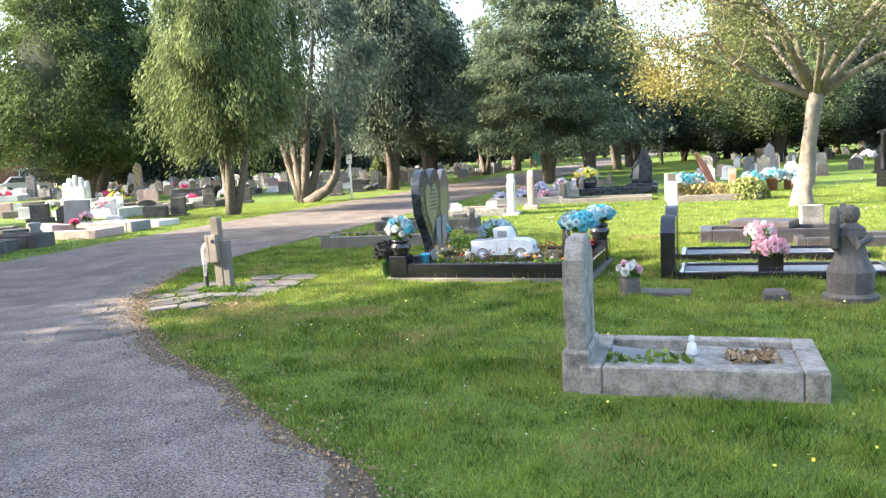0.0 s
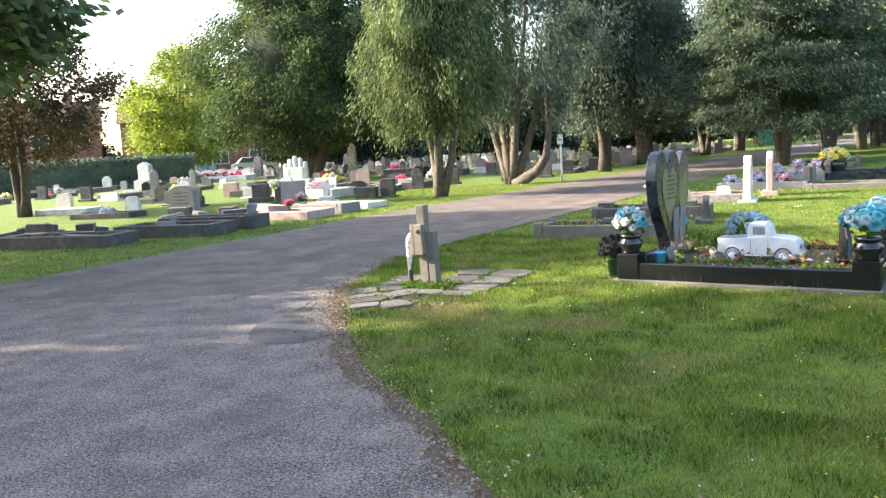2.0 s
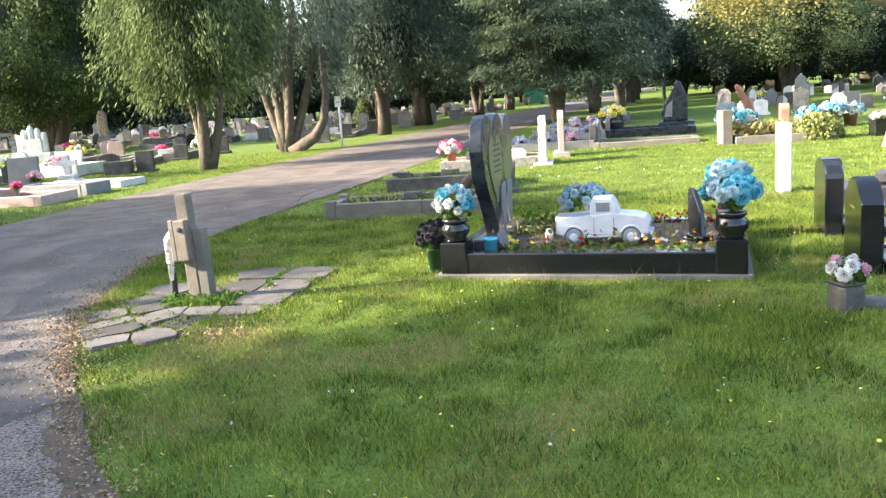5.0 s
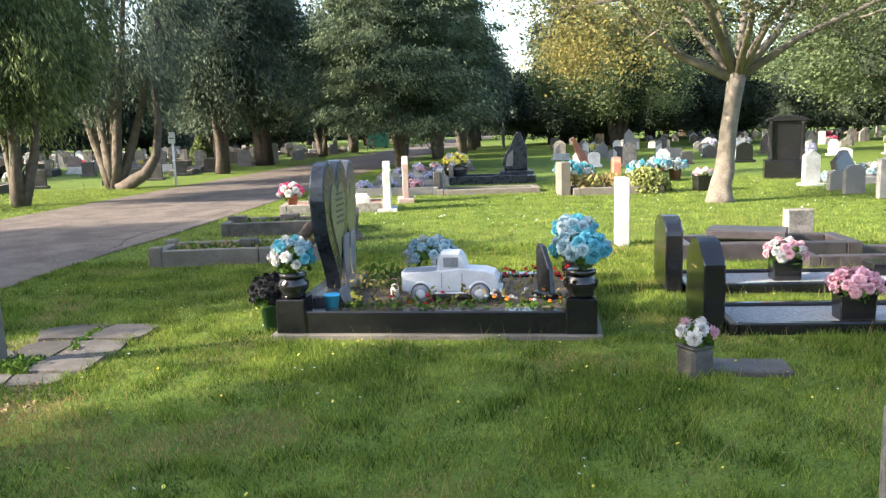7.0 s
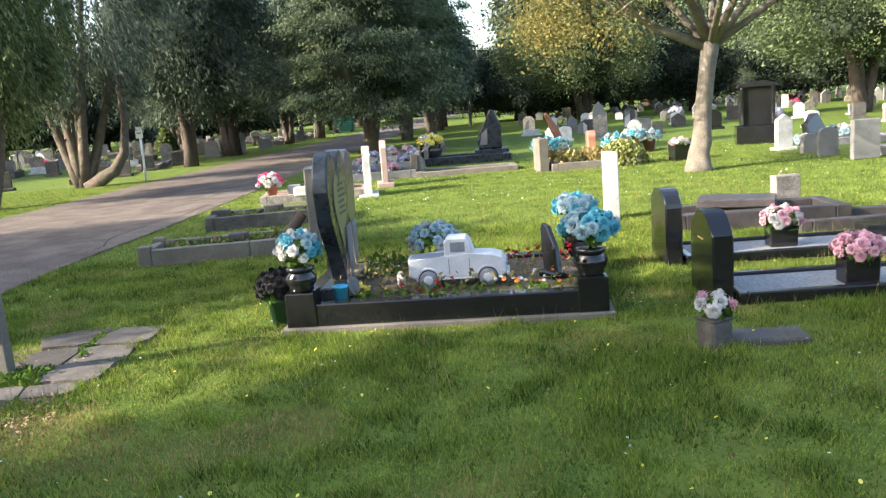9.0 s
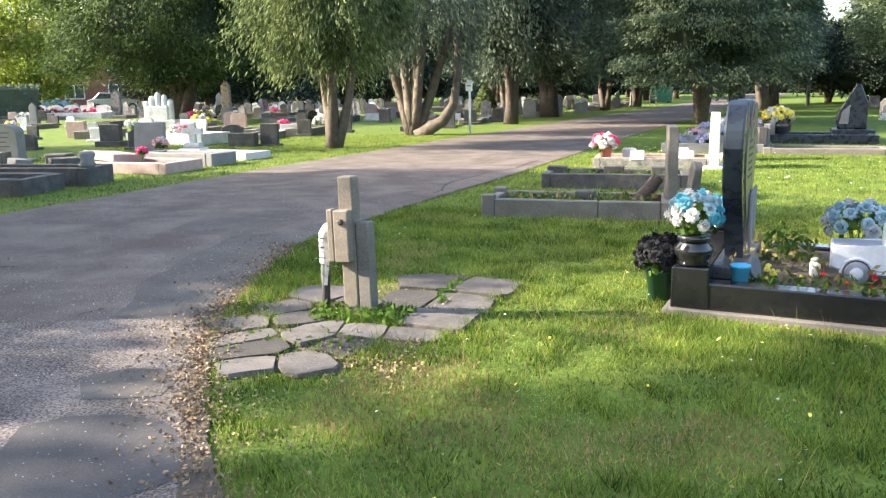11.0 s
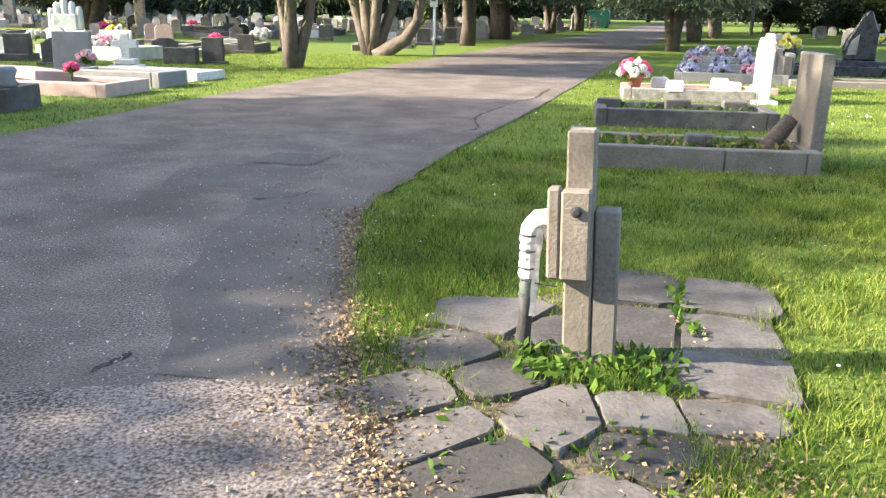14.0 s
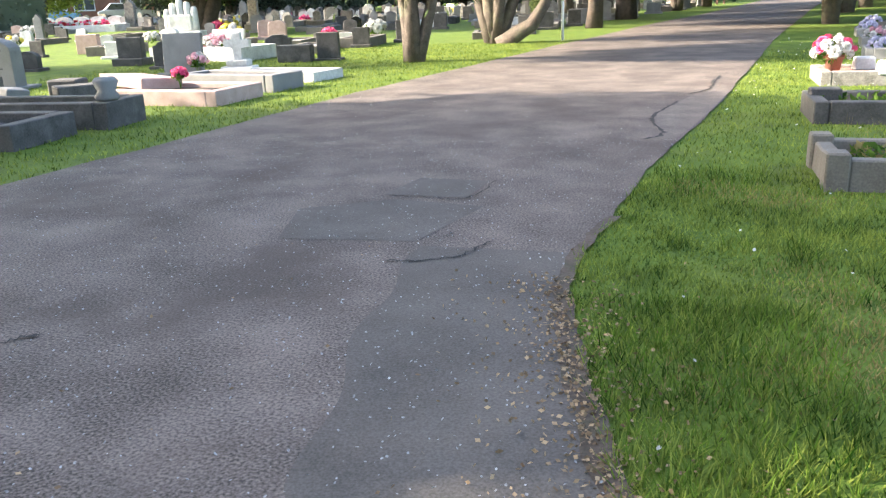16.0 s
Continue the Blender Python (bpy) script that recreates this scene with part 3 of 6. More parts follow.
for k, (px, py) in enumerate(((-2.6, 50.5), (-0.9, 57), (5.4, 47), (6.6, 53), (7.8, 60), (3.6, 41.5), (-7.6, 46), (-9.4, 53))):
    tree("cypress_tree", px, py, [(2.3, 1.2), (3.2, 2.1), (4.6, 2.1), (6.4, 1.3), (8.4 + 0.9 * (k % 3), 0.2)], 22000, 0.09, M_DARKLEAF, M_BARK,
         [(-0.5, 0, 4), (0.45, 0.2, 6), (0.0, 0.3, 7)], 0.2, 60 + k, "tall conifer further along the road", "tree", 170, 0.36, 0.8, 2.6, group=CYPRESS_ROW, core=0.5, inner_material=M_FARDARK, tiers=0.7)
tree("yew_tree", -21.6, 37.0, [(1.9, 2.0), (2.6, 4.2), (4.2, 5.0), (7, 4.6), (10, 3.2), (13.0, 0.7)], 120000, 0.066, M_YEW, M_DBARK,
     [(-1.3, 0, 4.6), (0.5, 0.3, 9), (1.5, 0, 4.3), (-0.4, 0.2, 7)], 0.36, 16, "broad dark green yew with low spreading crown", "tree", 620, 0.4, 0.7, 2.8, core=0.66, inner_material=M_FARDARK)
tree("bronze_tree", -20.4, 18.0, [(1.9, 1.4), (2.6, 2.4), (4, 2.6), (5.3, 1.7), (6.1, 0.4)], 26000, 0.07, M_PURPLE, M_DBARK,
     [(0.2, 0, 4), (-0.4, 0.2, 3.5)], 0.16, 17, "small bronze-leaved tree with twiggy round crown", "tree", 200, 0.28, 0.3, limbs=6)
tree("lime_tree", -38.0, 47.0, [(1.4, 1.6), (3, 3.2), (5.5, 3.7), (8, 2.4), (9.2, 0.6)], 40000, 0.11, M_LIME, M_DBARK,
     [(0, 0, 6), (1.0, 0, 5)], 0.25, 18, "sunlit yellow-green broadleaf tree behind the graves", "tree", 200, 0.5, 0.2)


def leaning_tree():
    rng = np.random.default_rng(21)
    e = thing("ornamental_tree", 6.88, 16.2, 0, 0, "grey-barked lawn tree with forked limbs and yellowing leaves", "tree")
    bm = bmesh.new()
    fork = (0.26, 0.0, 2.3)
    tube([(0, 0, -0.05), (0.01, 0, 0.12), (0.03, 0, 0.35), (0.09, 0, 0.55), (0.1, 0, 0.75), (0.13, 0, 1.2), (0.2, 0, 1.8), fork], [0.29, 0.22, 0.175, 0.185, 0.16, 0.145, 0.14, 0.155], 14, bm, 0.12)
    part("trunk", bm, M_GBARK, e, smooth=True)
    ends = []
    for a, ln, up, r in ((180, 3.2, 1.2, 0.1), (165, 1.9, 3.0, 0.085), (120, 2.6, 2.4, 0.08), (60, 2.2, 3.0, 0.08), (20, 2.6, 2.0, 0.09), (-10, 3.6, 1.3, 0.08), (-60, 2.5, 2.2, 0.08), (215, 2.6, 2.3, 0.085), (250, 2.4, 1.7, 0.07)):
        a = math.radians(a)
        p0 = Vector(fork)
        p3 = p0 + Vector((ln * math.cos(a), ln * math.sin(a), up))
        bend = Vector(rng.normal(size=3)) * 0.14
        p1, p2 = p0.lerp(p3, 0.3) + Vector((0, 0, 0.22)) + bend, p0.lerp(p3, 0.65) + Vector((0, 0, 0.3)) - bend
        bl = tube([p0 - Vector((0, 0, 0.1)), p1, p1.lerp(p2, 0.5) + bend * 0.5, p2, p3], [r, r * 0.75, r * 0.62, r * 0.48, 0.015], 7, None, 0.08)
        for k in range(8):
            q = p1.lerp(p3, 0.1 + 0.115 * k)
            d = Vector(rng.normal(size=3)) * 0.75 + (p3 - p0) * 0.3
            d.z = d.z * 0.6 + 0.15
            m = q + d * 0.5 + Vector(rng.normal(size=3)) * 0.1
            tube([q, m, q + d], [r * 0.3, r * 0.18, 0.007], 5, bl)
            for h in range(2):
                w = m + Vector(rng.normal(size=3)) * 0.4
                tube([m, w], [r * 0.12, 0.005], 4, bl)
                ends.append(w)
            ends += [q + d, q + d * 0.6]
        part("limb", bl, M_GBARK, e, smooth=True)
        ends += [p3, p3.lerp(p2, 0.5)]
    c = np.array([list(v) for v in ends])
    a = rng.uniform(0, 2 * np.pi, 150)
    ring = np.sqrt(rng.uniform(0.1, 1, 150))
    extra = np.c_[0.4 + 4.3 * ring * np.cos(a), 4.0 * ring * np.sin(a), 5.6 - 1.7 * ring ** 2 + rng.uniform(-0.4, 1.0, 150)]
    c = np.r_[c[c[:, 2] > 2.9], extra]
    for material, name, where, count in ((M_TURNING, "crown", c, 46000), (M_YELLOWING, "yellowing_branch", np.c_[rng.uniform(-3.0, -1.7, 22), rng.uniform(-1.4, 0.8, 22), rng.uniform(2.3, 3.4, 22)], 4200)):
        which = rng.integers(0, len(where), count)
        pts = where[which] + rng.normal(size=(count, 3)) * np.array([0.3, 0.3, 0.17])
        leaves = new(name, leaf_mesh(name, pts, 0.036, material, rng, 0.3, 1.7))
        leaves.parent = e


leaning_tree()

# trees placed over the lane to shade the foreground; only the first one's twigs hang into view
tree("roadside_tree", -15.8, 9.6, [(3.2, 1.8), (4.0, 3.4), (5.2, 4.1), (6.6, 3.0), (7.4, 0.6)], 30000, 0.15, M_FARLEAF, M_DBARK,
     [(0, 0, 6), (1.5, 0.5, 4.8), (-1, 0.4, 5)], 0.22, 31, "spreading broadleaf tree placed beside the lane to shade the foreground", "tree", 200, 0.42, 0.4, limbs=10)
# unseen, added; crown widened high up so its shade reaches the lawn
tree("roadside_tree", -15.2, -3.45, [(2.2, 2.2), (4, 4.4), (6, 3.7), (7.0, 3.7), (7.6, 5.4), (8.2, 6.9), (10.2, 6.4), (12.3, 1.4)], 62000, 0.24, M_FARLEAF, M_DBARK,
     [(0, 0, 7), (1.2, 0.5, 5)], 0.3, 32, "spreading broadleaf tree placed beside the lane to shade the foreground", "tree", 380, 0.6, 0.4, limbs=8)
# unseen small tree, added to keep the lane in shade
tree("roadside_tree", -15.4, 4.0, [(1.4, 1.2), (2.4, 2.1), (4, 2.3), (5.6, 0.6)], 12000, 0.16, M_FARLEAF, M_DBARK,
     [(0, 0, 4), (0.5, 0.3, 3)], 0.14, 33, "small unseen bushy tree added beside the lane for its shade", "tree", 120, 0.4, 0.4)

# far belt of trees: three kinds, repeated all round
FAR = "belt of trees round the cemetery"
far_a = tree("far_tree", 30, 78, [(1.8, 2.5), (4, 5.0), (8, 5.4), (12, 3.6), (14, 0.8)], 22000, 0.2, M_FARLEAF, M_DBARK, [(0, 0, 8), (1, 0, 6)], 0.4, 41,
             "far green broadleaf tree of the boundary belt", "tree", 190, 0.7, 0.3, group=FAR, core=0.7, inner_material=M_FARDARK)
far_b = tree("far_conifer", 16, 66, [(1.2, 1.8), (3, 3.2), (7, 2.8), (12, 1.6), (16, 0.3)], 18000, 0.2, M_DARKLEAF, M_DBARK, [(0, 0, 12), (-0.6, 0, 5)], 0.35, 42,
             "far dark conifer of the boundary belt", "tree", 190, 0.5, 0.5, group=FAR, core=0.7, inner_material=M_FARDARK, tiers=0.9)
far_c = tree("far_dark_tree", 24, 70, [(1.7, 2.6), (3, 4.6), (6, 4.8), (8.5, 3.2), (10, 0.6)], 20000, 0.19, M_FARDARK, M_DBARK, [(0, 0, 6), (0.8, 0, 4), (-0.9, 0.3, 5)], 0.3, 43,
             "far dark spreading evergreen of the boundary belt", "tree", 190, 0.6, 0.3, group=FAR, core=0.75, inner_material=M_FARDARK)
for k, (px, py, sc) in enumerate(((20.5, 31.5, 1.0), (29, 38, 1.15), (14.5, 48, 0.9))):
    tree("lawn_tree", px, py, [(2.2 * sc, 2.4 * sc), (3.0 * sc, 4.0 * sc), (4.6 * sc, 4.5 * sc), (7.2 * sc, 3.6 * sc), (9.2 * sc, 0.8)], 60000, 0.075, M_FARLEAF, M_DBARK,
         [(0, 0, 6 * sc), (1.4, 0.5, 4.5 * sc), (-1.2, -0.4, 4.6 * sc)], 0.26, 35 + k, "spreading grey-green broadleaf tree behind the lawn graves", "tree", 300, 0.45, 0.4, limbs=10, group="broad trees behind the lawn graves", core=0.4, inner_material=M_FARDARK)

far_rng = random.Random(5)
# low belt behind the far graves, taller on the lawn side
BELT = [(a, 88 + 10 * math.sin(a * 7.7), 0.42 + 0.22 * abs(math.sin(a * 3.3))) for a in range(-78, -22, 5)]
BELT += [(a, 92 + 8 * math.sin(a * 5.1), (0.42 if a > 3 else 0.5) + 0.25 * abs(math.sin(a * 2.3))) for a in range(-32, 14, 3)]
BELT += [(a, 66 + 6 * math.sin(a * 4.3), (0.5 if a < 26 else 0.7) + 0.22 * abs(math.sin(a * 1.9))) for a in range(10, 62, 3)]
BELT += [(a, 56 + 4 * math.sin(a * 2.3), 0.42 + 0.14 * abs(math.sin(a * 2.9))) for a in range(12, 62, 4)]
# two added rows of dark trees stand in for the gloom under the conifers
BELT += [(a, 66 + 5 * math.sin(a * 3.1), 0.56 + 0.16 * abs(math.sin(a * 1.7))) for a in range(-34, -6, 3)]
BELT += [(a, 77 + 4 * math.sin(a * 3.1), 0.46 + 0.14 * abs(math.sin(a * 1.7))) for a in range(-16, 1, 3)]
BELT += [(a, 80 + 9 * math.sin(a * 3.7), 1.0) for a in range(64, 282, 11)]
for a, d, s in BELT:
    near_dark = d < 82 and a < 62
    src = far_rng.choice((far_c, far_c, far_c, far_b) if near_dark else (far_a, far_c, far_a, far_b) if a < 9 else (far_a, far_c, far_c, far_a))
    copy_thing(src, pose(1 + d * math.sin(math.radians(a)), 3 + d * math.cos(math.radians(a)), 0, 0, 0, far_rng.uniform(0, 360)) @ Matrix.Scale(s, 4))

# added hedge ring closes the horizon, its dark colour standing for shade under trees
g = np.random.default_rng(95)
hedge_ring = thing("boundary_hedge", 0, 20, 0, 0, "added dark hedge ring standing in for shade under the far trees", "hedge", kind="structure")
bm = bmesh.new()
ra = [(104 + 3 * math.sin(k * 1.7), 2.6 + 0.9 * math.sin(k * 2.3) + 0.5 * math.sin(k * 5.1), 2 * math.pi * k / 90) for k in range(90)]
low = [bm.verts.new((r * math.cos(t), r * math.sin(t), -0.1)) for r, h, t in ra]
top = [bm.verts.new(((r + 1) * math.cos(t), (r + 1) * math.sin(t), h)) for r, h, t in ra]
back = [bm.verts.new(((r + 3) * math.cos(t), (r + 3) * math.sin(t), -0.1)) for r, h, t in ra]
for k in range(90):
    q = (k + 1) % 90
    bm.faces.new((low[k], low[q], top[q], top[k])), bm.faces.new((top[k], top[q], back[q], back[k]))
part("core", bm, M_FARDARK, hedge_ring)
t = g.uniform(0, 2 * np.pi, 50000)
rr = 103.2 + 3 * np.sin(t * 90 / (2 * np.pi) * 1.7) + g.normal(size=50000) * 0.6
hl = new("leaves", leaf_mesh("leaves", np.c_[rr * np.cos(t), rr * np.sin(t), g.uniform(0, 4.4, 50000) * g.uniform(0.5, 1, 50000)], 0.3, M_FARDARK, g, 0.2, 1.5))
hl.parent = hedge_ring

# ---- makers of things ----


def rose_mesh(name, material):
    verts, faces = [], []
    for ring, (n, r, z, lean) in enumerate(((3, 0.28, 0.5, 0.1), (5, 0.55, 0.42, 0.35), (6, 0.85, 0.22, 0.7), (7, 1.0, -0.05, 1.0))):
        for k in range(n):
            a = 2 * math.pi * (k + 0.5 * ring) / n
            w = 1.25 * math.pi / n
            base = len(verts)
            for da, rr, zz in ((0, 0.1, -0.5), (-w * 0.8, r * 0.8, z), (w * 0.8, r * 0.8, z), (-w * 0.4, r * 1.05, z + 0.22 - lean * 0.35), (w * 0.4, r * 1.05, z + 0.22 - lean * 0.35)):
                verts.append((rr * math.cos(a + da), rr * math.sin(a + da), zz))
            faces += [(base, base + 2, base + 1), (base + 1, base + 2, base + 4, base + 3)]
    return soup(name, verts, faces, material)


ROSE = {m.name: rose_mesh("bloom", m) for m in (M_TEAL, M_PALETEAL, M_PINKFL, M_CERISE, M_REDFL, M_YELLOWFL, M_WHITEFL, M_BLACKFL, M_ORANGEFL, M_LILACFL)}


def blooms(e, rng, centre, size, count, mats, r=0.045, leaf=True, flat=0.7, greens=60):
    """A dome of silk or fresh blooms with leaves between."""
    for k in range(count):
        u = (k + 0.5) / count
        ph = math.acos(1 - u * 1.25)
        a = k * 2.39996 + rng.uniform(-0.2, 0.2)
        d = Vector((math.sin(ph) * math.cos(a), math.sin(ph) * math.sin(a), math.cos(ph)))
        p = Vector(centre) + Vector((d.x * size, d.y * size, d.z * size * flat))
        b = new("bloom", ROSE[rng.choice(mats).name])
        b.parent = e
        q = d.to_track_quat("Z", "Y").to_matrix().to_4x4()
        b.matrix_local = Matrix.Translation(p) @ q @ Matrix.Scale(r * rng.uniform(0.85, 1.2), 4)
    if leaf:
        g = np.random.default_rng(rng.randrange(9999))
        c = g.normal(size=(greens, 3))
        c = c / np.linalg.norm(c, axis=1)[:, None] * size * g.uniform(0.5, 1.05, size=(greens, 1))
        c[:, 2] = c[:, 2] * flat * 0.9 - 0.02
        f = tagged(new("greenery", leaf_mesh("greenery", c + np.array(centre), 0.045, M_HERB, g, 0.2, 1.8)), kind="stuff")
        f.parent = e


def bouquet(x, y, z, size, count, mats, label, seed, r=0.045, flat=0.7, group="", stalk=0.08, category="flowers"):
    e = thing("flower_bouquet", x, y, z, 0, label, category, group)
    rng = random.Random(seed)
    bm = bmesh.new()
    for k in range(5):
        a = k * 1.257
        tube([(0, 0, 0), (0.4 * size * math.cos(a), 0.4 * size * math.sin(a), stalk + size * 0.25)], [0.006, 0.004], 5, bm)
    part("stalk", bm, M_HERB, e)
    blooms(e, rng, (0, 0, stalk), size, count, mats, r, True, flat)
    return e


def outline(style, w, h):
    """Outlines of upright memorial tablets."""
    if style == "round":
        r = w / 2
        k = h - 0.5 * r
        return [(-r, 0), (r, 0)] + [(r * math.cos(a), k + 0.5 * r * math.sin(a)) for a in np.linspace(0, math.pi, 13)]
    if style == "peak":
        return [(-w / 2, 0), (w / 2, 0), (w / 2, h * 0.82), (0, h), (-w / 2, h * 0.82)]
    if style == "ogee":
        s = [(x, h - 0.16 * w * (1 - math.cos(2 * math.pi * (x / w))) * 0.5 - 0.22 * w * (abs(2 * x / w) ** 3) * 0.5) for x in np.linspace(w / 2, -w / 2, 13)]
        return [(-w / 2, 0), (w / 2, 0)] + s
    if style == "shoulder":
        return [(-w / 2, 0), (w / 2, 0), (w / 2, h * 0.8), (w * 0.36, h * 0.8), (w * 0.33, h * 0.92), (w * 0.18, h), (-w * 0.18, h), (-w * 0.33, h * 0.92), (-w * 0.36, h * 0.8), (-w / 2, h * 0.8)]
    return [(-w / 2, 0), (w / 2, 0), (w / 2, h), (-w / 2, h)]


def headstone(x, y, rz, w, h, t, style, material, label, base=0.12, group="", lines=0, ink=None, lean=0.0, name="headstone", base_material=None):
    """Tablet across local x, facing local -y, on its base block. rz turns it."""
    e = thing(name, x, y, 0, rz, label, "gravestone", group, rx=lean)
    if base:
        part("base", box(-w * 0.62, w * 0.62, -t * 1.3, t * 1.3, -0.03, base, 0.012), base_material or material, e)
    o = [(px, pz + base) for px, pz in outline(style, w, h - base)]
    part("tablet", slab(o, -t / 2, t / 2, min(0.012, t * 0.12)), material, e)
    for k in range(lines):
        bw = w * (0.62 - 0.22 * ((k * 37) % 5) / 4)
        zz = base + (h - base) * (0.74 - 0.5 * k / max(lines, 1))
        part("inscription", box(-bw / 2, bw / 2, -t / 2 - 0.003, -t / 2 + 0.002, zz, zz + 0.022), ink or M_INK, e)
    return e


def kerb_set(x, y, rz, ln, wd, h, t, material, bed, label, group="", posts=0.0, bed_label="", split=0, plinth=None, name="grave_kerb", bed_z=None):
    """A grave surround from local (0, 0) to (ln, wd), with its bed."""
    e = thing(name, x, y, 0, rz, label, "grave", group)
    if plinth:
        part("plinth", box(-0.05, ln + 0.05, -0.05, wd + 0.05, -0.03, 0.035, 0.006), plinth, e)
    z0 = 0.031 if plinth else -0.03
    j = 0.004
    for y0 in (0, wd - t):
        cuts = [t, ln - t] if not split else [t, ln * 0.62, ln - t]
        for a, b in zip(cuts, cuts[1:]):
            part("kerb", box(a + 0.003, b - 0.003, y0, y0 + t, z0, h, 0.01, jitter=0 if plinth else j), material, e)
    for x0 in (0, ln - t):
        part("kerb", box(x0, x0 + t, 0 if not posts else posts - 0.01, wd if not posts else wd - posts + 0.01, z0, h - 0.002, 0.01, jitter=0 if plinth else j), material, e)
    part("bed", box(t - 0.01, ln - t + 0.01, t - 0.01, wd - t + 0.01, -0.02, h - 0.05 if bed_z is None else bed_z), bed, e, bed_label)
    return e


def herbs(name, x, y, z, lx, ly, n, size, material, label, seed, height=0.1, rz=0.0, category="plants"):
    g = np.random.default_rng(seed)
    c = np.c_[g.uniform(-lx / 2, lx / 2, n), g.uniform(-ly / 2, ly / 2, n), g.uniform(0.0, 1, n) ** 1.5 * height]
    ob = new(name, leaf_mesh(name, c, size, material, g, -0.7, 2.2))
    ob.matrix_world = pose(x, y, z, 0, 0, rz)
    return tagged(ob, label, category, kind="stuff")


def vase(x, y, z, s, material, label, group=""):
    e = thing("vase", x, y, z, 0, label, "vase", group)
    part("bowl", lathe([(0.075 * s, 0), (0.095 * s, 0.012 * s), (0.085 * s, 0.03 * s), (0.115 * s, 0.07 * s), (0.12 * s, 0.11 * s), (0.09 * s, 0.14 * s), (0.088 * s, 0.15 * s)]), material, e, smooth=True)
    part("rim", lathe([(0.088 * s, 0.15 * s), (0.102 * s, 0.156 * s), (0.104 * s, 0.185 * s), (0.085 * s, 0.19 * s)]), material, e, "turned stone rim", smooth=True)
    return e


# ---- the tended grave with a stone pickup truck ----
TG = pose(-0.14, 7.80, 0, 0, 0, -11.9)


def tg(x, y):
    v = TG @ Vector((x, y, 0))
    return v.x, v.y


GRAVE_L, GRAVE_W = 2.33, 1.6
e = kerb_set(-0.14, 7.80, -11.9, GRAVE_L, GRAVE_W, 0.20, 0.14, M_BLACK, M_SOIL, "polished black granite grave surround on a concrete plinth", posts=0.2, plinth=M_CONCRETE,
             name="grave_surround", bed_z=0.17)
for px, py in ((0, 0), (GRAVE_L - 0.2, 0), (0, GRAVE_W - 0.2), (GRAVE_L - 0.2, GRAVE_W - 0.2)):
    part("corner_block", box(px - 0.01, px + 0.21, py - 0.01, py + 0.21, 0.033, 0.29, 0.008), M_BLACK, e)


def double_heart():
    x, y = tg(0.3, 0.74)
    e = thing("heart_headstone", x, y, 0.17, -11.9, "polished dark granite double-heart headstone with pale etched panel", "gravestone")
    part("base", box(-0.11, 0.11, -0.48, 0.48, 0, 0.09, 0.01), M_BLACKROUGH, e)

    def heart(cy, w, h, z0):
        pts = []
        for k in range(40):
            a = 2 * math.pi * k / 40
            u, v = 16 * math.sin(a) ** 3, 13 * math.cos(a) - 5 * math.cos(2 * a) - 2 * math.cos(3 * a) - math.cos(4 * a)
            v = (v + 17) / 29.0
            pts.append((cy + u / 32 * w * (1 if v > 0.4 else 0.82 + 0.45 * v), z0 + v * h))
        return pts
    for name, cy, w, h, z0, y0, y1, m, lab in (("heart", -0.18, 0.74, 1.06, 0.06, -0.07, 0.045, M_BLUEGREY, "rough-edged front heart"), ("heart", 0.24, 0.6, 1.02, 0.08, -0.055, 0.03, M_BLACKROUGH, "second heart behind"),
                                               ("panel", -0.17, 0.42, 0.66, 0.28, 0.046, 0.053, M_PANEL, "pale etched panel"), ("panel", 0.28, 0.3, 0.6, 0.3, 0.031, 0.037, M_PANEL, "pale etched panel")):
        bm = slab(heart(cy, w, h, z0), y0, y1, 0.012 if name == "heart" else 0)
        bm.transform(Matrix(((0, 1, 0, 0), (1, 0, 0, 0), (0, 0, 1, 0), (0, 0, 0, 1))))
        part(name, bm, m, e, lab)
    for cy, tip in ((-0.02, 0.12), (0.2, 0.2)):
        bm = slab([(cy - 0.08, 0.5), (cy + 0.07, 0.52), (cy + 0.05, 0.25), (cy - 0.03, tip - 0.06), (cy - 0.09, 0.3)], 0.054, 0.075, 0.006)
        bm.transform(Matrix(((0, 1, 0, 0), (1, 0, 0, 0), (0, 0, 1, 0), (0, 0, 0, 1))))
        part("ribbon", bm, M_GREY, e, "grey carved ribbon end")
    for k in range(6):
        part("inscription", box(0.0535, 0.056, -0.25 + 0.02 * (k % 2), 0.0 - 0.02 * (k % 3), 0.62 + 0.045 * k, 0.636 + 0.045 * k), M_INK, e)


double_heart()


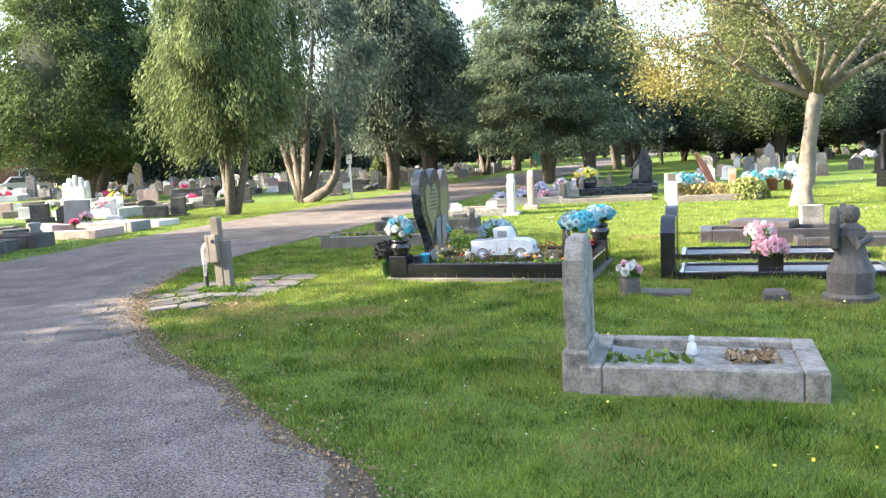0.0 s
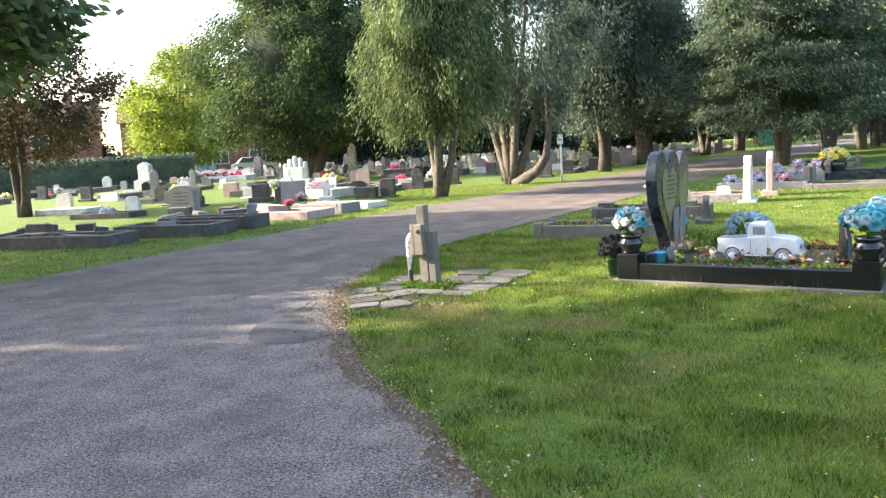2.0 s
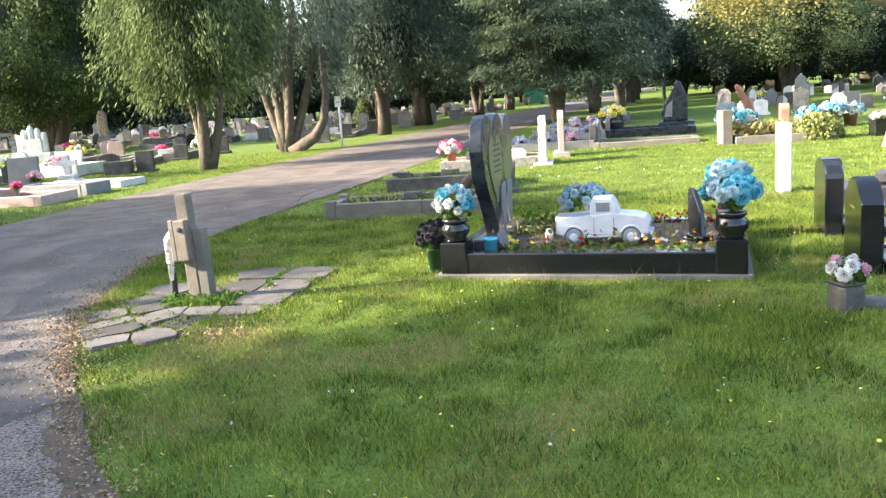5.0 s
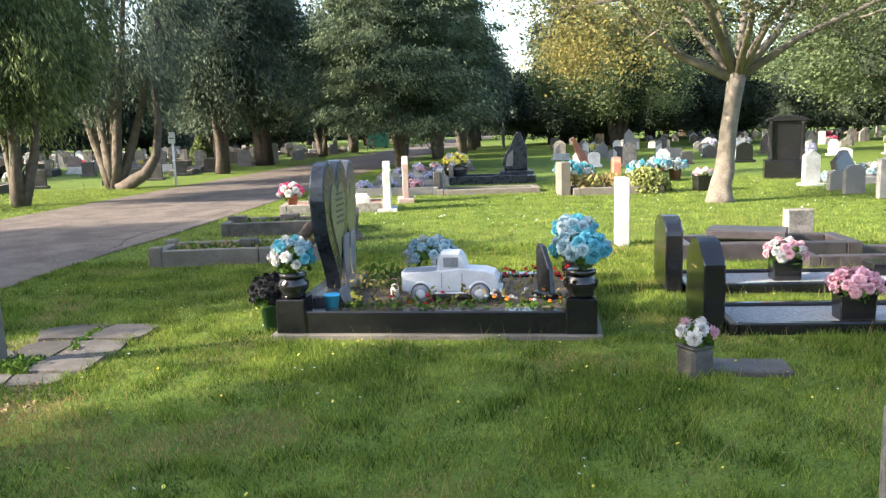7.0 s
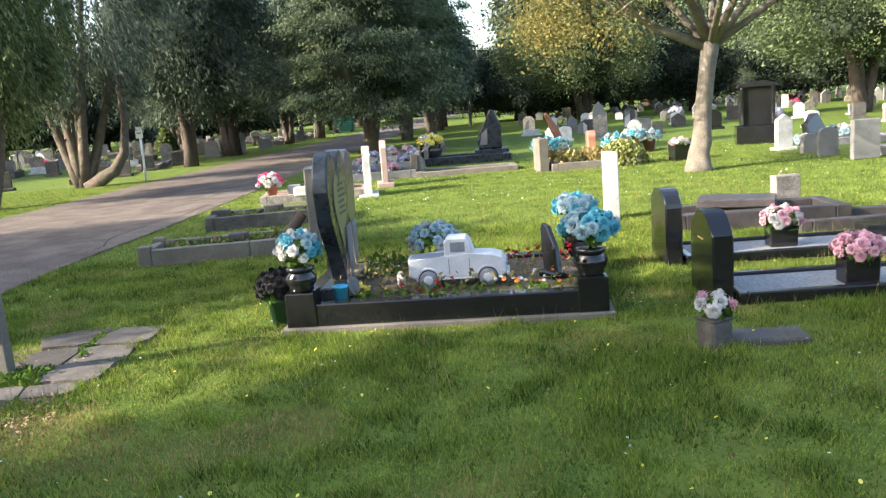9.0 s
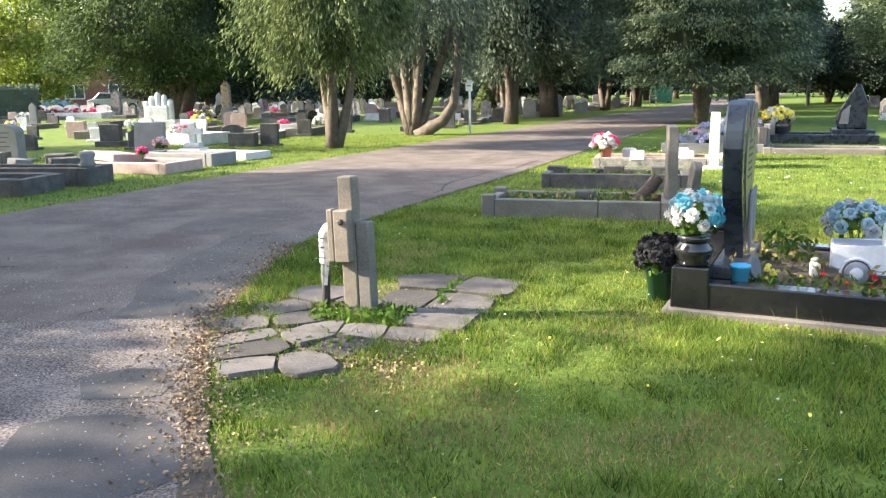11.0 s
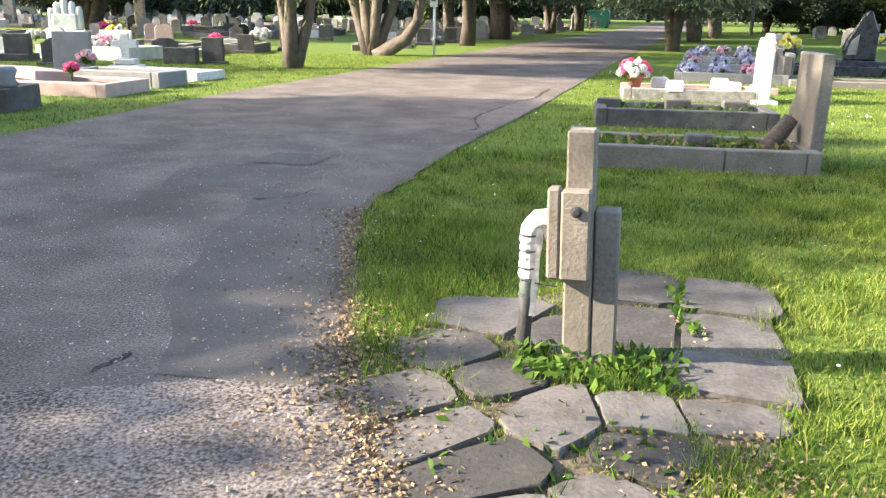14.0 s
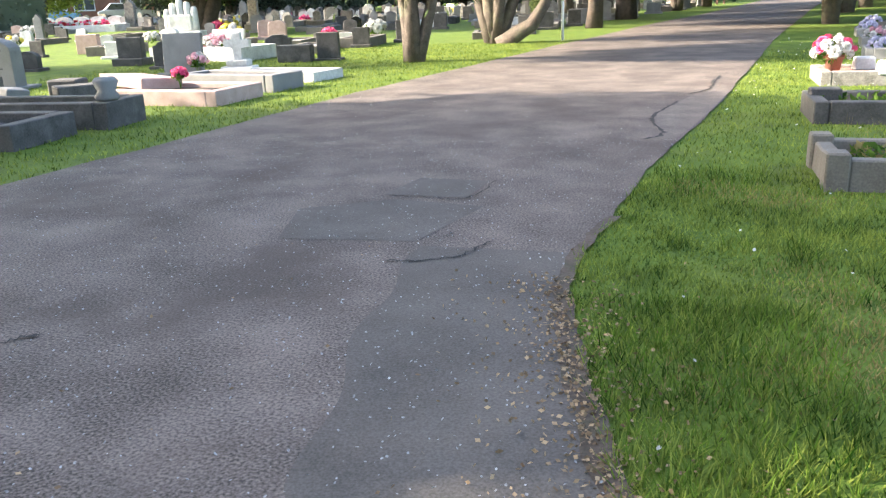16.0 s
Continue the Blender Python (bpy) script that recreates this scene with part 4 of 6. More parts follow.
def pickup():
    x, y = tg(1.24, 0.56)
    e = thing("toy_truck", x, y, 0.171, -11.9, "pale grey carved stone pickup truck ornament", "ornament")
    s = 0.76
    body = [(-0.5, 0.12), (-0.5, 0.31), (-0.12, 0.31), (-0.12, 0.33), (0.13, 0.34), (0.36, 0.33), (0.46, 0.30), (0.5, 0.24), (0.51, 0.12), (0.44, 0.10), (-0.44, 0.10)]
    part("body", slab([(a * s, b * s) for a, b in body], -0.155 * s, 0.155 * s, 0.02 * s), M_TOYWHITE, e)
    cab = [(-0.13, 0.30), (-0.125, 0.46), (-0.09, 0.51), (0.10, 0.51), (0.14, 0.46), (0.19, 0.30)]
    c = part("cab", slab([(a * s, b * s) for a, b in cab], -0.135 * s, 0.135 * s, 0.018 * s), M_TOYWHITE, e)
    for yy in (-0.138, 0.134):
        part("door_line", box(-0.085 * s, -0.078 * s, yy * 1.15 * s, (yy * 1.15 + 0.004) * s, 0.14 * s, 0.30 * s), M_TOYGREY, e, "engraved door gap")
        part("door_line", box(0.125 * s, 0.132 * s, yy * 1.15 * s, (yy * 1.15 + 0.004) * s, 0.14 * s, 0.30 * s), M_TOYGREY, e, "engraved door gap")
        part("window", box(-0.06 * s, 0.09 * s, yy * s, (yy + 0.005) * s, 0.36 * s, 0.46 * s, 0.002), M_TOYGREY, c, "recessed grey window")
    bed = part("tailgate", box(-0.48 * s, -0.13 * s, -0.13 * s, 0.13 * s, 0.311 * s, 0.318 * s), M_TOYGREY, e)
    for px in (-0.3, 0.31):
        for yy in (-0.16, 0.16):
            side = 1 if yy > 0 else -1
            # flat dark disc on the body side paints the arch's shade
            well = [(px + 0.108 * math.cos(a), 0.095 + 0.108 * math.sin(a)) for a in np.linspace(-0.1, math.pi + 0.1, 14)]
            part("wheel_well", slab([(a * s, b * s) for a, b in well], side * 0.1535 * s, side * 0.158 * s), M_BLACKROUGH, e, "flat dark disc for the shade inside the wheel arch")
            rim = [((px + 0.115 * math.cos(a)) * s, side * 0.163 * s, (0.095 + 0.115 * math.sin(a)) * s) for a in np.linspace(-0.1, math.pi + 0.1, 12)]
            part("wheel_arch", tube(rim, [0.013 * s] * 12, 6), M_TOYWHITE, e, "", True)
            bm = lathe([(0.078 * s, -0.03 * s), (0.092 * s, -0.022 * s), (0.092 * s, 0.022 * s), (0.078 * s, 0.03 * s)], 18)
            bm.transform(pose(px * s, yy * s, 0.093 * s, 90))
            w = part("wheel", bm, M_TOYGREY, e, "round carved wheel", True)
            bm = lathe([(0.03 * s, -0.036 * s), (0.05 * s, -0.031 * s), (0.05 * s, 0.031 * s), (0.03 * s, 0.036 * s)], 14)
            bm.transform(pose(px * s, yy * s, 0.093 * s, 90))
            part("hub", bm, M_TOYWHITE, w, "", True)
    part("bumper", box(0.5 * s, 0.53 * s, -0.16 * s, 0.16 * s, 0.10 * s, 0.14 * s, 0.006), M_TOYWHITE, e)
    part("step", box(-0.16 * s, 0.18 * s, -0.185 * s, -0.15 * s, 0.09 * s, 0.11 * s, 0.004), M_TOYWHITE, e)
    for yy in (-0.11, 0.11):
        bm = lathe([(0.03 * s, 0), (0.03 * s, 0.02 * s), (0.015 * s, 0.03 * s)], 12)
        bm.transform(pose(0.49 * s, yy * s, 0.215 * s, 0, 90))
        part("headlight", bm, M_TOYGREY, e, "", True)


pickup()
VG = "turned black granite vases on the corner blocks"
vase_at = []
for k, (px, py, s) in enumerate(((0.10, 0.10, 1.0), (GRAVE_L - 0.1, 0.10, 1.05), (GRAVE_L - 0.1, GRAVE_W - 0.1, 1.05), (0.10, GRAVE_W - 0.1, 1.0))):
    x, y = tg(px, py)
    vase(x, y, 0.291, s, M_BLACK, "turned polished black granite vase on a corner block", VG)
    vase_at.append((x, y))
FG = "silk rose bouquets on the tended grave"
bouquet(*vase_at[0], 0.47, 0.15, 24, [M_TEAL, M_PALETEAL, M_WHITEFL, M_WHITEFL], "turquoise and white silk roses spilling from a black vase", 1, 0.045, 1.0, FG, 0.12)
bouquet(*vase_at[1], 0.48, 0.19, 24, [M_TEAL, M_PALETEAL, M_TEAL, M_PALETEAL], "large turquoise silk roses in a black vase", 2, 0.055, 0.6, FG, 0.15)
bouquet(*vase_at[2], 0.48, 0.17, 20, [M_TEAL, M_PALETEAL, M_TEAL], "turquoise silk roses in the far vase", 3, 0.06, 0.6, FG, 0.12)
bouquet(*vase_at[3], 0.44, 0.13, 10, [M_TEAL, M_TEAL, M_PALETEAL], "turquoise silk roses behind the heart stone", 4, 0.05, 0.8, FG, 0.0)
x, y = tg(1.02, 1.02)
bouquet(x, y, 0.17, 0.21, 26, [M_PALETEAL, M_PALETEAL, M_WHITEFL], "pale blue silk rose mound behind the stone truck", 5, 0.05, 0.7, FG, 0.28)


def leaning_plaque(px, py, h, rz, label):
    x, y = tg(px, py)
    e = thing("memorial_plaque", x, y, 0.17, rz, label, "plaque")
    bm = slab([(-0.08, 0), (0.1, 0), (0.08, h * 0.5), (-0.02, h * 0.93), (-0.08, h), (-0.11, h * 0.9), (-0.1, h * 0.4)], -0.025, 0.025, 0.008)
    bm.transform(pose(0, 0, 0, -8, -14, 0))
    part("tablet", bm, M_BLACK, e)
    part("foot", box(-0.1, 0.12, -0.07, 0.07, 0, 0.05, 0.006), M_BLACK, e)


leaning_plaque(1.98, 0.62, 0.44, -70, "leaning polished black granite plaque with pointed top")
x, y = tg(0.37, 0.18)
e = thing("plastic_pot", x, y, 0.17, 0, "bright blue plastic pot beside the heart stone", "pot")
part("pot", lathe([(0.045, 0), (0.058, 0.11), (0.062, 0.11), (0.062, 0.125), (0.05, 0.125)], 18), M_BLUEPLASTIC, e, smooth=True)
part("soil", lathe([(0.049, 0.1), (0.049, 0.118)], 14), M_SOIL, e)
rngf = random.Random(8)
for k, (px, py, sx, sy, m, lab, n) in enumerate(((0.62, 0.22, 0.12, 0.06, M_YELLOWFL, "small yellow bedding flowers in the grave bed", 7), (1.85, 0.28, 0.3, 0.07, M_ORANGEFL, "small orange bedding flowers in the grave bed", 8),
                                                 (1.8, 1.2, 0.4, 0.2, M_REDFL, "dark red bedding flowers at the grave's end", 40), (1.0, 0.2, 0.22, 0.04, M_REDFL, "red bedding flowers before the stone truck", 7),
                                                 (1.6, 0.3, 0.3, 0.12, M_WHITEFL, "tiny white bedding flowers in the grave bed", 12))):
    x, y = tg(px, py)
    e = thing("bedding_flowers", x, y, 0.17, -11.9, lab, "flowers", "bedding flowers on the tended grave")
    for j in range(n):
        b = new("bloom", ROSE[m.name])
        b.parent = e
        b.matrix_local = pose(rngf.uniform(-sx, sx), rngf.uniform(-sy, sy), rngf.uniform(0.05, 0.13), rngf.uniform(-25, 25), rngf.uniform(-25, 25), rngf.uniform(0, 360)) @ Matrix.Scale(rngf.uniform(0.014, 0.024), 4)
x, y = tg(1.3, 0.24)
herbs("bedding_leaves", x, y, 0.168, 1.8, 0.3, 320, 0.024, M_HERB, "low green and dry bedding plants along the kerb", 51, 0.06, -11.9)
x, y = tg(1.2, 0.8)
herbs("bedding_stalks", x, y, 0.168, 1.9, 1.1, 600, 0.026, M_DRYBLADE, "dry stalks and seed heads across the grave bed", 52, 0.14, -11.9)
x, y = tg(0.6, 1.15)
herbs("bedding_leaves", x, y, 0.168, 0.35, 0.4, 200, 0.028, M_HERB, "leafy green plants beside the heart stone", 53, 0.2, -11.9)
x, y = tg(0.78, 0.58)
e = thing("grave_lantern", x, y, 0.17, 0, "small white and grey candle jar", "candle jar")
part("jar", lathe([(0.03, 0), (0.034, 0.02), (0.034, 0.085), (0.026, 0.1)], 14), M_WHITE, e, smooth=True)
part("lid", lathe([(0.03, 0.1), (0.03, 0.112), (0.01, 0.125)], 14), M_GREY, e, smooth=True)
# photo disc leaning on the heart stone
x, y = tg(0.44, 0.33)
e = thing("photo_disc", x, y, 0.17, 60, "oval grey photo plaque in a stand", "plaque")
bm = lathe([(0.075, -0.008), (0.075, 0.008)], 20)
bm.transform(pose(0, 0, 0.085, 75))
part("disc", bm, M_GREY, e, smooth=False)
part("stand", box(-0.05, 0.05, -0.03, 0.03, 0, 0.015, 0.003), M_BLACK, e)
# black blooms in a bucket outside the kerb
x, y = tg(-0.12, 0.22)
e = thing("bucket", x, y, 0, 0, "dark green plastic bucket standing by the kerb", "bucket")
part("body", lathe([(0.065, -0.01), (0.09, 0.2), (0.098, 0.2), (0.098, 0.22), (0.08, 0.22)], 18), M_GREENPLASTIC, e, smooth=True)
part("soil", lathe([(0.078, 0.19), (0.078, 0.215)], 14), M_SOIL, e)
bouquet(x, y, 0.215, 0.15, 26, [M_BLACKFL], "bunch of black silk roses in a bucket", 6, 0.05, 0.9, "", 0.08)

# ---- the tap: oak post, blocks, lagged standpipe ----
e = thing("standpipe_post", -2.02, 7.38, 0, -8, "weathered timber post with pipe blocks for a water tap", "tap post", ry=-2, rx=-1)
part("post", box(-0.094, 0.008, -0.05, 0.05, -0.05, 0.87, 0.008, taper=0.03), M_TIMBER, e, "split grey oak post")
part("board", box(0.011, 0.096, -0.045, 0.05, -0.05, 0.59, 0.006), M_CONCRETE, e, "pale upright concrete stub")
part("block", box(-0.1, 0.002, -0.118, -0.052, 0.35, 0.672, 0.008), M_TIMBER, e, "bolted timber block")
part("block", box(-0.148, -0.103, -0.112, -0.045, 0.35, 0.678, 0.008), M_TIMBER, e, "bolted timber block")
bm = lathe([(0.02, 0), (0.02, 0.012), (0.01, 0.016)], 10)
bm.transform(pose(-0.045, -0.116, 0.60, 90))
part("bolt", bm, M_PIPE, e, "rusty bolt head")
e = thing("water_pipe", -2.25, 7.40, 0, 0, "standpipe wrapped in peeling white lagging tape", "pipe")
part("lower_pipe", tube([(-0.012, 0, -0.05), (-0.014, 0, 0.08), (-0.010, 0, 0.17), (-0.012, 0, 0.25)], [0.027, 0.031, 0.026, 0.03], 10, None, 0.1), M_PIPE, e, "black taped pipe", True)
part("joint", lathe([(0.024, 0.24), (0.032, 0.25), (0.026, 0.27), (0.031, 0.285), (0.025, 0.30), (0.029, 0.32), (0.024, 0.33)], 12, None, (-0.01, 0, 0)), M_GALVDARK, e, "greenish metal pipe joint", True)
wrap = [(-0.01, 0, 0.32 + 0.016 * k) for k in range(11)]
wrap += [(-0.006, 0, 0.505), (0.004, -0.004, 0.525), (0.022, -0.01, 0.543), (0.045, -0.018, 0.55), (0.07, -0.026, 0.553), (0.095, -0.034, 0.552), (0.125, -0.042, 0.55)]
part("lagging", tube(wrap, [0.031 + 0.004 * (k % 2) for k in range(len(wrap))], 12, None, 0.06), M_LAGGING, e, "crumpled white lagging")
for x0, x1, top, low in ((0.028, 0.012, 0.52, 0.19), (0.05, 0.105, 0.53, 0.36)):
    bm = bmesh.new()
    rows = [[bm.verts.new((x0 + (x1 - x0) * (k / 6) ** 1.4 + sx * (0.011 + 0.003 * math.sin(k * 2.0)), -0.05 - 0.008 * math.sin(k * 1.3) + 0.006 * sx, top + (low - top) * k / 6)) for sx in (-1, 1)] for k in range(7)]
    for p, q in zip(rows, rows[1:]):
        bm.faces.new((p[0], p[1], q[1], q[0]))
    bmesh.ops.solidify(bm, geom=bm.faces[:], thickness=0.002)
    part("loose_tape", bm, M_LAGGING, e, "hanging white strip")
for z in (0.355, 0.42, 0.478):
    part("tie", lathe([(0.0335, z), (0.0365, z + 0.003), (0.0335, z + 0.006)], 12, None, (-0.01, 0, 0)), M_PIPE, e, "thin wire tie", True)
part("tie", tube([(-0.03, -0.03, 0.315), (0.03, -0.045, 0.31), (0.1, -0.05, 0.305)], [0.003, 0.003, 0.003], 5), M_PIPE, e, "thin wire tie")
rngp = random.Random(14)
base_e = thing("paving", -2.0, 7.3, 0, 0, "uneven worn flagstones round the water tap", "paving", kind="structure")
FLAGS = [(-1.77, 8.22, 0.36, 0.36, 19), (-1.38, 8.13, 0.32, 0.38, -6), (-1.81, 7.73, 0.27, 0.37, -1), (-1.49, 7.69, 0.33, 0.30, 1), (-1.54, 7.29, 0.33, 0.34, -6),
         (-2.40, 7.74, 0.37, 0.30, 2), (-2.55, 7.36, 0.26, 0.30, 40), (-2.33, 7.15, 0.22, 0.18, 34), (-2.66, 6.98, 0.26, 0.2, 35), (-2.51, 6.74, 0.28, 0.15, 44),
         (-2.36, 6.54, 0.29, 0.21, 37), (-2.13, 6.92, 0.33, 0.21, 70), (-1.87, 6.96, 0.21, 0.21, 11), (-2.25, 6.31, 0.22, 0.17, 33), (-1.98, 6.41, 0.2, 0.25, 40),
         (-1.88, 6.72, 0.2, 0.22, 60), (-1.6, 6.98, 0.29, 0.15, 3), (-2.12, 7.58, 0.2, 0.28, 30)]


def stone_cell(i):
    """Outline of one flagstone, broken to fit between its neighbours."""
    x, y, w, d, rz = FLAGS[i]
    c0, s0 = math.cos(math.radians(rz)), math.sin(math.radians(rz))
    ring = []
    for k in range(16):
        a = 2 * math.pi * k / 16 + 0.2
        q = min(1 / max(abs(math.cos(a)), abs(math.sin(a))), 1.3) * rngp.uniform(0.94, 1.05)
        u, v = math.cos(a) * q * w * 0.72, math.sin(a) * q * d * 0.72
        ring.append(Vector((c0 * u - s0 * v, s0 * u + c0 * v)))
    for j, (ox, oy, _, _, _) in enumerate(FLAGS):
        o = Vector((ox - x, oy - y))
        if j == i or o.length > 0.9:
            continue
        nrm, lim = o.normalized(), o.length / 2 - 0.005
        cut = []
        for p, q in zip(ring, ring[1:] + ring[:1]):
            dp, dq = p.dot(nrm) - lim, q.dot(nrm) - lim
            if dp <= 0:
                cut.append(p)
            if (dp < 0 < dq) or (dq < 0 < dp):
                cut.append(p.lerp(q, dp / (dp - dq)))
        ring = cut
    tidy = [p for p, q in zip(ring, ring[1:] + ring[:1]) if (p - q).length > 0.012]
    worn = []
    for p, q in zip(tidy, tidy[1:] + tidy[:1]):
        worn.append(p * rngp.uniform(0.95, 1.0))
        if (p - q).length > 0.09:
            worn += [p.lerp(q, 0.33) * rngp.uniform(0.93, 1.0), p.lerp(q, 0.66) * rngp.uniform(0.93, 1.0)]
    return [(p.x, p.y) for p in worn]


for i, (x, y, w, d, rz) in enumerate(FLAGS):
    bm = slab(stone_cell(i), -0.03, 0.0, 0.005)
    bm.transform(pose(0, 0, 0.0, -90))
    low = min(v.co.z for v in bm.verts)
    bm.transform(pose(0, 0, 0.026 - 0.03 - low + rngp.uniform(-0.006, 0.008), rngp.uniform(-2, 2), rngp.uniform(-2, 2)))
    f = part("flagstone", bm, M_FLAG, base_e)
    f.matrix_local = pose(x + 2.0, y - 7.3, 0)
sheet("soil_patch", [(-2.9, 7.0), (-2.66, 6.55), (-2.35, 6.25), (-2.1, 6.3), (-1.8, 6.28), (-1.7, 6.55), (-1.5, 6.75), (-1.48, 7.1), (-1.35, 7.4), (-1.33, 8.1), (-1.5, 8.3), (-2.0, 8.25), (-2.5, 7.85), (-2.85, 7.45)],
            0.006, M_SOIL, "bare soil and moss under the flagstones", "soil")
herbs("weeds", -1.98, 7.26, 0.0, 0.6, 0.32, 620, 0.022, M_HERB, "dandelion leaves round the tap post", 61, 0.08)
herbs("weeds", -1.6, 7.95, 0.01, 0.1, 0.6, 160, 0.025, M_HERB, "moss and weeds between the flagstones", 62, 0.035)
herbs("weeds", -2.75, 7.15, 0.0, 0.35, 0.7, 300, 0.017, M_HERB, "weeds at the road's edge by the tap", 63, 0.03)
herbs("weeds", -2.15, 6.75, 0.01, 0.7, 0.5, 110, 0.025, M_HERB, "moss between the flagstones", 64, 0.03)

# ---- the weathered grave passed first ----
OB = pose(1.80, 3.24, 0, 0, 0, -10)
e = kerb_set(1.93, 3.25, -10, 1.36, 0.84, 0.17, 0.13, M_LICHEN, M_LICHEN, "sunken lichened stone kerb with broken cover slab", name="grave_kerb", bed_z=0.1)
part("cover_slab", box(0.6, 1.26, 0.16, 0.62, 0.1, 0.155, 0.012, jitter=0.012), M_LICHEN, e, "cracked cover slab")
bm = box(0.15, 0.62, 0.18, 0.6, 0.1, 0.14, 0.01)
bm.transform(pose(0, 0, 0.03, 0, 7, 4))
part("cover_slab", bm, M_GREY, e, "tilted broken slab")
e = thing("headstone", 1.955, 3.55, 0, -100, "thick lichened sandstone headstone with a peaked top", "gravestone", ry=0.8)
part("plinth", box(-0.275, 0.275, -0.082, 0.082, -0.03, 0.25, 0.016, taper=0.03), M_LICHEN, e, "stepped plinth")
bm = slab([(-0.22, 0.25), (0.22, 0.25), (0.22, 0.79), (0.12, 0.915), (-0.12, 0.915), (-0.22, 0.79)], -0.058, 0.058, 0.012)
part("tablet", bm, M_LICHEN, e)
part("recess", box(-0.16, 0.16, -0.0625, -0.0585, 0.34, 0.74, 0.001), M_DGREY, e, "sunken weathered panel")
for a, b in ((-0.19, -0.16), (0.16, 0.19)):
    part("moulding", box(a, b, -0.072, -0.0585, 0.3, 0.78, 0.004), M_LICHEN, e)
e = thing("figurine", 2.62, 3.52, 0.155, 30, "small white praying figurine on the slab", "ornament")
part("figure", lathe([(0.035, 0), (0.04, 0.01), (0.03, 0.04), (0.026, 0.07), (0.012, 0.082), (0.02, 0.095), (0.018, 0.115), (0.005, 0.125)], 12), M_WHITE, e, smooth=True)
herbs("dead_plants", 2.95, 3.42, 0.15, 0.3, 0.2, 120, 0.03, M_LITTER, "dead brown leaves on the broken slab", 66, 0.05)
herbs("weeds", 2.35, 3.4, 0.1, 0.5, 0.3, 160, 0.03, M_BLADE, "grass growing through the broken slab", 67, 0.09)

# ---- two black granite graves ----
for gx, gy, rz, label, ln in ((3.20, 8.62, -10, "tall polished black granite headstone with curved top", 2.1), (2.97, 7.22, -10, "polished black granite headstone with an ogee top and faint gold letters", 2.1)):
    e = headstone(gx + 0.06, gy + 0.34, rz + 90 + 180, 0.62, 0.67, 0.15, "ogee" if gy < 8 else "round", M_BLACK, label, 0.0, "black granite headstones", base_material=M_BLACK)
    if gy < 8:
        for k in range(1):
            part("inscription", box(-0.08, 0.06, -0.0785, -0.0745, 0.44, 0.453), M_GOLD, e)
    kerb_set(gx + 0.1, gy, rz, ln, 0.72, 0.09, 0.07, M_BLACK, M_GRAVEL, "low polished black kerb filled with pale chippings", "black granite kerbs", bed_z=0.06)
e = thing("memorial_block", 5.25, 8.85, 0, -10, "square black granite block at the kerb's end", "gravestone")
part("block", box(-0.13, 0.13, -0.13, 0.13, -0.02, 0.17, 0.008), M_BLACK, e)
for px, py, seed, lab in ((4.28, 8.78, 71, "pink and cream silk roses in a black square pot"), (4.02, 7.28, 72, "large pink silk roses in a black square pot")):
    e = thing("square_pot", px, py, 0.06, -10, "black square granite flower pot on chippings", "pot", "black square pots")
    part("pot", box(-0.12, 0.12, -0.085, 0.085, 0, 0.19, 0.008, taper=-0.06), M_BLACK, e)
    bouquet(px, py, 0.24, 0.17, 22, [M_PINKFL, M_PINKFL, M_WHITEFL] if seed == 71 else [M_PINKFL], lab, seed, 0.05, 0.7, "pink silk rose bouquets", 0.06)
e = thing("stone_vase", 2.50, 6.42, 0, 20, "small weathered stone flower block sunk in grass", "vase")
part("block", box(-0.085, 0.085, -0.085, 0.085, -0.03, 0.17, 0.02, taper=0.1, jitter=0.01), M_DGREY, e)
part("rim", box(-0.085, 0.085, -0.085, 0.085, 0.168, 0.185, 0.008), M_DGREY, e)
bouquet(2.50, 6.42, 0.18, 0.11, 9, [M_WHITEFL, M_PINKFL, M_WHITEFL], "cream and pink blooms in a stone block", 73, 0.045, 0.7, "", 0.07)
e = thing("fallen_slab", 2.8, 6.45, 0, -15, "dark fallen slab lying in the grass", "gravestone")
part("slab", box(-0.28, 0.28, -0.14, 0.14, -0.02, 0.045, 0.012, jitter=0.01), M_DGREY, e)


def angel():
    bm = lathe([(0.26, -0.03), (0.27, 0.05), (0.22, 0.08), (0.23, 0.3), (0.17, 0.42), (0.13, 0.56), (0.15, 0.66), (0.13, 0.74), (0.05, 0.79), (0.075, 0.83), (0.085, 0.88), (0.07, 0.94), (0.02, 0.97)], 16)
    for s in (-1, 1):
        slab([(s * 0.08, 0.5), (s * 0.2, 0.55), (s * 0.26, 0.8), (s * 0.2, 0.97), (s * 0.12, 0.9)], 0.08, 0.15, 0.01, bm)
    tube([(0.12, 0, 0.68), (0.16, -0.1, 0.58), (0.02, -0.17, 0.64)], [0.05, 0.045, 0.035], 8, bm)
    tube([(-0.12, 0, 0.68), (-0.16, -0.1, 0.58), (-0.02, -0.17, 0.64)], [0.05, 0.045, 0.035], 8, bm)
    whole("statue", bm, M_DGREY, pose(4.36, 5.95, 0, 0, 0, 60) @ Matrix.Scale(0.86, 4), "dark weathered stone angel statue with raised wings", "statue")


angel()
e = thing("field_stone", 3.75, 6.0, 0, 0, "small rough stone lying in the grass", "stone")
part("stone", box(-0.11, 0.11, -0.08, 0.08, -0.03, 0.09, 0.03, jitter=0.02), M_DGREY, e)

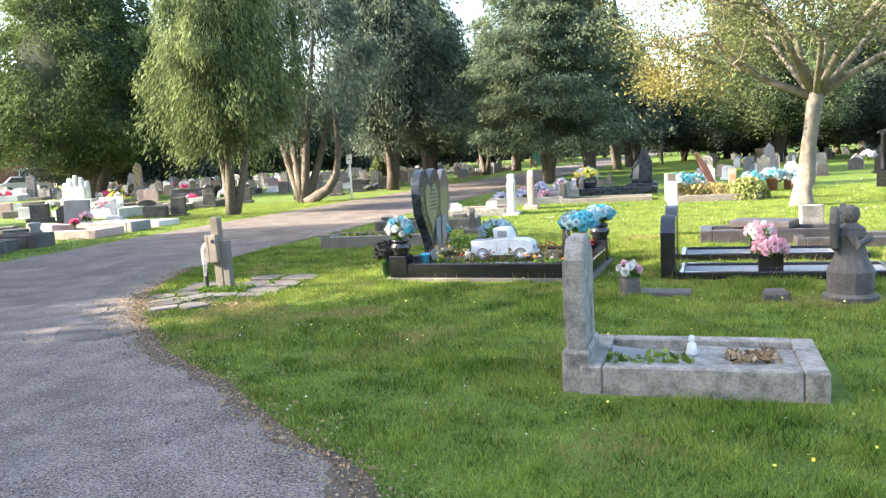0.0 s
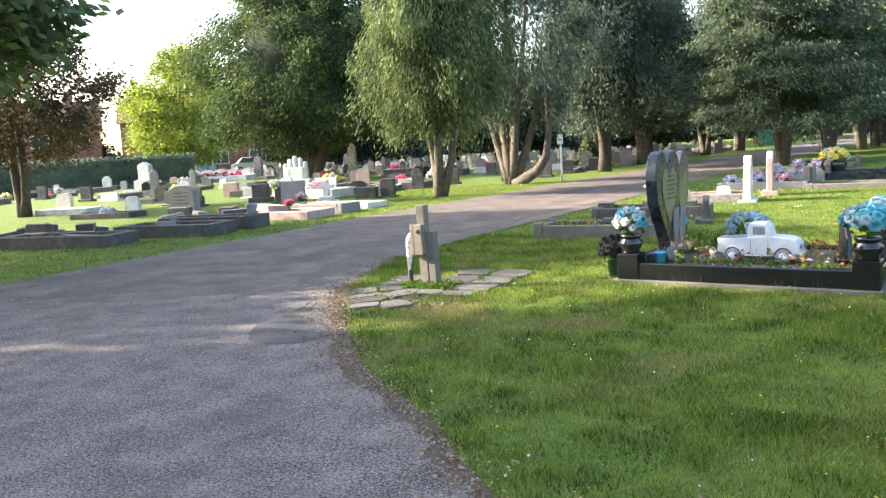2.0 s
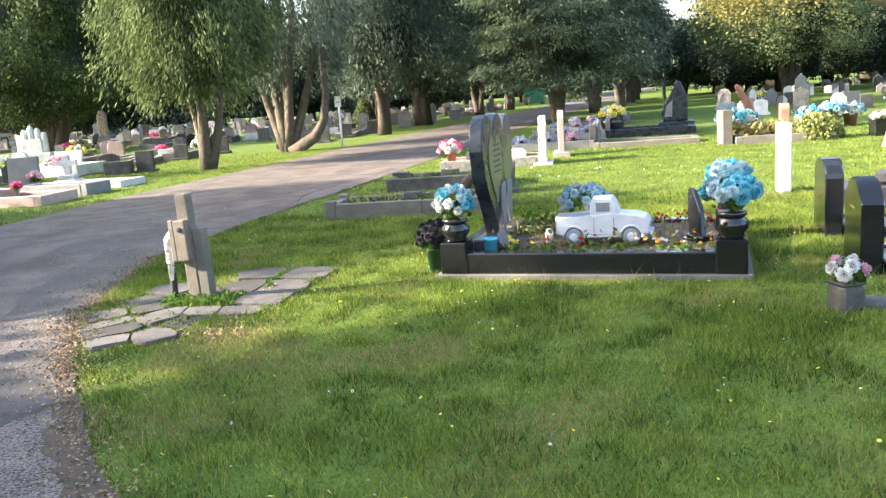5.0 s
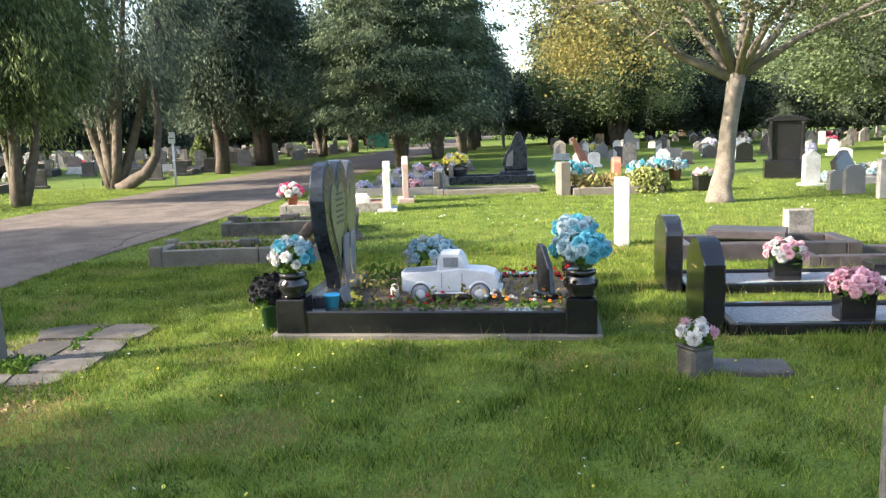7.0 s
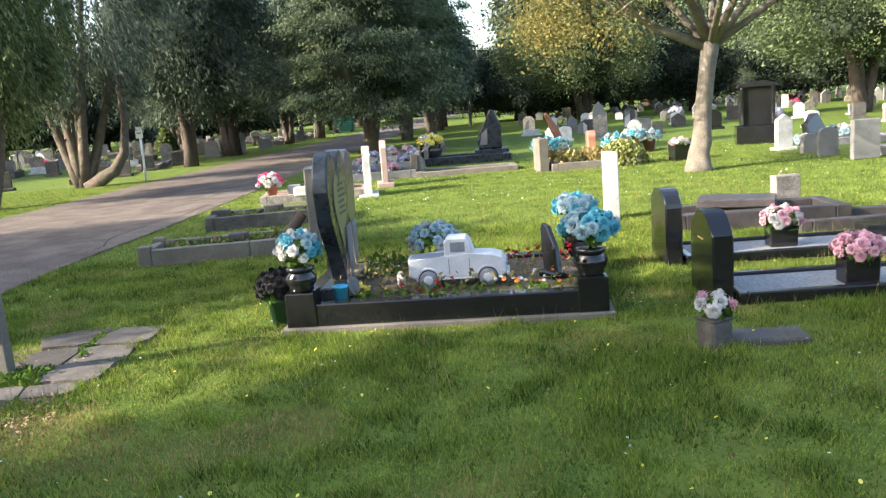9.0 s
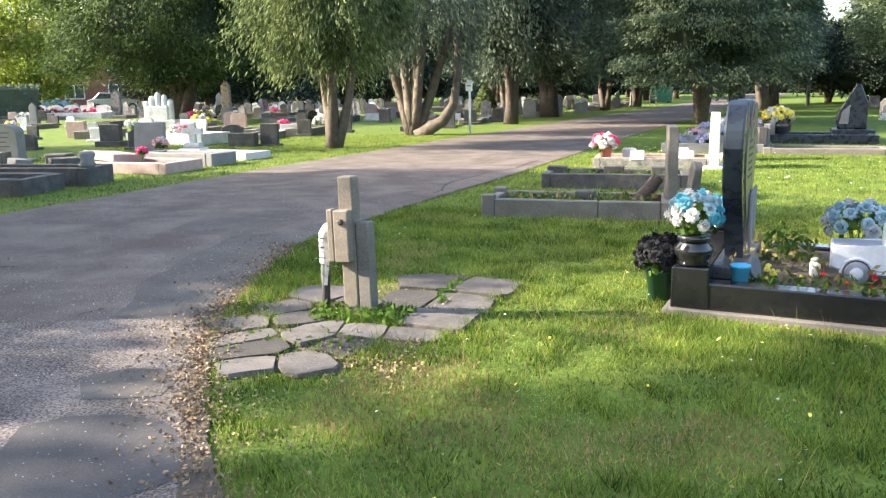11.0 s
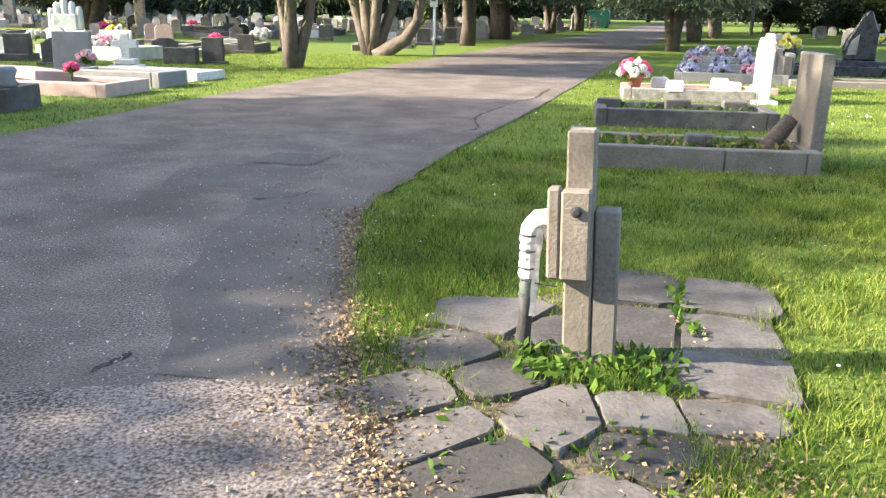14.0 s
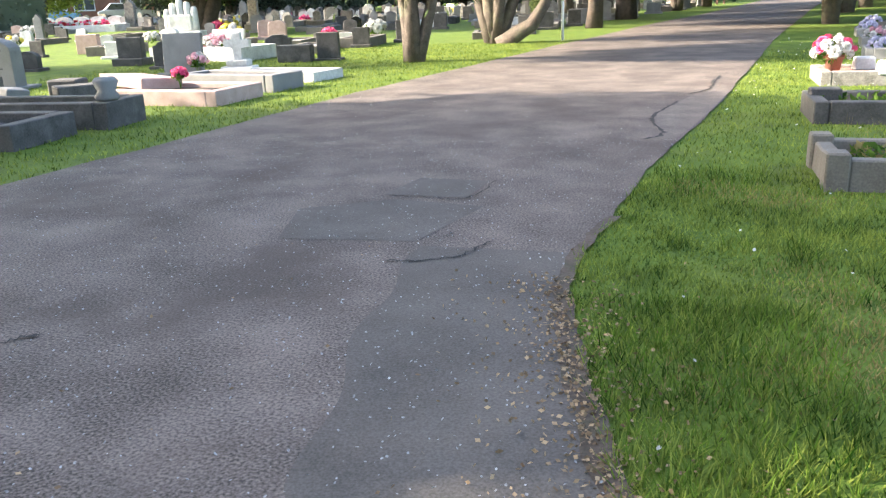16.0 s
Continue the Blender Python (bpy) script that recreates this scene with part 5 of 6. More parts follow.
# ---- kerbed graves beside the road ----
RG = "kerbed graves beside the road"
kerb_set(-2.02, 11.36, -1, 1.98, 0.80, 0.19, 0.11, M_CONCRETE, M_SOIL, "weathered pale stone kerb with weeds and soil", RG, split=1, bed_z=0.1)
e = thing("kerb_post", -1.98, 11.42, 0, 0, "square stone corner post of the kerb", "gravestone")
part("post", box(-0.07, 0.07, -0.075, 0.075, -0.03, 0.235, 0.012), M_CONCRETE, e)
e = thing("kerb_post", -1.96, 12.1, 0, 0, "square stone corner post of the kerb", "gravestone")
part("post", box(-0.07, 0.07, -0.075, 0.075, -0.03, 0.235, 0.012), M_CONCRETE, e)
headstone(-0.05, 11.80, 91, 0.58, 0.95, 0.11, "square", M_CONCRETE, "plain pale weathered headstone at the kerb's end", 0.0)
e = thing("stone_vase", -0.95, 11.72, 0.1, 0, "square stone flower block in the grave bed", "vase")
part("block", box(-0.12, 0.12, -0.09, 0.09, 0, 0.16, 0.012, taper=0.1), M_DGREY, e)
bm = tube([(0, 0, 0), (0.13, 0.05, 0.12), (0.26, 0.1, 0.27)], [0.07, 0.075, 0.065], 9, None, 0.1)
whole("log", bm, M_DBARK, pose(-0.42, 11.7, 0.12, 0, 0, 10), "short cut log leaning in the grave bed", "log", smooth=True)
herbs("weeds", -1.0, 11.75, 0.1, 1.6, 0.5, 500, 0.035, M_HERB, "green weeds on the kerbed grave", 74, 0.1)
herbs("dead_plants", -1.0, 11.75, 0.1, 1.6, 0.5, 320, 0.035, M_DRYBLADE, "dry stalks on the kerbed grave", 75, 0.12)
kerb_set(-1.72, 13.95, -1, 2.0, 0.85, 0.20, 0.13, M_DGREY, M_SOIL, "dark weathered stone kerb with soil bed", RG, bed_z=0.12)
for px in (-1.55, -0.75, -0.1):
    e = thing("stone_vase", px, 14.5, 0.12, 0, "square dark stone block on the grave", "vase", "stone blocks on the dark kerbed grave")
    part("block", box(-0.14, 0.14, -0.09, 0.09, 0, 0.14, 0.012, jitter=0.008), M_DGREY, e)
herbs("weeds", -0.8, 14.35, 0.12, 1.7, 0.6, 260, 0.035, M_HERB, "weeds on the dark kerbed grave", 76, 0.08)
kerb_set(-1.2, 16.9, -2, 2.0, 1.0, 0.17, 0.13, M_LICHEN, M_RED, "pale stone kerb with a reddish bed", RG, bed_z=0.13)
headstone(0.80, 17.1, 88, 0.6, 0.92, 0.14, "shoulder", M_WHITE, "white marble headstone at the end of the pale grave", 0.05)
e = thing("stone_vase", -1.0, 17.3, 0.13, 0, "red clay flower pot on the grave", "pot")
part("pot", lathe([(0.08, 0), (0.11, 0.16), (0.125, 0.16), (0.125, 0.2), (0.09, 0.2)], 16), M_RED, e, smooth=True)
bouquet(-1.02, 17.3, 0.32, 0.22, 20, [M_CERISE, M_WHITEFL, M_WHITEFL], "cerise and white silk flowers in a clay pot", 77, 0.07, 0.8, "", 0.06)
for px, py in ((-0.45, 16.95), (0.35, 16.95), (0.3, 17.6), (-0.6, 17.55)):
    e = thing("marble_block", px, py, 0.12, 0, "white marble flower block on the grave", "ornament", "white blocks on the pale grave")
    part("block", box(-0.13, 0.13, -0.09, 0.09, 0, 0.17, 0.02, taper=0.1), M_WHITE, e)
headstone(0.25, 13.2, 95, 0.4, 0.45, 0.1, "round", M_DGREY, "small leaning dark stone beside the kerb", 0.08, lean=6)
headstone(1.2, 18.6, 88, 0.5, 0.95, 0.13, "peak", M_PINK, "slim pinkish headstone behind the white one", 0.1)
kg = random.Random(21)
for k, (px, py) in enumerate(((0.0, 20.4), (0.5, 23.2), (1.0, 26.2), (1.7, 29.2))):
    kerb_set(px, py, -8, 2.0, 0.95, 0.18, 0.12, kg.choice((M_GREY, M_WHITE, M_DGREY)), kg.choice((M_SOIL, M_GRAVEL, M_GRASS)), "pale kerbed grave crowded with flowers", RG)
    headstone(px + 2.1, py + 0.3, 82, 0.6, kg.uniform(0.4, 0.62), 0.12, kg.choice(("round", "ogee", "square")), kg.choice((M_CONCRETE, M_GREY, M_DGREY)), "upright headstone closing a kerbed grave", 0.1)
    for j in range(3):
        bouquet(px + 0.3 + 0.6 * j, py + kg.uniform(0.2, 0.6), 0.12, 0.17, 10, kg.choice(([M_LILACFL], [M_WHITEFL, M_LILACFL], [M_PINKFL, M_WHITEFL])), "small bunch of silk flowers on a kerbed grave", 90 + 5 * k + j, 0.07, 0.7, "small bunches along the road graves", 0.08)

# ---- the lawn graves behind ----
headstone(3.63, 11.58, 84, 0.3, 0.84, 0.14, "square", M_WHITE, "slim plain white stone standing alone on the lawn", 0.0)
kerb_set(3.8, 10.15, -10, 1.9, 0.8, 0.2, 0.16, M_DARKGRANITE, M_GRASS, "dark stone kerb with a slab lying on it", bed_z=0.08)
e = thing("fallen_slab", 4.75, 10.55, 0.2, -30, "dark slab lying across the kerb", "gravestone")
part("slab", box(-0.42, 0.42, -0.24, 0.24, -0.01, 0.09, 0.015), M_DARKGRANITE, e)
headstone(5.45, 10.75, 0, 0.31, 0.46, 0.14, "square", M_LICHEN, "stubby pale stone block with a weathered top", 0.0)
kerb_set(4.9, 9.5, -10, 1.5, 0.7, 0.13, 0.12, M_DARKGRANITE, M_GRASS, "low dark kerb half sunk in grass", bed_z=0.05)
e = thing("frame_headstone", 6.58, 9.85, 0, -22, "pale grey stone headstone with an open frame over steps", "gravestone", ry=2)
part("base", box(-0.36, 0.33, -0.17, 0.17, -0.03, 0.2, 0.02, jitter=0.006), M_PALEGREY, e)
part("pillar", box(-0.26, -0.17, -0.06, 0.06, 0.2, 0.8, 0.012, jitter=0.005), M_PALEGREY, e)
part("pillar", slab([(0.08, 0.2), (0.24, 0.2), (0.2, 0.8), (0.06, 0.8)], -0.08, 0.08, 0.012), M_PALEGREY, e)
part("lintel", slab([(-0.27, 0.8), (0.22, 0.8), (0.21, 0.87), (0.1, 0.9), (-0.26, 0.87)], -0.085, 0.085, 0.012), M_PALEGREY, e)
part("step", box(-0.17, 0.08, -0.07, 0.07, 0.2, 0.29, 0.01), M_DGREY, e, "stepped inner block")
part("step", box(-0.14, 0.08, -0.05, 0.05, 0.29, 0.38, 0.01), M_DGREY, e, "stepped inner block")
kerb_set(7.0, 9.6, -10, 2.0, 0.8, 0.16, 0.12, M_DGREY, M_GRASS, "grey kerb of the open-framed grave", bed_z=0.07)
# grave with bed, shrub, pale flowers
kerb_set(4.72, 18.55, -6, 1.9, 1.1, 0.16, 0.14, M_CONCRETE, M_SOIL, "pale kerb filled with dry plants", bed_z=0.13)
headstone(4.58, 18.9, 90, 0.55, 0.70, 0.2, "square", M_CONCRETE, "pale headstone at the end of a planted grave", 0.0)
herbs("dead_plants", 5.4, 19.0, 0.13, 1.2, 0.8, 500, 0.05, M_DRYBLADE, "dry bushy stalks on the planted grave", 81, 0.28)
g = np.random.default_rng(82)
c = g.normal(size=(3500, 3))
c = c / np.linalg.norm(c, axis=1)[:, None] * g.uniform(0.7, 1.05, size=(3500, 1)) * np.array([0.52, 0.45, 0.5])
c[:, 2] = np.abs(c[:, 2]) + 0.02
sh = thing("shrub", 6.35, 18.75, 0, 0, "rounded variegated yellow-green shrub on a grave", "shrub")
part("stem", tube([(0, 0, -0.05), (0.05, 0, 0.3)], [0.05, 0.02], 6), M_DBARK, sh)
lf = new("leaves", leaf_mesh("leaves", c, 0.05, foliage("variegated_leaf", (0.10, 0.14, 0.04), (0.42, 0.42, 0.16), 0.3, 8), g, 0.3, 1.8))
lf.parent = sh
for px, py, z, n in ((5.0, 20.2, 0.35, 24), (5.4, 20.6, 0.3, 16), (7.7, 21.8, 0.3, 26), (7.1, 21.5, 0.25, 18), (8.2, 22.0, 0.25, 18)):
    e = thing("flower_pot", px, py, 0, 0, "brown round flower pot on the lawn", "pot", "brown flower pots")
    part("pot", lathe([(0.13, -0.02), (0.16, z), (0.175, z), (0.175, z + 0.03), (0.13, z + 0.03)], 14), M_RED, e, smooth=True)
    bouquet(px, py, z + 0.02, 0.3, n, [M_PALETEAL, M_WHITEFL, M_PALETEAL, M_TEAL], "pale blue and white silk flowers in a pot", int(px * 100), 0.08, 0.7, "pale blue bunches on the far lawn", 0.06)
headstone(6.75, 22.3, 80, 0.6, 0.62, 0.2, "round", M_RED, "reddish stone with rounded top", 0.08)
e = thing("memorial_sculpture", 6.35, 24.2, 0, 20, "brown leaning wing-shaped memorial", "gravestone")
part("base", box(-0.35, 0.35, -0.2, 0.2, -0.03, 0.18, 0.02), M_RED, e)
part("wing", slab([(0.1, 0.18), (0.32, 0.18), (0.05, 0.7), (-0.3, 1.12), (-0.36, 1.08), (-0.18, 0.7)], -0.06, 0.06, 0.02), M_RED, e)
e = thing("flower_pot", 7.55, 18.6, 0, 0, "black square planter on the lawn", "pot")
part("pot", box(-0.17, 0.17, -0.17, 0.17, -0.02, 0.34, 0.01, taper=-0.08), M_BLACK, e)
bouquet(7.55, 18.6, 0.34, 0.2, 14, [M_WHITEFL, M_WHITEFL, M_PINKFL], "cream flowers in a black planter", 84, 0.06, 0.5, "", 0.04)
# dark sail memorial with bowl of yellow flowers
kerb_set(2.45, 23.0, -8, 2.3, 1.3, 0.2, 0.2, M_BLUEGREY, M_GRAVEL, "dark blue-grey polished grave surround", bed_z=0.15)
e = thing("sail_headstone", 4.45, 24.0, 0, -8, "dark polished sail-shaped headstone on a wide base", "gravestone")
part("base", box(-0.45, 0.45, -0.5, 0.5, -0.03, 0.28, 0.015), M_BLUEGREY, e)
part("sail", slab([(-0.32, 0.28), (0.3, 0.28), (0.3, 0.9), (0.12, 1.32), (0.02, 1.34), (-0.1, 1.0), (-0.3, 0.75), (-0.38, 0.5)], -0.12, 0.12, 0.03), M_BLUEGREY, e)
part("leaf_carving", slab([(-0.3, 0.4), (-0.1, 0.4), (-0.08, 0.85), (-0.24, 0.7)], -0.14, -0.121, 0.005), M_GREY, e, "pale carved leaf")
e = thing("flower_bowl", 2.75, 23.8, 0.15, 0, "black round granite flower bowl", "pot")
part("bowl", lathe([(0.2, 0), (0.3, 0.1), (0.33, 0.24), (0.28, 0.33), (0.3, 0.36), (0.22, 0.36)], 18), M_BLACK, e, smooth=True)
bouquet(2.75, 23.8, 0.5, 0.34, 30, [M_YELLOWFL, M_YELLOWFL, M_WHITEFL], "bright yellow silk flowers in a black bowl", 85, 0.085, 0.65, "", 0.08)
kerb_set(1.95, 19.9, -6, 2.3, 0.9, 0.12, 0.14, M_CONCRETE, M_GRASS, "sunken pale kerb overgrown with grass", bed_z=0.07)
headstone(1.98, 20.5, 88, 0.5, 0.5, 0.16, "square", M_DGREY, "small dark stone at a sunken kerb", 0.05)
# big black monument and its neighbours
e = thing("monument", 10.75, 21.3, 0, -22, "large polished black granite monument with a pale-topped cap", "gravestone")
part("base", box(-0.5, 0.5, -0.34, 0.34, -0.03, 0.45, 0.015), M_BLACK, e)
part("body", box(-0.4, 0.4, -0.24, 0.24, 0.45, 1.4, 0.012), M_BLACK, e)
for a in (-0.42, 0.3):
    part("column", lathe([(0.06, 0.45), (0.05, 0.49), (0.05, 1.36), (0.06, 1.4)], 12, None, (a + 0.06, -0.28, 0)), M_BLACK, e, smooth=True)
part("cap", slab([(-0.5, 1.4), (0.5, 1.4), (0.47, 1.46), (0.2, 1.54), (-0.2, 1.54), (-0.47, 1.46)], -0.34, 0.34, 0.01), M_BLACK, e)
headstone(10.1, 18.9, 0, 0.36, 0.78, 0.14, "peak", M_WHITE, "slim white pointed headstone", 0.05)
headstone(9.9, 17.6, 0, 0.3, 0.40, 0.12, "round", M_GREY, "small grey rounded headstone", 0.0, "grey headstones in a row")
headstone(9.75, 16.7, -5, 0.38, 0.56, 0.13, "round", M_GREY, "grey weathered rounded headstone", 0.0, "grey headstones in a row")
headstone(9.85, 15.7, -5, 0.5, 0.72, 0.14, "square", M_GREY, "broad grey weathered headstone", 0.0, "grey headstones in a row")
kerb_set(10.3, 15.6, -8, 2.0, 0.9, 0.17, 0.14, M_GREY, M_GRAVEL, "grey kerb with pale chippings", bed_z=0.1)
# plain black slab stands in for a dark shape of unknown kind
e = thing("memorial_tablet", 11.3, 19.6, 0, 25, "black leaning slab, plain stand-in for an unidentified dark shape", "gravestone", rx=-12)
part("tablet", slab([(-0.3, 0), (0.35, 0), (0.42, 0.3), (0.2, 0.7), (0.02, 0.72), (-0.1, 0.55), (-0.34, 0.5)], -0.08, 0.08, 0.03), M_BLACK, e)
bouquet(10.8, 19.3, 0.12, 0.25, 16, [M_WHITEFL, M_PALETEAL], "white flowers laid beside the black slab", 86, 0.08, 0.5, "", 0.0)
bouquet(12.1, 19.9, 0.22, 0.35, 22, [M_WHITEFL, M_PALETEAL, M_WHITEFL], "heap of white flowers on a grave", 87, 0.08, 0.4, "", 0.0)
kerb_set(10.6, 18.9, -8, 2.2, 1.0, 0.15, 0.14, M_GREY, M_SOIL, "grey kerb under white flowers", bed_z=0.1)


def bench(x, y, rz):
    e = thing("bench", x, y, 0, rz, "brown slatted wooden memorial bench on the lawn", "bench")
    for sx in (-0.68, 0.68):
        part("leg", box(sx - 0.035, sx + 0.035, -0.26, -0.19, -0.02, 0.62, 0.006), M_BENCH, e)
        part("leg", box(sx - 0.035, sx + 0.035, 0.16, 0.23, -0.02, 0.88, 0.006), M_BENCH, e)
        part("armrest", box(sx - 0.04, sx + 0.04, -0.3, 0.2, 0.62, 0.66, 0.006), M_BENCH, e)
    for k in range(4):
        part("seat_slat", box(-0.66, 0.66, -0.24 + 0.11 * k, -0.15 + 0.11 * k, 0.41, 0.44, 0.004), M_BENCH, e)
    for z in (0.5, 0.86):
        part("rail", box(-0.64, 0.64, 0.17, 0.21, z - 0.04, z + 0.03, 0.004), M_BENCH, e)
    for k in range(13):
        part("back_slat", box(-0.6 + 0.1 * k - 0.025, -0.6 + 0.1 * k + 0.025, 0.18, 0.2, 0.52, 0.83, 0.003), M_BENCH, e)


bench(16.7, 22.9, -25)
bench(0.1, 62, 90)

# ---- left field, front rows ----
LG = "stones of the old rows across the road"
kerb_set(-10.8, 11.9, 5, 2.2, 0.95, 0.24, 0.16, M_DGREY, M_SOIL, "dark stone kerb with an overgrown bed", LG, bed_z=0.12)
kerb_set(-10.75, 13.1, 5, 2.25, 0.75, 0.28, 0.16, M_DGREY, M_GRASS, "dark stone kerb with corner blocks", LG, bed_z=0.15)
kerb_set(-12.3, 10.4, 5, 2.6, 0.9, 0.22, 0.16, M_DGREY, M_SOIL, "dark stone kerb close to the verge", LG, bed_z=0.12)
e = thing("stone_vase", -8.63, 13.5, 0.278, 10, "pale carved urn block on a kerb", "vase", LG)
part("block", lathe([(0.1, 0), (0.13, 0.04), (0.09, 0.1), (0.13, 0.2), (0.1, 0.24)], 14), M_GREY, e, smooth=True)
e = thing("stone_vase", -10.5, 15.2, 0.0, 10, "grey stone block beside the kerb", "vase", LG)
part("block", box(-0.2, 0.2, -0.16, 0.16, -0.02, 0.34, 0.02), M_DGREY, e)
cl = random.Random(31)
for k in range(16):
    bx, by = cl.uniform(-13.2, -9.4), cl.uniform(10.9, 15.2)
    e = thing("stone_block", bx, by, cl.uniform(0.1, 0.2), cl.uniform(0, 90), "loose dark stone piece on the old kerbs", "stone", "loose stones on the old kerbs", rx=cl.uniform(-12, 12), ry=cl.uniform(-10, 10))
    part("stone", box(-cl.uniform(0.12, 0.4), cl.uniform(0.12, 0.4), -0.1, 0.1, -0.16, cl.uniform(0.04, 0.16), 0.015, jitter=0.012), cl.choice((M_DGREY, M_DGREY, M_GREY, M_BLACKROUGH)), e)
headstone(-13.3, 17.0, 8, 0.78, 0.80, 0.3, "round", M_GREY, "broad grey headstone with an engraved panel", 0.05, LG, 4)
headstone(-12.0, 15.3, 8, 0.5, 0.35, 0.3, "square", M_DGREY, "stubby dark stone block", 0.0, LG)
kerb_set(-9.95, 15.2, -5.5, 1.68, 1.05, 0.19, 0.15, M_PINK, M_SOIL, "pinkish granite kerb with a disturbed bed", LG, bed_z=0.13)
e = thing("fallen_slab", -9.75, 15.72, 0.17, -12, "tilted pinkish granite ledger slab", "gravestone", rx=-5, ry=4)
part("slab", box(-0.42, 0.36, -0.36, 0.36, 0, 0.15, 0.015), M_PINK, e)
bouquet(-9.2, 15.75, 0.14, 0.09, 10, [M_CERISE], "cerise silk flowers on a pinkish grave", 88, 0.045, 0.8, "", 0.2)
headstone(-11.0, 18.7, 14, 0.66, 0.74, 0.15, "square", M_GREY, "square grey granite headstone leaning back", 0.08, LG, lean=-9)
headstone(-9.5, 17.85, 8, 0.45, 0.22, 0.12, "square", M_WHITE, "small white inscribed tablet", 0.0, LG, 2)


def cross(x, y, rz, h, material, label):
    e = thing("cross_headstone", x, y, 0, rz, label, "gravestone", LG)
    part("base", box(-0.28, 0.28, -0.2, 0.2, -0.03, 0.16, 0.02), material, e)
    part("step", box(-0.19, 0.19, -0.14, 0.14, 0.16, 0.27, 0.02), material, e)
    w = 0.075
    t = h * 0.32
    o = [(-w, 0.27), (w, 0.27), (w * 0.9, h * 0.66), (t, h * 0.66), (t, h * 0.82), (w * 0.9, h * 0.82), (w * 0.9, h), (-w * 0.9, h), (-w * 0.9, h * 0.82), (-t, h * 0.82), (-t, h * 0.66), (-w * 0.9, h * 0.66)]
    part("cross", slab(o, -0.06, 0.06, 0.012), material, e)


cross(-10.1, 19.0, 8, 0.72, M_WHITE, "white marble cross on stepped base")
kerb_set(-9.95, 16.75, -9, 1.75, 0.75, 0.24, 0.14, M_GREY, M_DGREY, "grey kerb with a dark inscribed ledger", LG, bed_z=0.2)
kerb_set(-9.9, 18.05, -10, 1.75, 0.85, 0.15, 0.18, M_WHITE, M_GRAVEL, "white marble ledger grave at the verge", LG, bed_z=0.14)
headstone(-14.0, 21.5, 8, 0.55, 0.58, 0.2, "square", M_DGREY, "dark rough headstone on a base", 0.15, LG)
headstone(-18.1, 25.4, 8, 0.62, 0.52, 0.2, "square", M_PINK, "small pinkish square headstone", 0.0, LG)
headstone(-9.7, 22.0, 8, 0.46, 0.56, 0.15, "square", M_DGREY, "dark square-topped headstone near the verge", 0.05, LG)
headstone(-14.6, 29.7, 8, 0.5, 0.6, 0.15, "round", M_DGREY, "dark rounded weathered headstone", 0.05, LG)
headstone(-12.4, 30.2, 8, 0.4, 0.58, 0.15, "round", M_DGREY, "dark narrow weathered headstone", 0.05, LG)
headstone(-10.3, 21.7, 8, 0.7, 0.34, 0.3, "square", M_DGREY, "low dark stone chest", 0.0, LG)
headstone(-13.4, 24.5, 10, 0.8, 0.6, 0.12, "square", M_WHITE, "leaning white marble tablet", 0.1, LG, lean=-18)
kerb_set(-14.2, 22.4, -10, 2.6, 1.2, 0.3, 0.2, M_WHITE, M_GRAVEL, "white marble grave chest with flowers", LG)
bouquet(-12.8, 22.9, 0.3, 0.3, 18, [M_PINKFL, M_WHITEFL], "pink and white flowers on a marble grave", 89, 0.08, 0.6, "", 0.04)


def fluted_stone(x, y, rz):
    e = thing("sculpted_headstone", x, y, 0, rz, "tall white carved headstone with five fluted tops", "gravestone", LG)
    part("base", box(-0.75, 0.75, -0.3, 0.3, -0.03, 0.3, 0.02), M_WHITE, e)
    for k, (px, h) in enumerate(((-0.5, 1.05), (-0.28, 1.25), (-0.02, 1.38), (0.24, 1.28), (0.48, 1.12))):
        bm = lathe([(0.14, 0.28), (0.13, 0.6), (0.12, h - 0.12), (0.09, h - 0.03), (0.03, h)], 12, None, (px, 0.0, 0))
        part("flute", bm, M_WHITE, e, "rounded carved column", True)
    part("face", box(-0.42, 0.42, -0.19, -0.1, 0.3, 0.85, 0.03), M_WHITE, e)


fluted_stone(-19.4, 32.1, 8)
headstone(-31.2, 35.2, 8, 0.7, 1.5, 0.4, "peak", M_WHITE, "white stepped memorial with a figure-like top", 0.5, LG)
for k in range(5):
    headstone(-34.6 + 1.0 * k, 43.4 + 0.1 * k, 8, 0.85, 0.75, 0.25, "round", M_WHITE, "white marble headstone in a row", 0.1, "white marble row")
kerb_set(-35.2, 41.5, 8, 5.6, 1.6, 0.35, 0.25, M_WHITE, M_RED, "long white family grave with red flowers", LG)
for k in range(6):
    bouquet(-34.6 + 0.8 * k, 42.6, 0.3, 0.35, 12, [M_REDFL, M_CERISE, M_WHITEFL], "red flowers on the white family grave", 140 + k, 0.1, 0.6, "red bunches on the white grave", 0.05)
headstone(-21.7, 41.8, 8, 0.42, 1.95, 0.3, "peak", M_LICHEN, "tall slim lichened pillar stone", 0.3, LG)
headstone(-30.0, 44.2, 8, 0.5, 1.5, 0.3, "peak", M_LICHEN, "tall brownish pillar stone", 0.3, LG)
bouquet(-10.6, 18.5, 0.0, 0.16, 9, [M_WHITEFL, M_PINKFL], "small flowers beside a grey headstone", 91, 0.06, 0.7, "", 0.3)

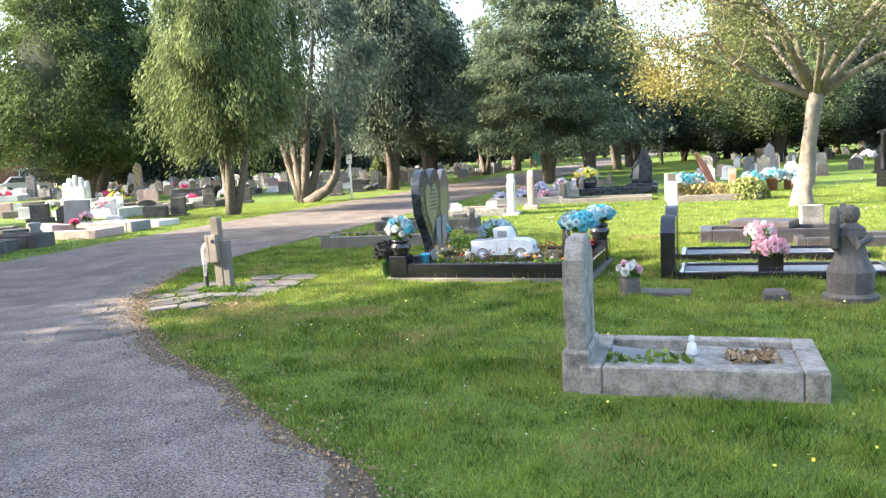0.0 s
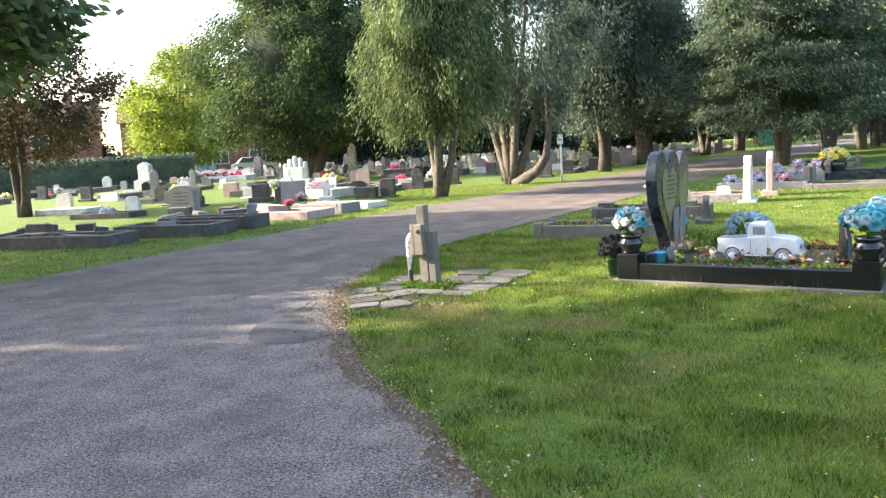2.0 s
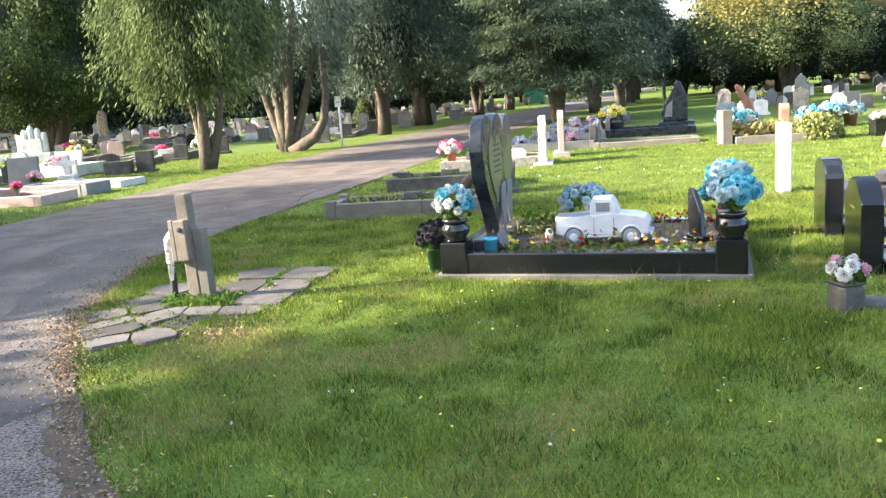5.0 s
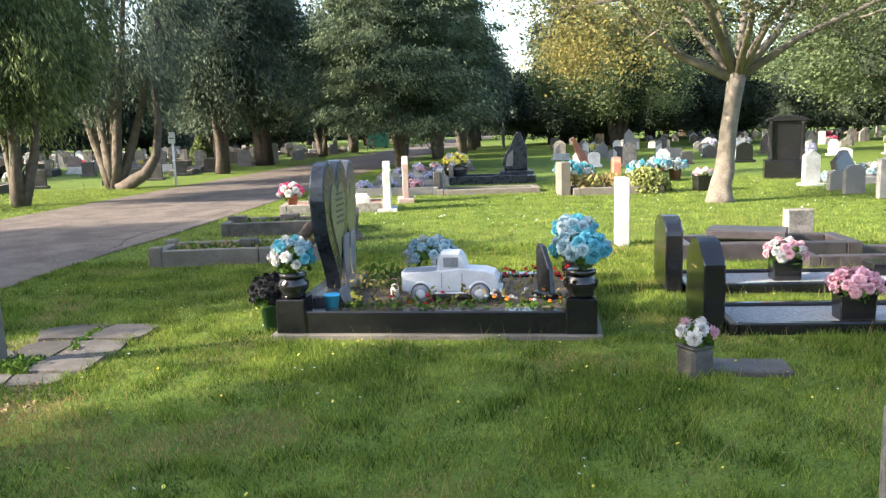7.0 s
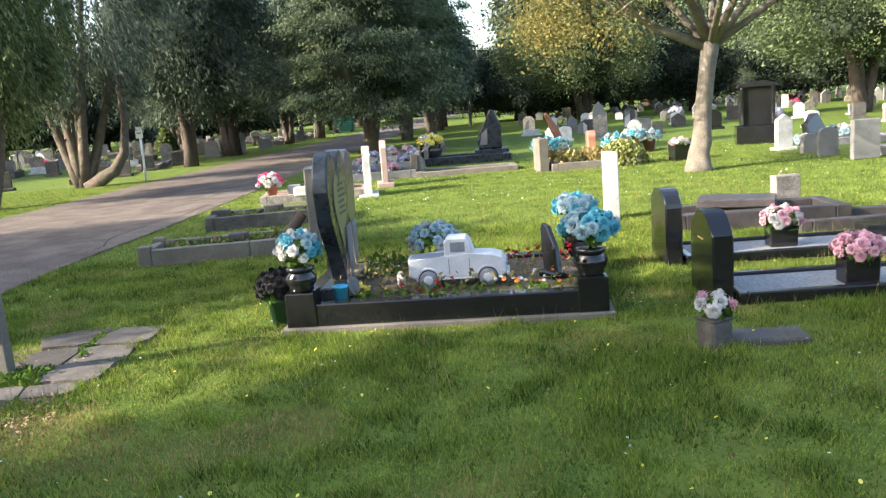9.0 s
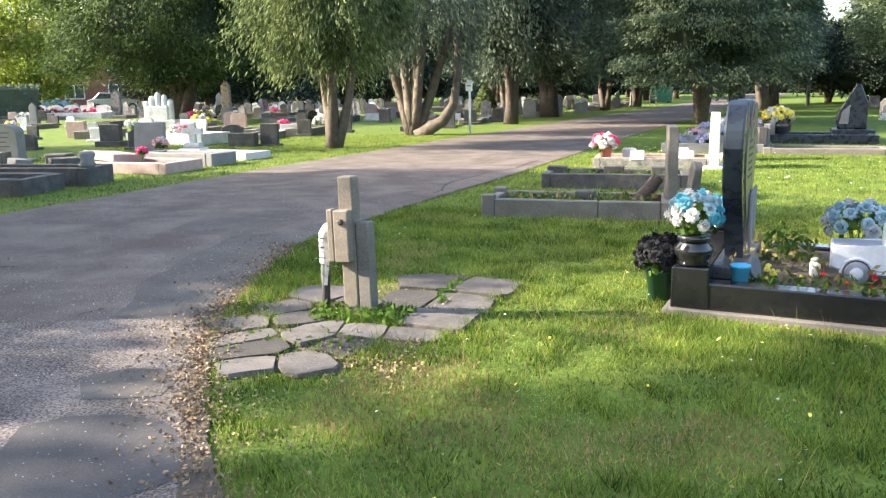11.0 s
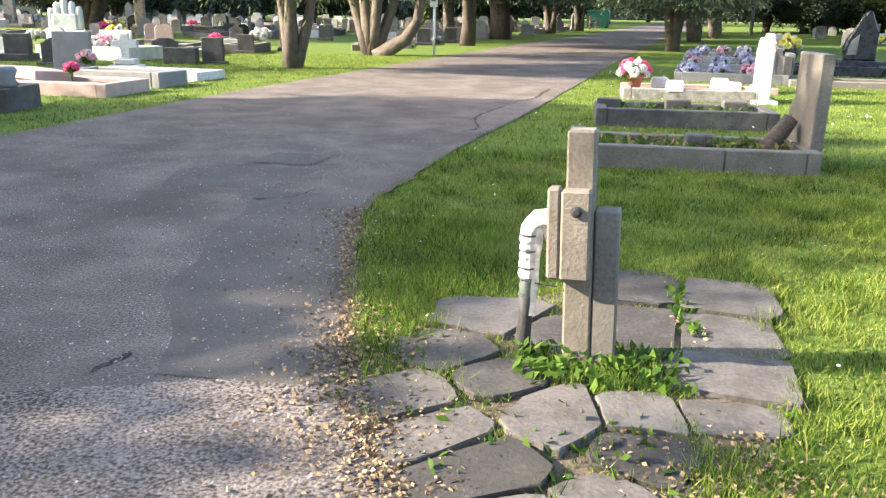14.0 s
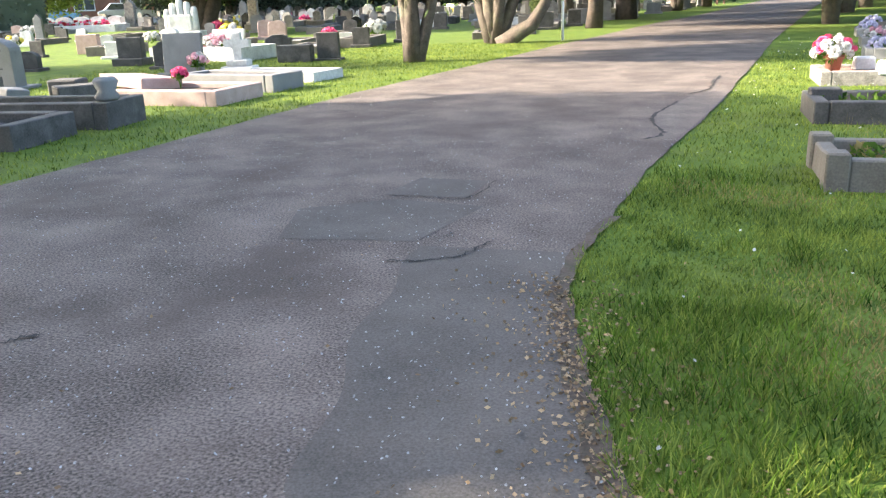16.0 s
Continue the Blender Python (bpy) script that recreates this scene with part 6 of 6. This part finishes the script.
# pale stones further along the old rows
headstone(-20.4, 19.6, 8, 0.55, 0.62, 0.16, "round", M_WHITE, "white marble headstone beyond the old kerbs", 0.08, LG)
kerb_set(-20.2, 18.2, 8, 1.9, 0.85, 0.18, 0.15, M_WHITE, M_WHITE, "white marble ledger grave in the grass", LG, bed_z=0.14)
headstone(-16.4, 18.4, 8, 0.5, 0.5, 0.15, "shoulder", M_WHITE, "small white shouldered headstone", 0.06, LG)
kerb_set(-16.8, 16.4, 8, 1.9, 0.8, 0.16, 0.13, M_DGREY, M_SOIL, "dark kerb with bare soil in the old rows", LG, bed_z=0.1)
bouquet(-16.0, 17.0, 0.1, 0.2, 14, [M_WHITEFL, M_LILACFL], "white and lilac flowers on an old kerb", 161, 0.07, 0.6, "", 0.06)
for k, (px, py, m) in enumerate(((-15.6, 20.3, M_DGREY), (-17.3, 21.2, M_GREY), (-12.5, 20.6, M_DGREY), (-19.0, 22.6, M_DGREY), (-15.9, 23.6, M_WHITE), (-11.6, 23.6, M_DGREY))):
    headstone(px, py, 8 + 3 * (k % 3), 0.5 + 0.05 * (k % 3), 0.4 + 0.07 * (k % 4), 0.16, ("round", "square", "shoulder")[k % 3], m, "low weathered stone in the old rows", 0.06, LG)

# sign, bin, lamp column, conical shrub
e = thing("sign_post", -5.55, 27.2, 0, -12, "white-painted post with a small white notice", "sign")
part("post", lathe([(0.035, -0.05), (0.035, 1.62)], 12), M_GALV, e, smooth=True)
part("notice", box(-0.11, 0.11, -0.055, -0.036, 1.28, 1.62, 0.004), M_GALV, e, "small blank-looking notice board")
part("notice_text", box(-0.07, 0.07, -0.0575, -0.0555, 1.42, 1.45), M_INK, e)
e = thing("litter_bin", 0.75, 68.0, 0, -10, "large green metal waste bin at the roadside", "bin")
part("body", box(-0.75, 0.75, -0.5, 0.5, 0.1, 1.1, 0.03, taper=-0.08), M_GREENBIN, e)
part("lid", slab([(-0.85, 1.1), (0.85, 1.1), (0.7, 1.28), (-0.7, 1.28)], -0.56, 0.56, 0.02), M_GREENBIN, e)
for sx in (-0.6, 0.6):
    part("wheel", box(sx - 0.08, sx + 0.08, -0.4, 0.4, -0.02, 0.12, 0.02), M_RUBBER, e)
e = thing("street_lamp", 9.0, 55.5, 0, 0, "tall slim grey lamp column", "lamp")
part("column", lathe([(0.11, -0.05), (0.11, 1.2), (0.07, 1.3), (0.055, 6.4)], 12), M_LAMP, e, smooth=True)
part("lantern", box(-0.1, 0.5, -0.09, 0.09, 6.36, 6.46, 0.02, taper=0.1), M_LAMP, e)
g = np.random.default_rng(83)
c = np.c_[g.normal(size=(3000, 2)), g.uniform(0, 1, 3000)]
c[:, :2] = c[:, :2] / np.linalg.norm(c[:, :2], axis=1)[:, None] * (0.75 * (1 - c[:, 2:]) ** 0.7 + 0.03) * g.uniform(0.75, 1.05, size=(3000, 1))
c[:, 2] *= 1.6
sh = thing("cone_shrub", -9.2, 48.5, 0, 0, "clipped bright green conical shrub", "shrub")
part("stem", tube([(0, 0, -0.05), (0, 0, 1.2)], [0.06, 0.02], 6), M_DBARK, sh)
lf = new("leaves", leaf_mesh("leaves", c, 0.09, M_CYPRESS, g, -0.3, 1.8))
lf.parent = sh

# ---- the far rows: stones in many plain shapes, repeated ----
FARG = "far rows of old headstones"
STYLES = [("round", M_GREY, 0.6, 0.8), ("square", M_DGREY, 0.55, 0.65), ("peak", M_LICHEN, 0.5, 0.9), ("shoulder", M_WHITE, 0.55, 0.85), ("ogee", M_BLACK, 0.6, 0.75),
          ("round", M_WHITE, 0.5, 0.6), ("square", M_GREY, 0.7, 0.55), ("peak", M_GREY, 0.4, 1.3), ("round", M_PINK, 0.6, 0.7), ("square", M_WHITE, 0.9, 0.35)]
NAMES = {M_GREY.name: "grey granite", M_DGREY.name: "dark weathered", M_LICHEN.name: "lichened sandstone", M_WHITE.name: "white marble", M_BLACK.name: "black granite", M_PINK.name: "pinkish granite"}
protos = [headstone(-12 - 2.0 * k, 46 + 0.4 * k, 8, w, h, 0.16, st, m, NAMES[m.name] + " headstone standing in a far row", 0.1, FARG) for k, (st, m, w, h) in enumerate(STYLES)]
PLOTS = "far kerbed plots"
plots = [kerb_set(-16 + 3 * k, 49.5, 8, 1.9, 0.85, h, 0.14, m, b, "far kerbed grave plot in the grass", PLOTS) for k, (m, b, h) in enumerate(((M_GREY, M_SOIL, 0.2), (M_DGREY, M_SOIL, 0.26), (M_CONCRETE, M_GRAVEL, 0.18), (M_CONCRETE, M_SOIL, 0.24)))]
fr = random.Random(77)
crowd = []


def road_left(y):
    return float(np.interp(y, LEFT_EDGE[:, 1], LEFT_EDGE[:, 0]))


def road_right(y):
    return float(np.interp(y, RIGHT_EDGE[:, 1], RIGHT_EDGE[:, 0]))


for row in range(17):
    y0 = 23.5 + row * 2.4
    for k in range(20):
        x = road_left(y0) - 3.0 - k * 2.1 + fr.uniform(-0.5, 0.5)
        y = y0 + fr.uniform(-0.4, 0.4) - 0.10 * (x + 10)
        if fr.random() < 0.36 or x < -44 or (abs(x + 21.6) < 1.6 and abs(y - 37) < 1.6) or (abs(x + 19.4) < 2 and abs(y - 32) < 1.5) or (x > -15 and y < 25) or (abs(x + 7.4) < 2 and y < 29):
            continue
        copy_thing(fr.choice(protos[:3] + protos[1:2] + protos[:2] + protos[1:3] + protos), pose(x, y, 0, 0, 0, 8 + fr.uniform(-7, 7)) @ Matrix.Scale(fr.uniform(0.6, 1.0), 4))
        if fr.random() < 0.85:
            copy_thing(fr.choice(plots), pose(x - 0.3, y - 2.0, 0, 0, 0, 98 + fr.uniform(-3, 3)))
for row in range(14):
    y0 = 27.5 + row * 3.0
    for k in range(20):
        x = road_right(y0) + 7.5 + k * 2.0 + fr.uniform(-0.5, 0.5)
        y = y0 + fr.uniform(-0.4, 0.4) - 0.12 * x
        if fr.random() < 0.4 or x > 46 or y < 24.5:
            continue
        if y > 36:
            crowd.append((x, y))
            continue
        copy_thing(fr.choice(protos), pose(x, y, 0, 0, 0, -8 + fr.uniform(-7, 7)) @ Matrix.Scale(fr.uniform(0.6, 0.95), 4))
# crowded small stones under the trees across the road, then on the far side of the lawn
for row in range(8):
    for k in range(34):
        y = 44 + row * 2.7 + fr.uniform(-0.5, 0.5)
        x = road_left(y) - 3.5 - k * 1.05 + fr.uniform(-0.3, 0.3)
        if fr.random() < 0.7 and x > -40:
            crowd.append((x, y))
for row in range(9):
    for k in range(26):
        if fr.random() < 0.58:
            crowd.append((9.5 + row * 0.6 + k * 1.4 + fr.uniform(-0.4, 0.4), 33 + row * 3.1 + fr.uniform(-0.5, 0.5)))
shapes = [[(-0.5, 0), (0.5, 0), (0.5, 0.75), (0.3, 0.95), (0, 1), (-0.3, 0.95), (-0.5, 0.75)], [(-0.5, 0), (0.5, 0), (0.46, 1), (-0.46, 1)], [(-0.5, 0), (0.5, 0), (0.5, 0.7), (0, 1), (-0.5, 0.7)]]
for m, word in ((M_GREY, "grey"), (M_LICHEN, "lichened"), (M_DGREY, "dark"), (M_WHITE, "white")):
    verts, faces = [], []
    for x, y in crowd:
        if fr.random() > 0.25 or x > 46:
            continue
        w, h, a = fr.uniform(0.3, 0.55), fr.uniform(0.35, 0.8), math.radians(fr.uniform(-16, 4))
        o, k0 = fr.choice(shapes), len(verts)
        for t in (-0.06, 0.06):
            verts += [(x + u * w * math.cos(a) - t * math.sin(a), y + u * w * math.sin(a) + t * math.cos(a), v * h - 0.02) for u, v in o]
        q = len(o)
        faces += [list(range(k0, k0 + q)), list(range(k0 + 2 * q - 1, k0 + q - 1, -1))]
        faces += [[k0 + (i + 1) % q, k0 + i, k0 + q + i, k0 + q + (i + 1) % q] for i in range(q)]
    me = bpy.data.meshes.new("far_headstones")
    me.from_pydata(verts, [], faces)
    me.materials.append(m)
    tagged(new("far_headstones", me), "crowded " + word + " headstones under the far trees", "headstones", kind="stuff")
fb = [bouquet(x, y, 0, 0.22, 9, ms, "small bunch of flowers among far graves", 300 + k, 0.1, 0.7, "bunches among the far graves", 0.2)
      for k, (x, y, ms) in enumerate(((-13.5, 44, [M_LILACFL, M_WHITEFL]), (-15.5, 47, [M_CERISE]), (-17.5, 45.5, [M_YELLOWFL, M_WHITEFL]), (12.4, 34, [M_WHITEFL])))]
for k in range(46):
    if k % 3:
        x, y = fr.uniform(-38, -10), fr.uniform(27, 58)
    else:
        x, y = fr.uniform(8, 34), fr.uniform(29, 55)
    if x > road_left(y) - 1.5 and x < road_right(y) + 2:
        continue
    copy_thing(fr.choice(fb), pose(x, y, 0, 0, 0, fr.uniform(0, 360)) @ Matrix.Scale(fr.uniform(0.8, 1.5), 4))


# ---- houses, hedge and parked cars beyond the left field ----
def house(x, y, rz, w):
    e = thing("house", x, y, 0, rz, "red brick house with white windows and tiled roof", "house", "houses beyond the boundary")
    part("wall", box(-w / 2, w / 2, -4, 4, -0.1, 5.2, 0.02), M_BRICK, e)
    bm = slab([(-4.5, 5.2), (4.5, 5.2), (0, 7.8)], -w / 2 - 0.3, w / 2 + 0.3, 0.03)
    bm.transform(Matrix.Rotation(math.pi / 2, 4, "Z"))
    r = part("roof", bm, M_ROOF, e)
    part("chimney", box(w * 0.3, w * 0.3 + 0.7, -0.4, 0.4, 7.0, 8.8, 0.02), M_BRICK, r)
    n = int(w / 3)
    for k in range(n):
        for z in (0.9, 3.3):
            cx = -w / 2 + (k + 0.5) * w / n
            f = part("window", box(cx - 0.8, cx + 0.8, -4.06, -3.99, z, z + 1.25, 0.01), M_PVC, e)
            for s in (-0.72, 0.04):
                part("pane", box(cx + s, cx + s + 0.68, -4.075, -4.061, z + 0.1, z + 1.15), M_GLASSY, f, "dark window pane")
    part("door", box(-0.5, 0.5, -4.05, -3.99, 0, 2.05, 0.01), M_PVC, e, "white front door")


house(-52, 66, 38, 14)
house(-66, 57, 46, 14)
bm = box(-9, 9, -0.7, 0.7, -0.05, 1.75, 0.1)
hd = thing("hedge", -40.5, 36.5, 0, 40, "dark green clipped boundary hedge", "hedge")
part("core", bm, M_DARKLEAF, hd)
g = np.random.default_rng(91)
hp = np.c_[g.uniform(-9.1, 9.1, 9000), g.uniform(-0.85, 0.85, 9000), g.uniform(0, 1.95, 9000)]
hl = new("leaves", leaf_mesh("leaves", hp[(np.abs(hp[:, 1]) > 0.6) | (hp[:, 2] > 1.6)], 0.12, M_DARKLEAF, g, 0.2, 1.5))
hl.parent = hd


def car(x, y, rz, paint, label):
    e = thing("car", x, y, 0, rz, label, "car", "parked cars beyond the graves")
    part("body", slab([(-2.0, 0.3), (2.0, 0.3), (2.05, 0.65), (1.85, 0.82), (0.95, 0.92), (-1.7, 0.95), (-2.02, 0.85)], -0.82, 0.82, 0.06), paint, e)
    c = part("cabin", slab([(-1.65, 0.93), (0.95, 0.9), (0.35, 1.4), (-1.1, 1.45)], -0.7, 0.7, 0.08), paint, e)
    for s in (-0.712, 0.702):
        part("window", slab([(-1.4, 0.98), (0.72, 0.98), (0.28, 1.34), (-1.05, 1.38)], s, s + 0.01), M_GLASSY, c, "dark side window")
    for px in (-1.25, 1.3):
        for s in (-0.78, 0.78):
            bm = lathe([(0.28, -0.09), (0.31, -0.06), (0.31, 0.06), (0.28, 0.09)], 16)
            bm.transform(pose(px, s, 0.31, 90))
            w = part("wheel", bm, M_RUBBER, e, "", True)
            bm = lathe([(0.18, -0.1), (0.18, 0.1)], 12)
            bm.transform(pose(px, s, 0.31, 90))
            part("rim", bm, M_CARSILVER, w)


car(-46.5, 58.0, 30, M_CARBLUE, "light blue hatchback parked beyond the graves")
car(-41.4, 60.0, 30, M_CARSILVER, "silver car parked beyond the graves")

# ---- grass blades, daisies, fallen leaves ----
grng = np.random.default_rng(101)
KEEPOUT = [(tg(-0.06, -0.06), 2.46, 1.74, -11.9), ((1.8, 3.2), 1.6, 0.95, -10), ((3.25, 8.6), 2.2, 0.75, -10), ((3.0, 7.2), 2.2, 0.75, -10), ((-2.05, 11.33), 2.1, 0.85, -1), ((-1.75, 13.93), 2.05, 0.9, -1), ((-1.25, 16.9), 2.1, 1.0, -2)]
FLAG_AREA = np.array([(x, y, max(w, d) * 0.5) for x, y, w, d, rz in FLAGS])


def allowed(p, margin=0.02, verge=False):
    if verge:
        ok = p[:, 0] < np.interp(p[:, 1], LEFT_EDGE[:, 1], LEFT_EDGE[:, 0]) - margin
    else:
        ok = p[:, 0] > np.interp(p[:, 1], RIGHT_EDGE[:, 1], RIGHT_EDGE[:, 0]) + margin
    for (ox, oy), ln, wd, rz in KEEPOUT:
        c, s = math.cos(math.radians(-rz)), math.sin(math.radians(-rz))
        dx, dy = p[:, 0] - ox, p[:, 1] - oy
        u, v = c * dx - s * dy, s * dx + c * dy
        ok &= ~((u > 0) & (u < ln) & (v > 0) & (v < wd))
    for fx, fy, r in FLAG_AREA:
        ok &= (p[:, 0] - fx) ** 2 + (p[:, 1] - fy) ** 2 > (r * 1.15) ** 2
    return ok


def patchy(p, scale, shift):
    return np.array([noise.noise(Vector((x * scale + shift, y * scale, shift))) for x, y in p])


def blades(name, p, height, width, material, label):
    n = len(p)
    a = grng.uniform(0, 2 * np.pi, n)
    h = height * grng.uniform(0.5, 1.25, n)
    lean = grng.normal(size=(n, 2)) * 0.45
    w = width * grng.uniform(0.7, 1.3, n)
    v = np.zeros((n, 3, 3))
    v[:, 0, 0], v[:, 0, 1] = p[:, 0] - np.cos(a) * w / 2, p[:, 1] - np.sin(a) * w / 2
    v[:, 1, 0], v[:, 1, 1] = p[:, 0] + np.cos(a) * w / 2, p[:, 1] + np.sin(a) * w / 2
    v[:, 2, 0], v[:, 2, 1], v[:, 2, 2] = p[:, 0] + lean[:, 0] * h, p[:, 1] + lean[:, 1] * h, h
    me = bpy.data.meshes.new(name)
    me.vertices.add(3 * n)
    me.vertices.foreach_set("co", v.reshape(-1))
    me.loops.add(3 * n)
    me.loops.foreach_set("vertex_index", np.arange(3 * n))
    me.polygons.add(n)
    me.polygons.foreach_set("loop_start", np.arange(0, 3 * n, 3))
    me.polygons.foreach_set("loop_total", np.full(n, 3))
    me.update()
    me.validate()
    me.materials.append(material)
    return tagged(new(name, me), label, "grass", kind="stuff")


def field(n, x0, x1, y0, y1, verge=False, margin=0.0, soft_edge=0.0):
    p = np.c_[grng.uniform(x0, x1, n), grng.uniform(y0, y1, n)]
    inside = np.minimum(np.minimum(p[:, 0] - x0, x1 - p[:, 0]), np.minimum(p[:, 1] - y0, y1 - p[:, 1]))
    p = p[inside > soft_edge * grng.uniform(0, 1, n) ** 1.5]
    return p[allowed(p, margin, verge)]


near = field(640000, -4.5, 6.6, 0.2, 12.0, margin=0.03, soft_edge=1.6)
tall = patchy(near[::1], 0.9, 3.0)
dry = 0.9 * patchy(near, 1.1, 9.0) + 0.75 * np.exp(-((near[:, 0] + 1.2) ** 2 / 0.35 + (near[:, 1] - 5.9) ** 2 / 0.2)) + 0.25 * np.exp(-((near[:, 0] - 0.6) ** 2 + (near[:, 1] - 4.9) ** 2) / 0.25)
clump = patchy(near, 4.5, 17.0)
is_dry = dry + grng.normal(size=len(near)) * 0.12 > 0.34
lush = np.clip(1.0 + 1.1 * np.clip(tall, -0.3, 0.6) + 1.3 * np.clip(clump, -0.35, 0.6), 0.35, 2.6)
blades("grass", near[~is_dry], 0.036 * lush[~is_dry], 0.0068, M_BLADE, "short green lawn grass blades")
blades("dry_grass", near[is_dry], 0.028, 0.0065, M_DRYBLADE, "dry yellowed grass blades in thin patches")
mid = np.r_[field(150000, -5, 11, 9.5, 23, margin=0.02, soft_edge=2.0), field(40000, 4.5, 9.5, 3, 11.5, soft_edge=1.5)]
blades("grass", mid, 0.036, 0.010, M_BLADE, "lawn grass blades further off")
vg = field(70000, -14, -5.0, 7, 27, True, 0.02, 1.0)
blades("grass", vg, 0.04, 0.012, M_BLADE, "verge grass blades across the road")
tufts = near[((tall > 0.25) | (clump > 0.33)) & (grng.uniform(size=len(near)) < 0.3)]
stalk = field(5200, -1.5, 7, 2.2, 14)
blades("grass_stalks", stalk, 0.13, 0.0045, M_DRYBLADE, "pale seeding grass stalks above the lawn")
blades("grass", tufts, 0.078, 0.0065, M_TUFT, "longer grass tufts in the lawn")


def dots(name, p, z, r, material, label, category):
    n = len(p)
    k = 6
    a = np.linspace(0, 2 * np.pi, k, endpoint=False)
    v = np.zeros((n, k, 3))
    rr = r * grng.uniform(0.7, 1.3, n)
    v[:, :, 0] = p[:, 0:1] + rr[:, None] * np.cos(a)
    v[:, :, 1] = p[:, 1:2] + rr[:, None] * np.sin(a)
    tilt = grng.normal(size=(n, 2)) * 0.4
    zz = z * grng.uniform(0.75, 1.25, n)
    v[:, :, 2] = zz[:, None] + (np.cos(a) * tilt[:, 0:1] + np.sin(a) * tilt[:, 1:2]) * rr[:, None]
    me = bpy.data.meshes.new(name)
    me.from_pydata(v.reshape(-1, 3).tolist(), [], [list(range(i * k, i * k + k)) for i in range(n)])
    me.materials.append(material)
    return tagged(new(name, me), label, category, kind="stuff")


dots("daisies", field(380, -3, 6, 2, 13), 0.05, 0.0065, M_WHITEFL, "small white daisies scattered in the lawn", "daisies")
dots("daisies", field(900, -2.5, 12, 13, 26), 0.05, 0.012, M_WHITEFL, "small white daisies on the far lawn", "daisies")
dots("buttercups", field(170, -1, 6, 2, 9), 0.06, 0.008, M_YELLOWFL, "small yellow wild flowers in the lawn", "wild flowers")

# fallen leaves along the road's edge
ey = np.r_[grng.uniform(-0.5, 9.5, 7000), grng.uniform(5.6, 7.6, 1500)]
lp = np.c_[edge_at(right_line, ey), ey] + np.c_[grng.normal(size=8500) * grng.choice([0.035, 0.12, 0.22], 8500) - 0.015, grng.normal(size=8500) * 0.05]
lp = lp[(lp[:, 1] > -0.5) & (lp[:, 1] < 11.5)]
more = np.c_[grng.normal(-2.75, 0.2, 500), grng.normal(7.0, 0.35, 500)]
spill = np.r_[np.c_[grng.uniform(-2.0, -1.5, 260), grng.uniform(6.35, 6.9, 260)], np.c_[grng.normal(-1.6, 0.05, 120), grng.normal(7.95, 0.22, 120)], np.c_[grng.normal(-2.45, 0.14, 240), grng.normal(7.75, 0.1, 240)]]
lp = np.r_[lp, more, spill, np.c_[grng.uniform(-7, 2, 700), grng.uniform(-1, 10, 700)], np.c_[grng.normal(-1.55, 0.16, 420), grng.normal(6.55, 0.2, 420)]]
lz = np.c_[lp, np.full(len(lp), 0.022) + grng.uniform(0, 0.006, len(lp))]
ways = np.c_[grng.normal(size=(len(lp), 2)), np.zeros(len(lp))] * 2
lm = leaf_mesh("fallen_leaves", lz, 0.0125, M_LITTER, grng, 0.0, 1.5, ways)
tagged(new("fallen_leaves", lm), "brown fallen leaves along the road edge", "leaves", kind="stuff")
specks = np.c_[grng.uniform(-7.5, -2.2, 420), grng.uniform(4, 16, 420)]
specks = specks[specks[:, 0] < np.interp(specks[:, 1], RIGHT_EDGE[:, 1], RIGHT_EDGE[:, 0])]
grit = np.c_[grng.uniform(-8, 1.8, 26000), grng.uniform(-0.5, 13, 26000)]
grit = grit[(grit[:, 0] < np.interp(grit[:, 1], RIGHT_EDGE[:, 1], RIGHT_EDGE[:, 0])) & (grit[:, 0] > np.interp(grit[:, 1], LEFT_EDGE[:, 1], LEFT_EDGE[:, 0]))]
dots("grit", grit, 0.021, 0.0040, M_GRAVEL, "loose pale grit scattered on the asphalt", "grit")
dots("petal_specks", specks, 0.022, 0.004, M_WHITEFL, "pale fallen petals and grit on the road", "grit")
